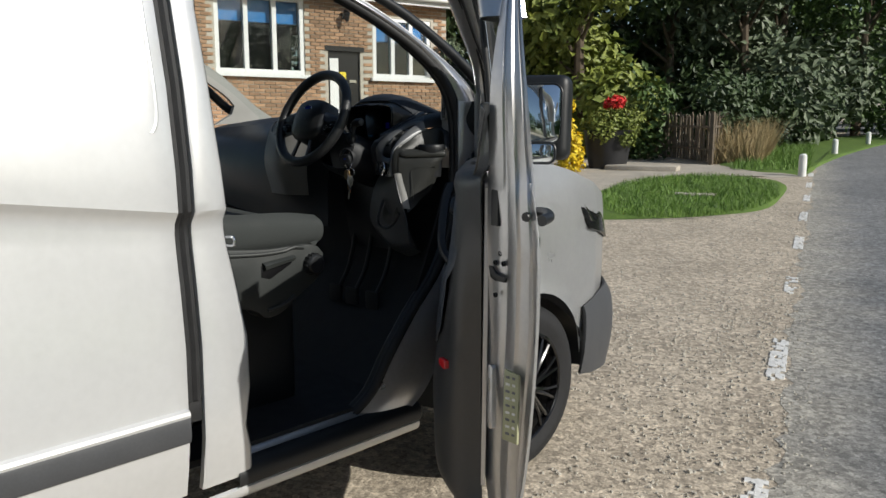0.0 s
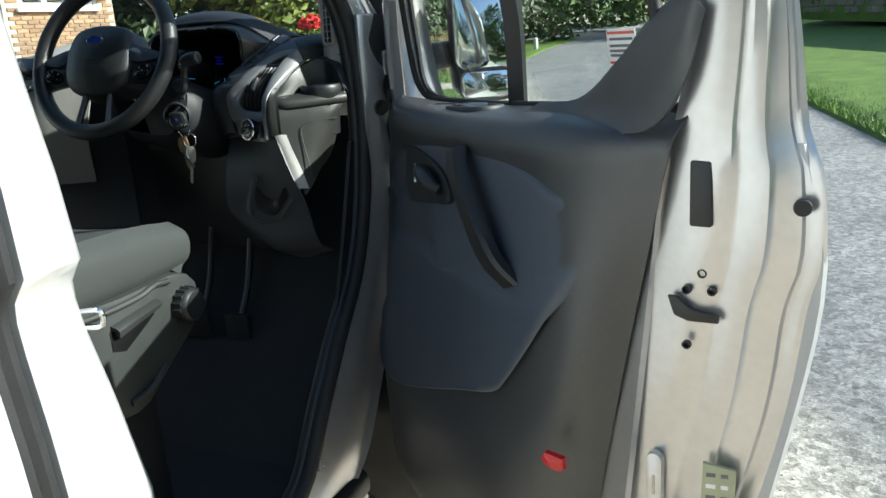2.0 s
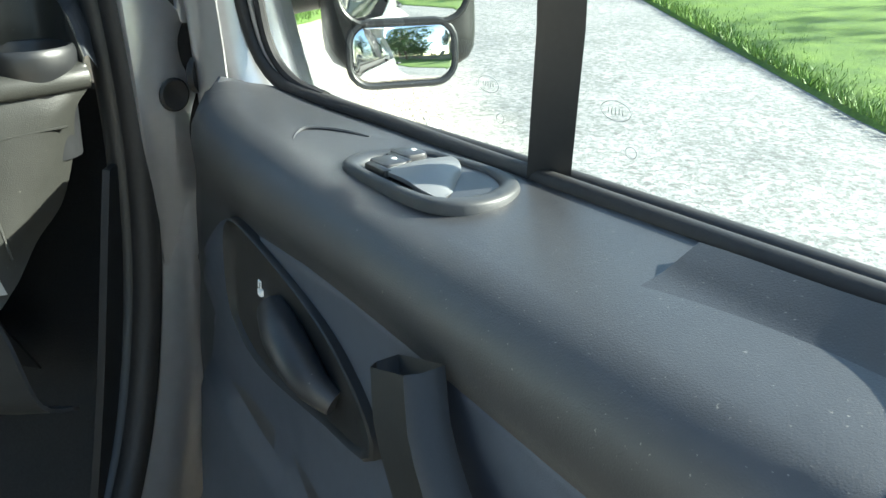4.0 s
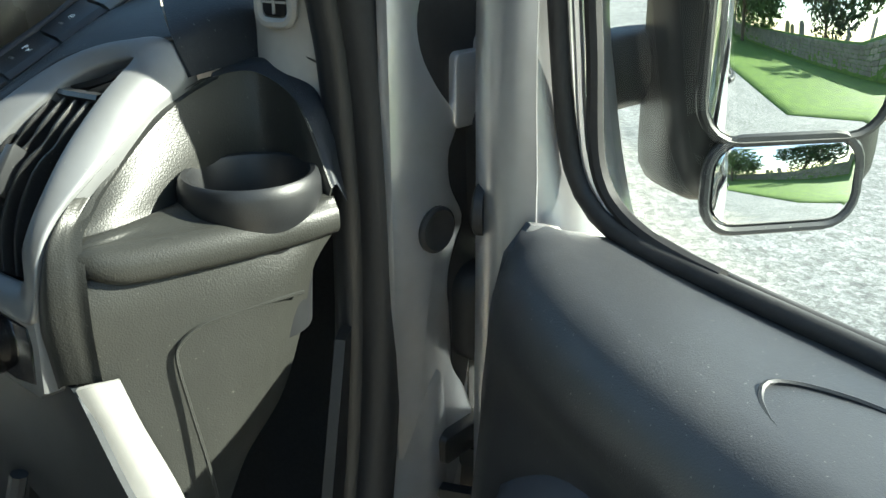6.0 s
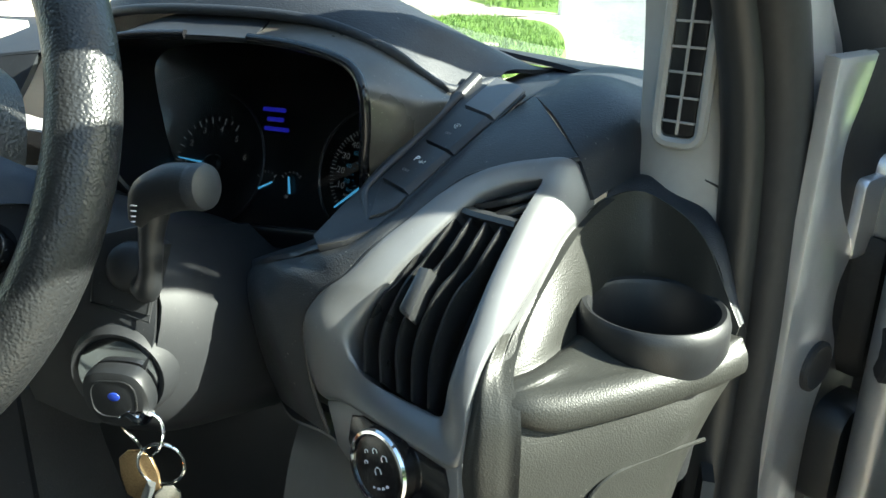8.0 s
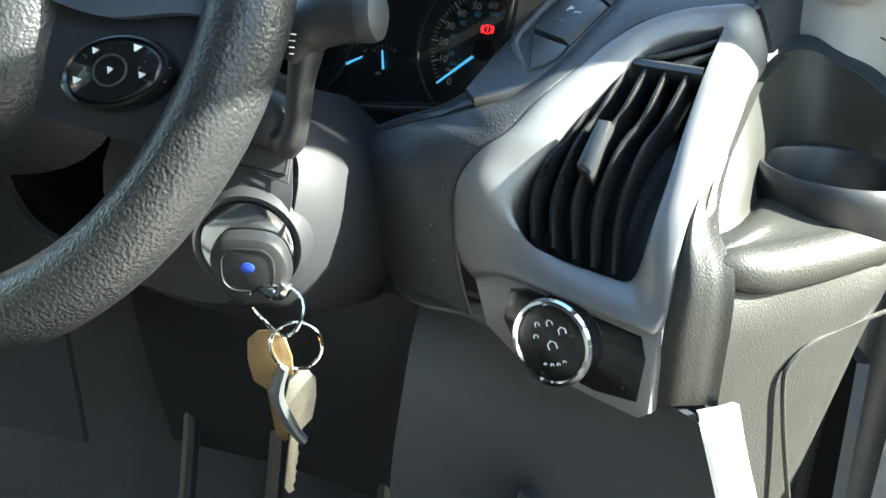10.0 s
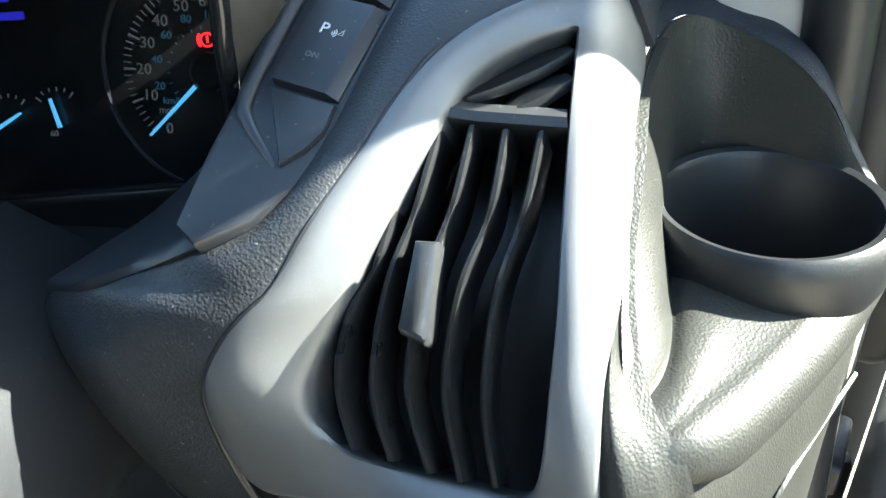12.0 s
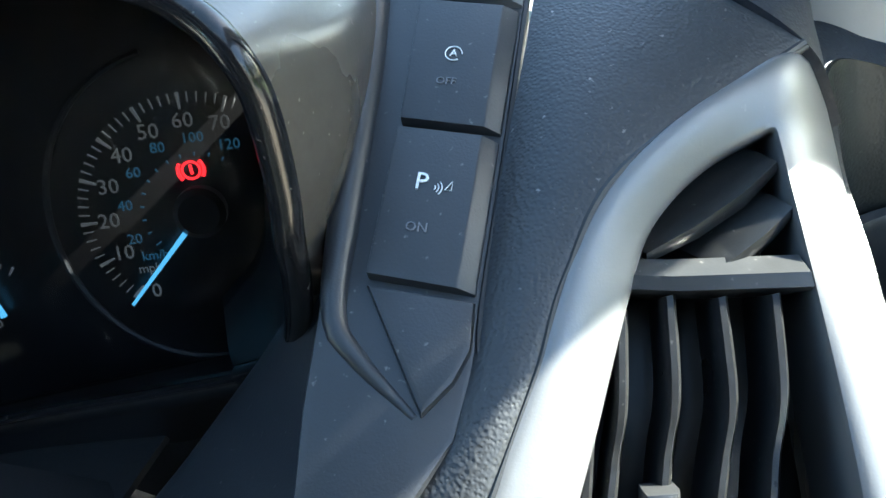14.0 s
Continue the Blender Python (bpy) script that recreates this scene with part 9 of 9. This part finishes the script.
part("backrest", surface([[(0.20, -0.30, 1.02), (0.45, -0.33, 1.02), (0.72, -0.30, 1.02)], [(0.20, -0.36, 1.35), (0.45, -0.40, 1.35), (0.72, -0.36, 1.35)], [(0.24, -0.46, 1.68), (0.45, -0.49, 1.70), (0.68, -0.46, 1.68)]], 16, 16, 0.09), FABRIC, seat, "grey cloth backrest")
part("base", box(0.22, -0.35, 0.44, 0.68, 0.26, 0.95, 0.04, seg=3), BLACK, seat, "black seat base")
XS = 0.735
cov = spline([(-0.32, 1.02, 0), (-0.1, 1.005, 0), (0.10, 0.985, 0), (0.25, 0.985, 0), (0.31, 0.965, 0), (0.325, 0.92, 0), (0.30, 0.87, 0), (0.22, 0.82, 0), (0.15, 0.775, 0), (0.09, 0.77, 0), (0.05, 0.80, 0), (-0.05, 0.82, 0), (-0.32, 0.83, 0)], 54, closed=True)
SPL = Plane((XS, 0.0, 0.0), (1, 0, 0), (0, 1, 0))
cover = part("side_cover", slab([(p.x, p.y) for p in cov], SPL, -0.07, 0.018, 0.008), SEATPL, seat, "grey plastic side cover")
part("height_lever", surface([[(XS + 0.016, 0.085, 0.945), (XS + 0.018, 0.20, 0.955)], [(XS + 0.035, 0.085, 0.938), (XS + 0.035, 0.20, 0.950)], [(XS + 0.030, 0.09, 0.922), (XS + 0.030, 0.195, 0.940)]], 10, 6, 0.008), SEATPL, cover, "adjuster lever")
# shade of the recess under the lever, drawn as a flat near-black slab
part("lever_recess", slab([(0.08, 0.935), (0.08, 0.90), (0.11, 0.89), (0.19, 0.928), (0.20, 0.945)], SPL, 0.012, 0.0195, 0.001), DIAL, cover)
part("ridge", tube([(XS + 0.018, -0.1, 0.985), (XS + 0.020, 0.06, 0.972), (XS + 0.020, 0.16, 0.972), (XS + 0.020, 0.20, 0.980), (XS + 0.019, 0.24, 0.975)], 0.006, 8, smooth=20), SEATPL, cover)
part("adjuster_knob", lathe([(0.034, 0.0), (0.034, 0.020), (0.031, 0.030), (0.026, 0.034), (0, 0.034)], Matrix.Translation((XS + 0.012, 0.273, 0.918)) @ pose(0, 0, 0, 0, 90, 0), 24), BLACK, cover, "round black adjuster knob")
bm = bmesh.new()
for k in range(16):
    a = 2 * math.pi * k / 16
    tube([(XS + 0.014, 0.273 + 0.034 * math.cos(a), 0.918 + 0.034 * math.sin(a)), (XS + 0.038, 0.273 + 0.033 * math.cos(a), 0.918 + 0.033 * math.sin(a))], 0.0035, 6, bm=bm)
part("knob_ribs", bm, BLACK, cover)
part("lower_ridge", tube([(XS + 0.018, 0.10, 0.795), (XS + 0.024, 0.15, 0.802), (XS + 0.018, 0.20, 0.825)], 0.006, 8, smooth=10), SEATPL, cover)
pedals = thing("pedals", (0.45, 0.80, 0.60), "black foot pedals under the dashboard", "pedals")
for x in (0.33, 0.43, 0.55):
    part("pedal", box(x - 0.035, 0.70, 0.66, x + 0.035, 0.715, 0.73, 0.006, m=None), RUBBER, pedals)
    part("arm", tube([(x, 0.715, 0.70), (x, 0.78, 0.80), (x, 0.83, 0.98)], 0.009, 8, smooth=10), BLACK, pedals)
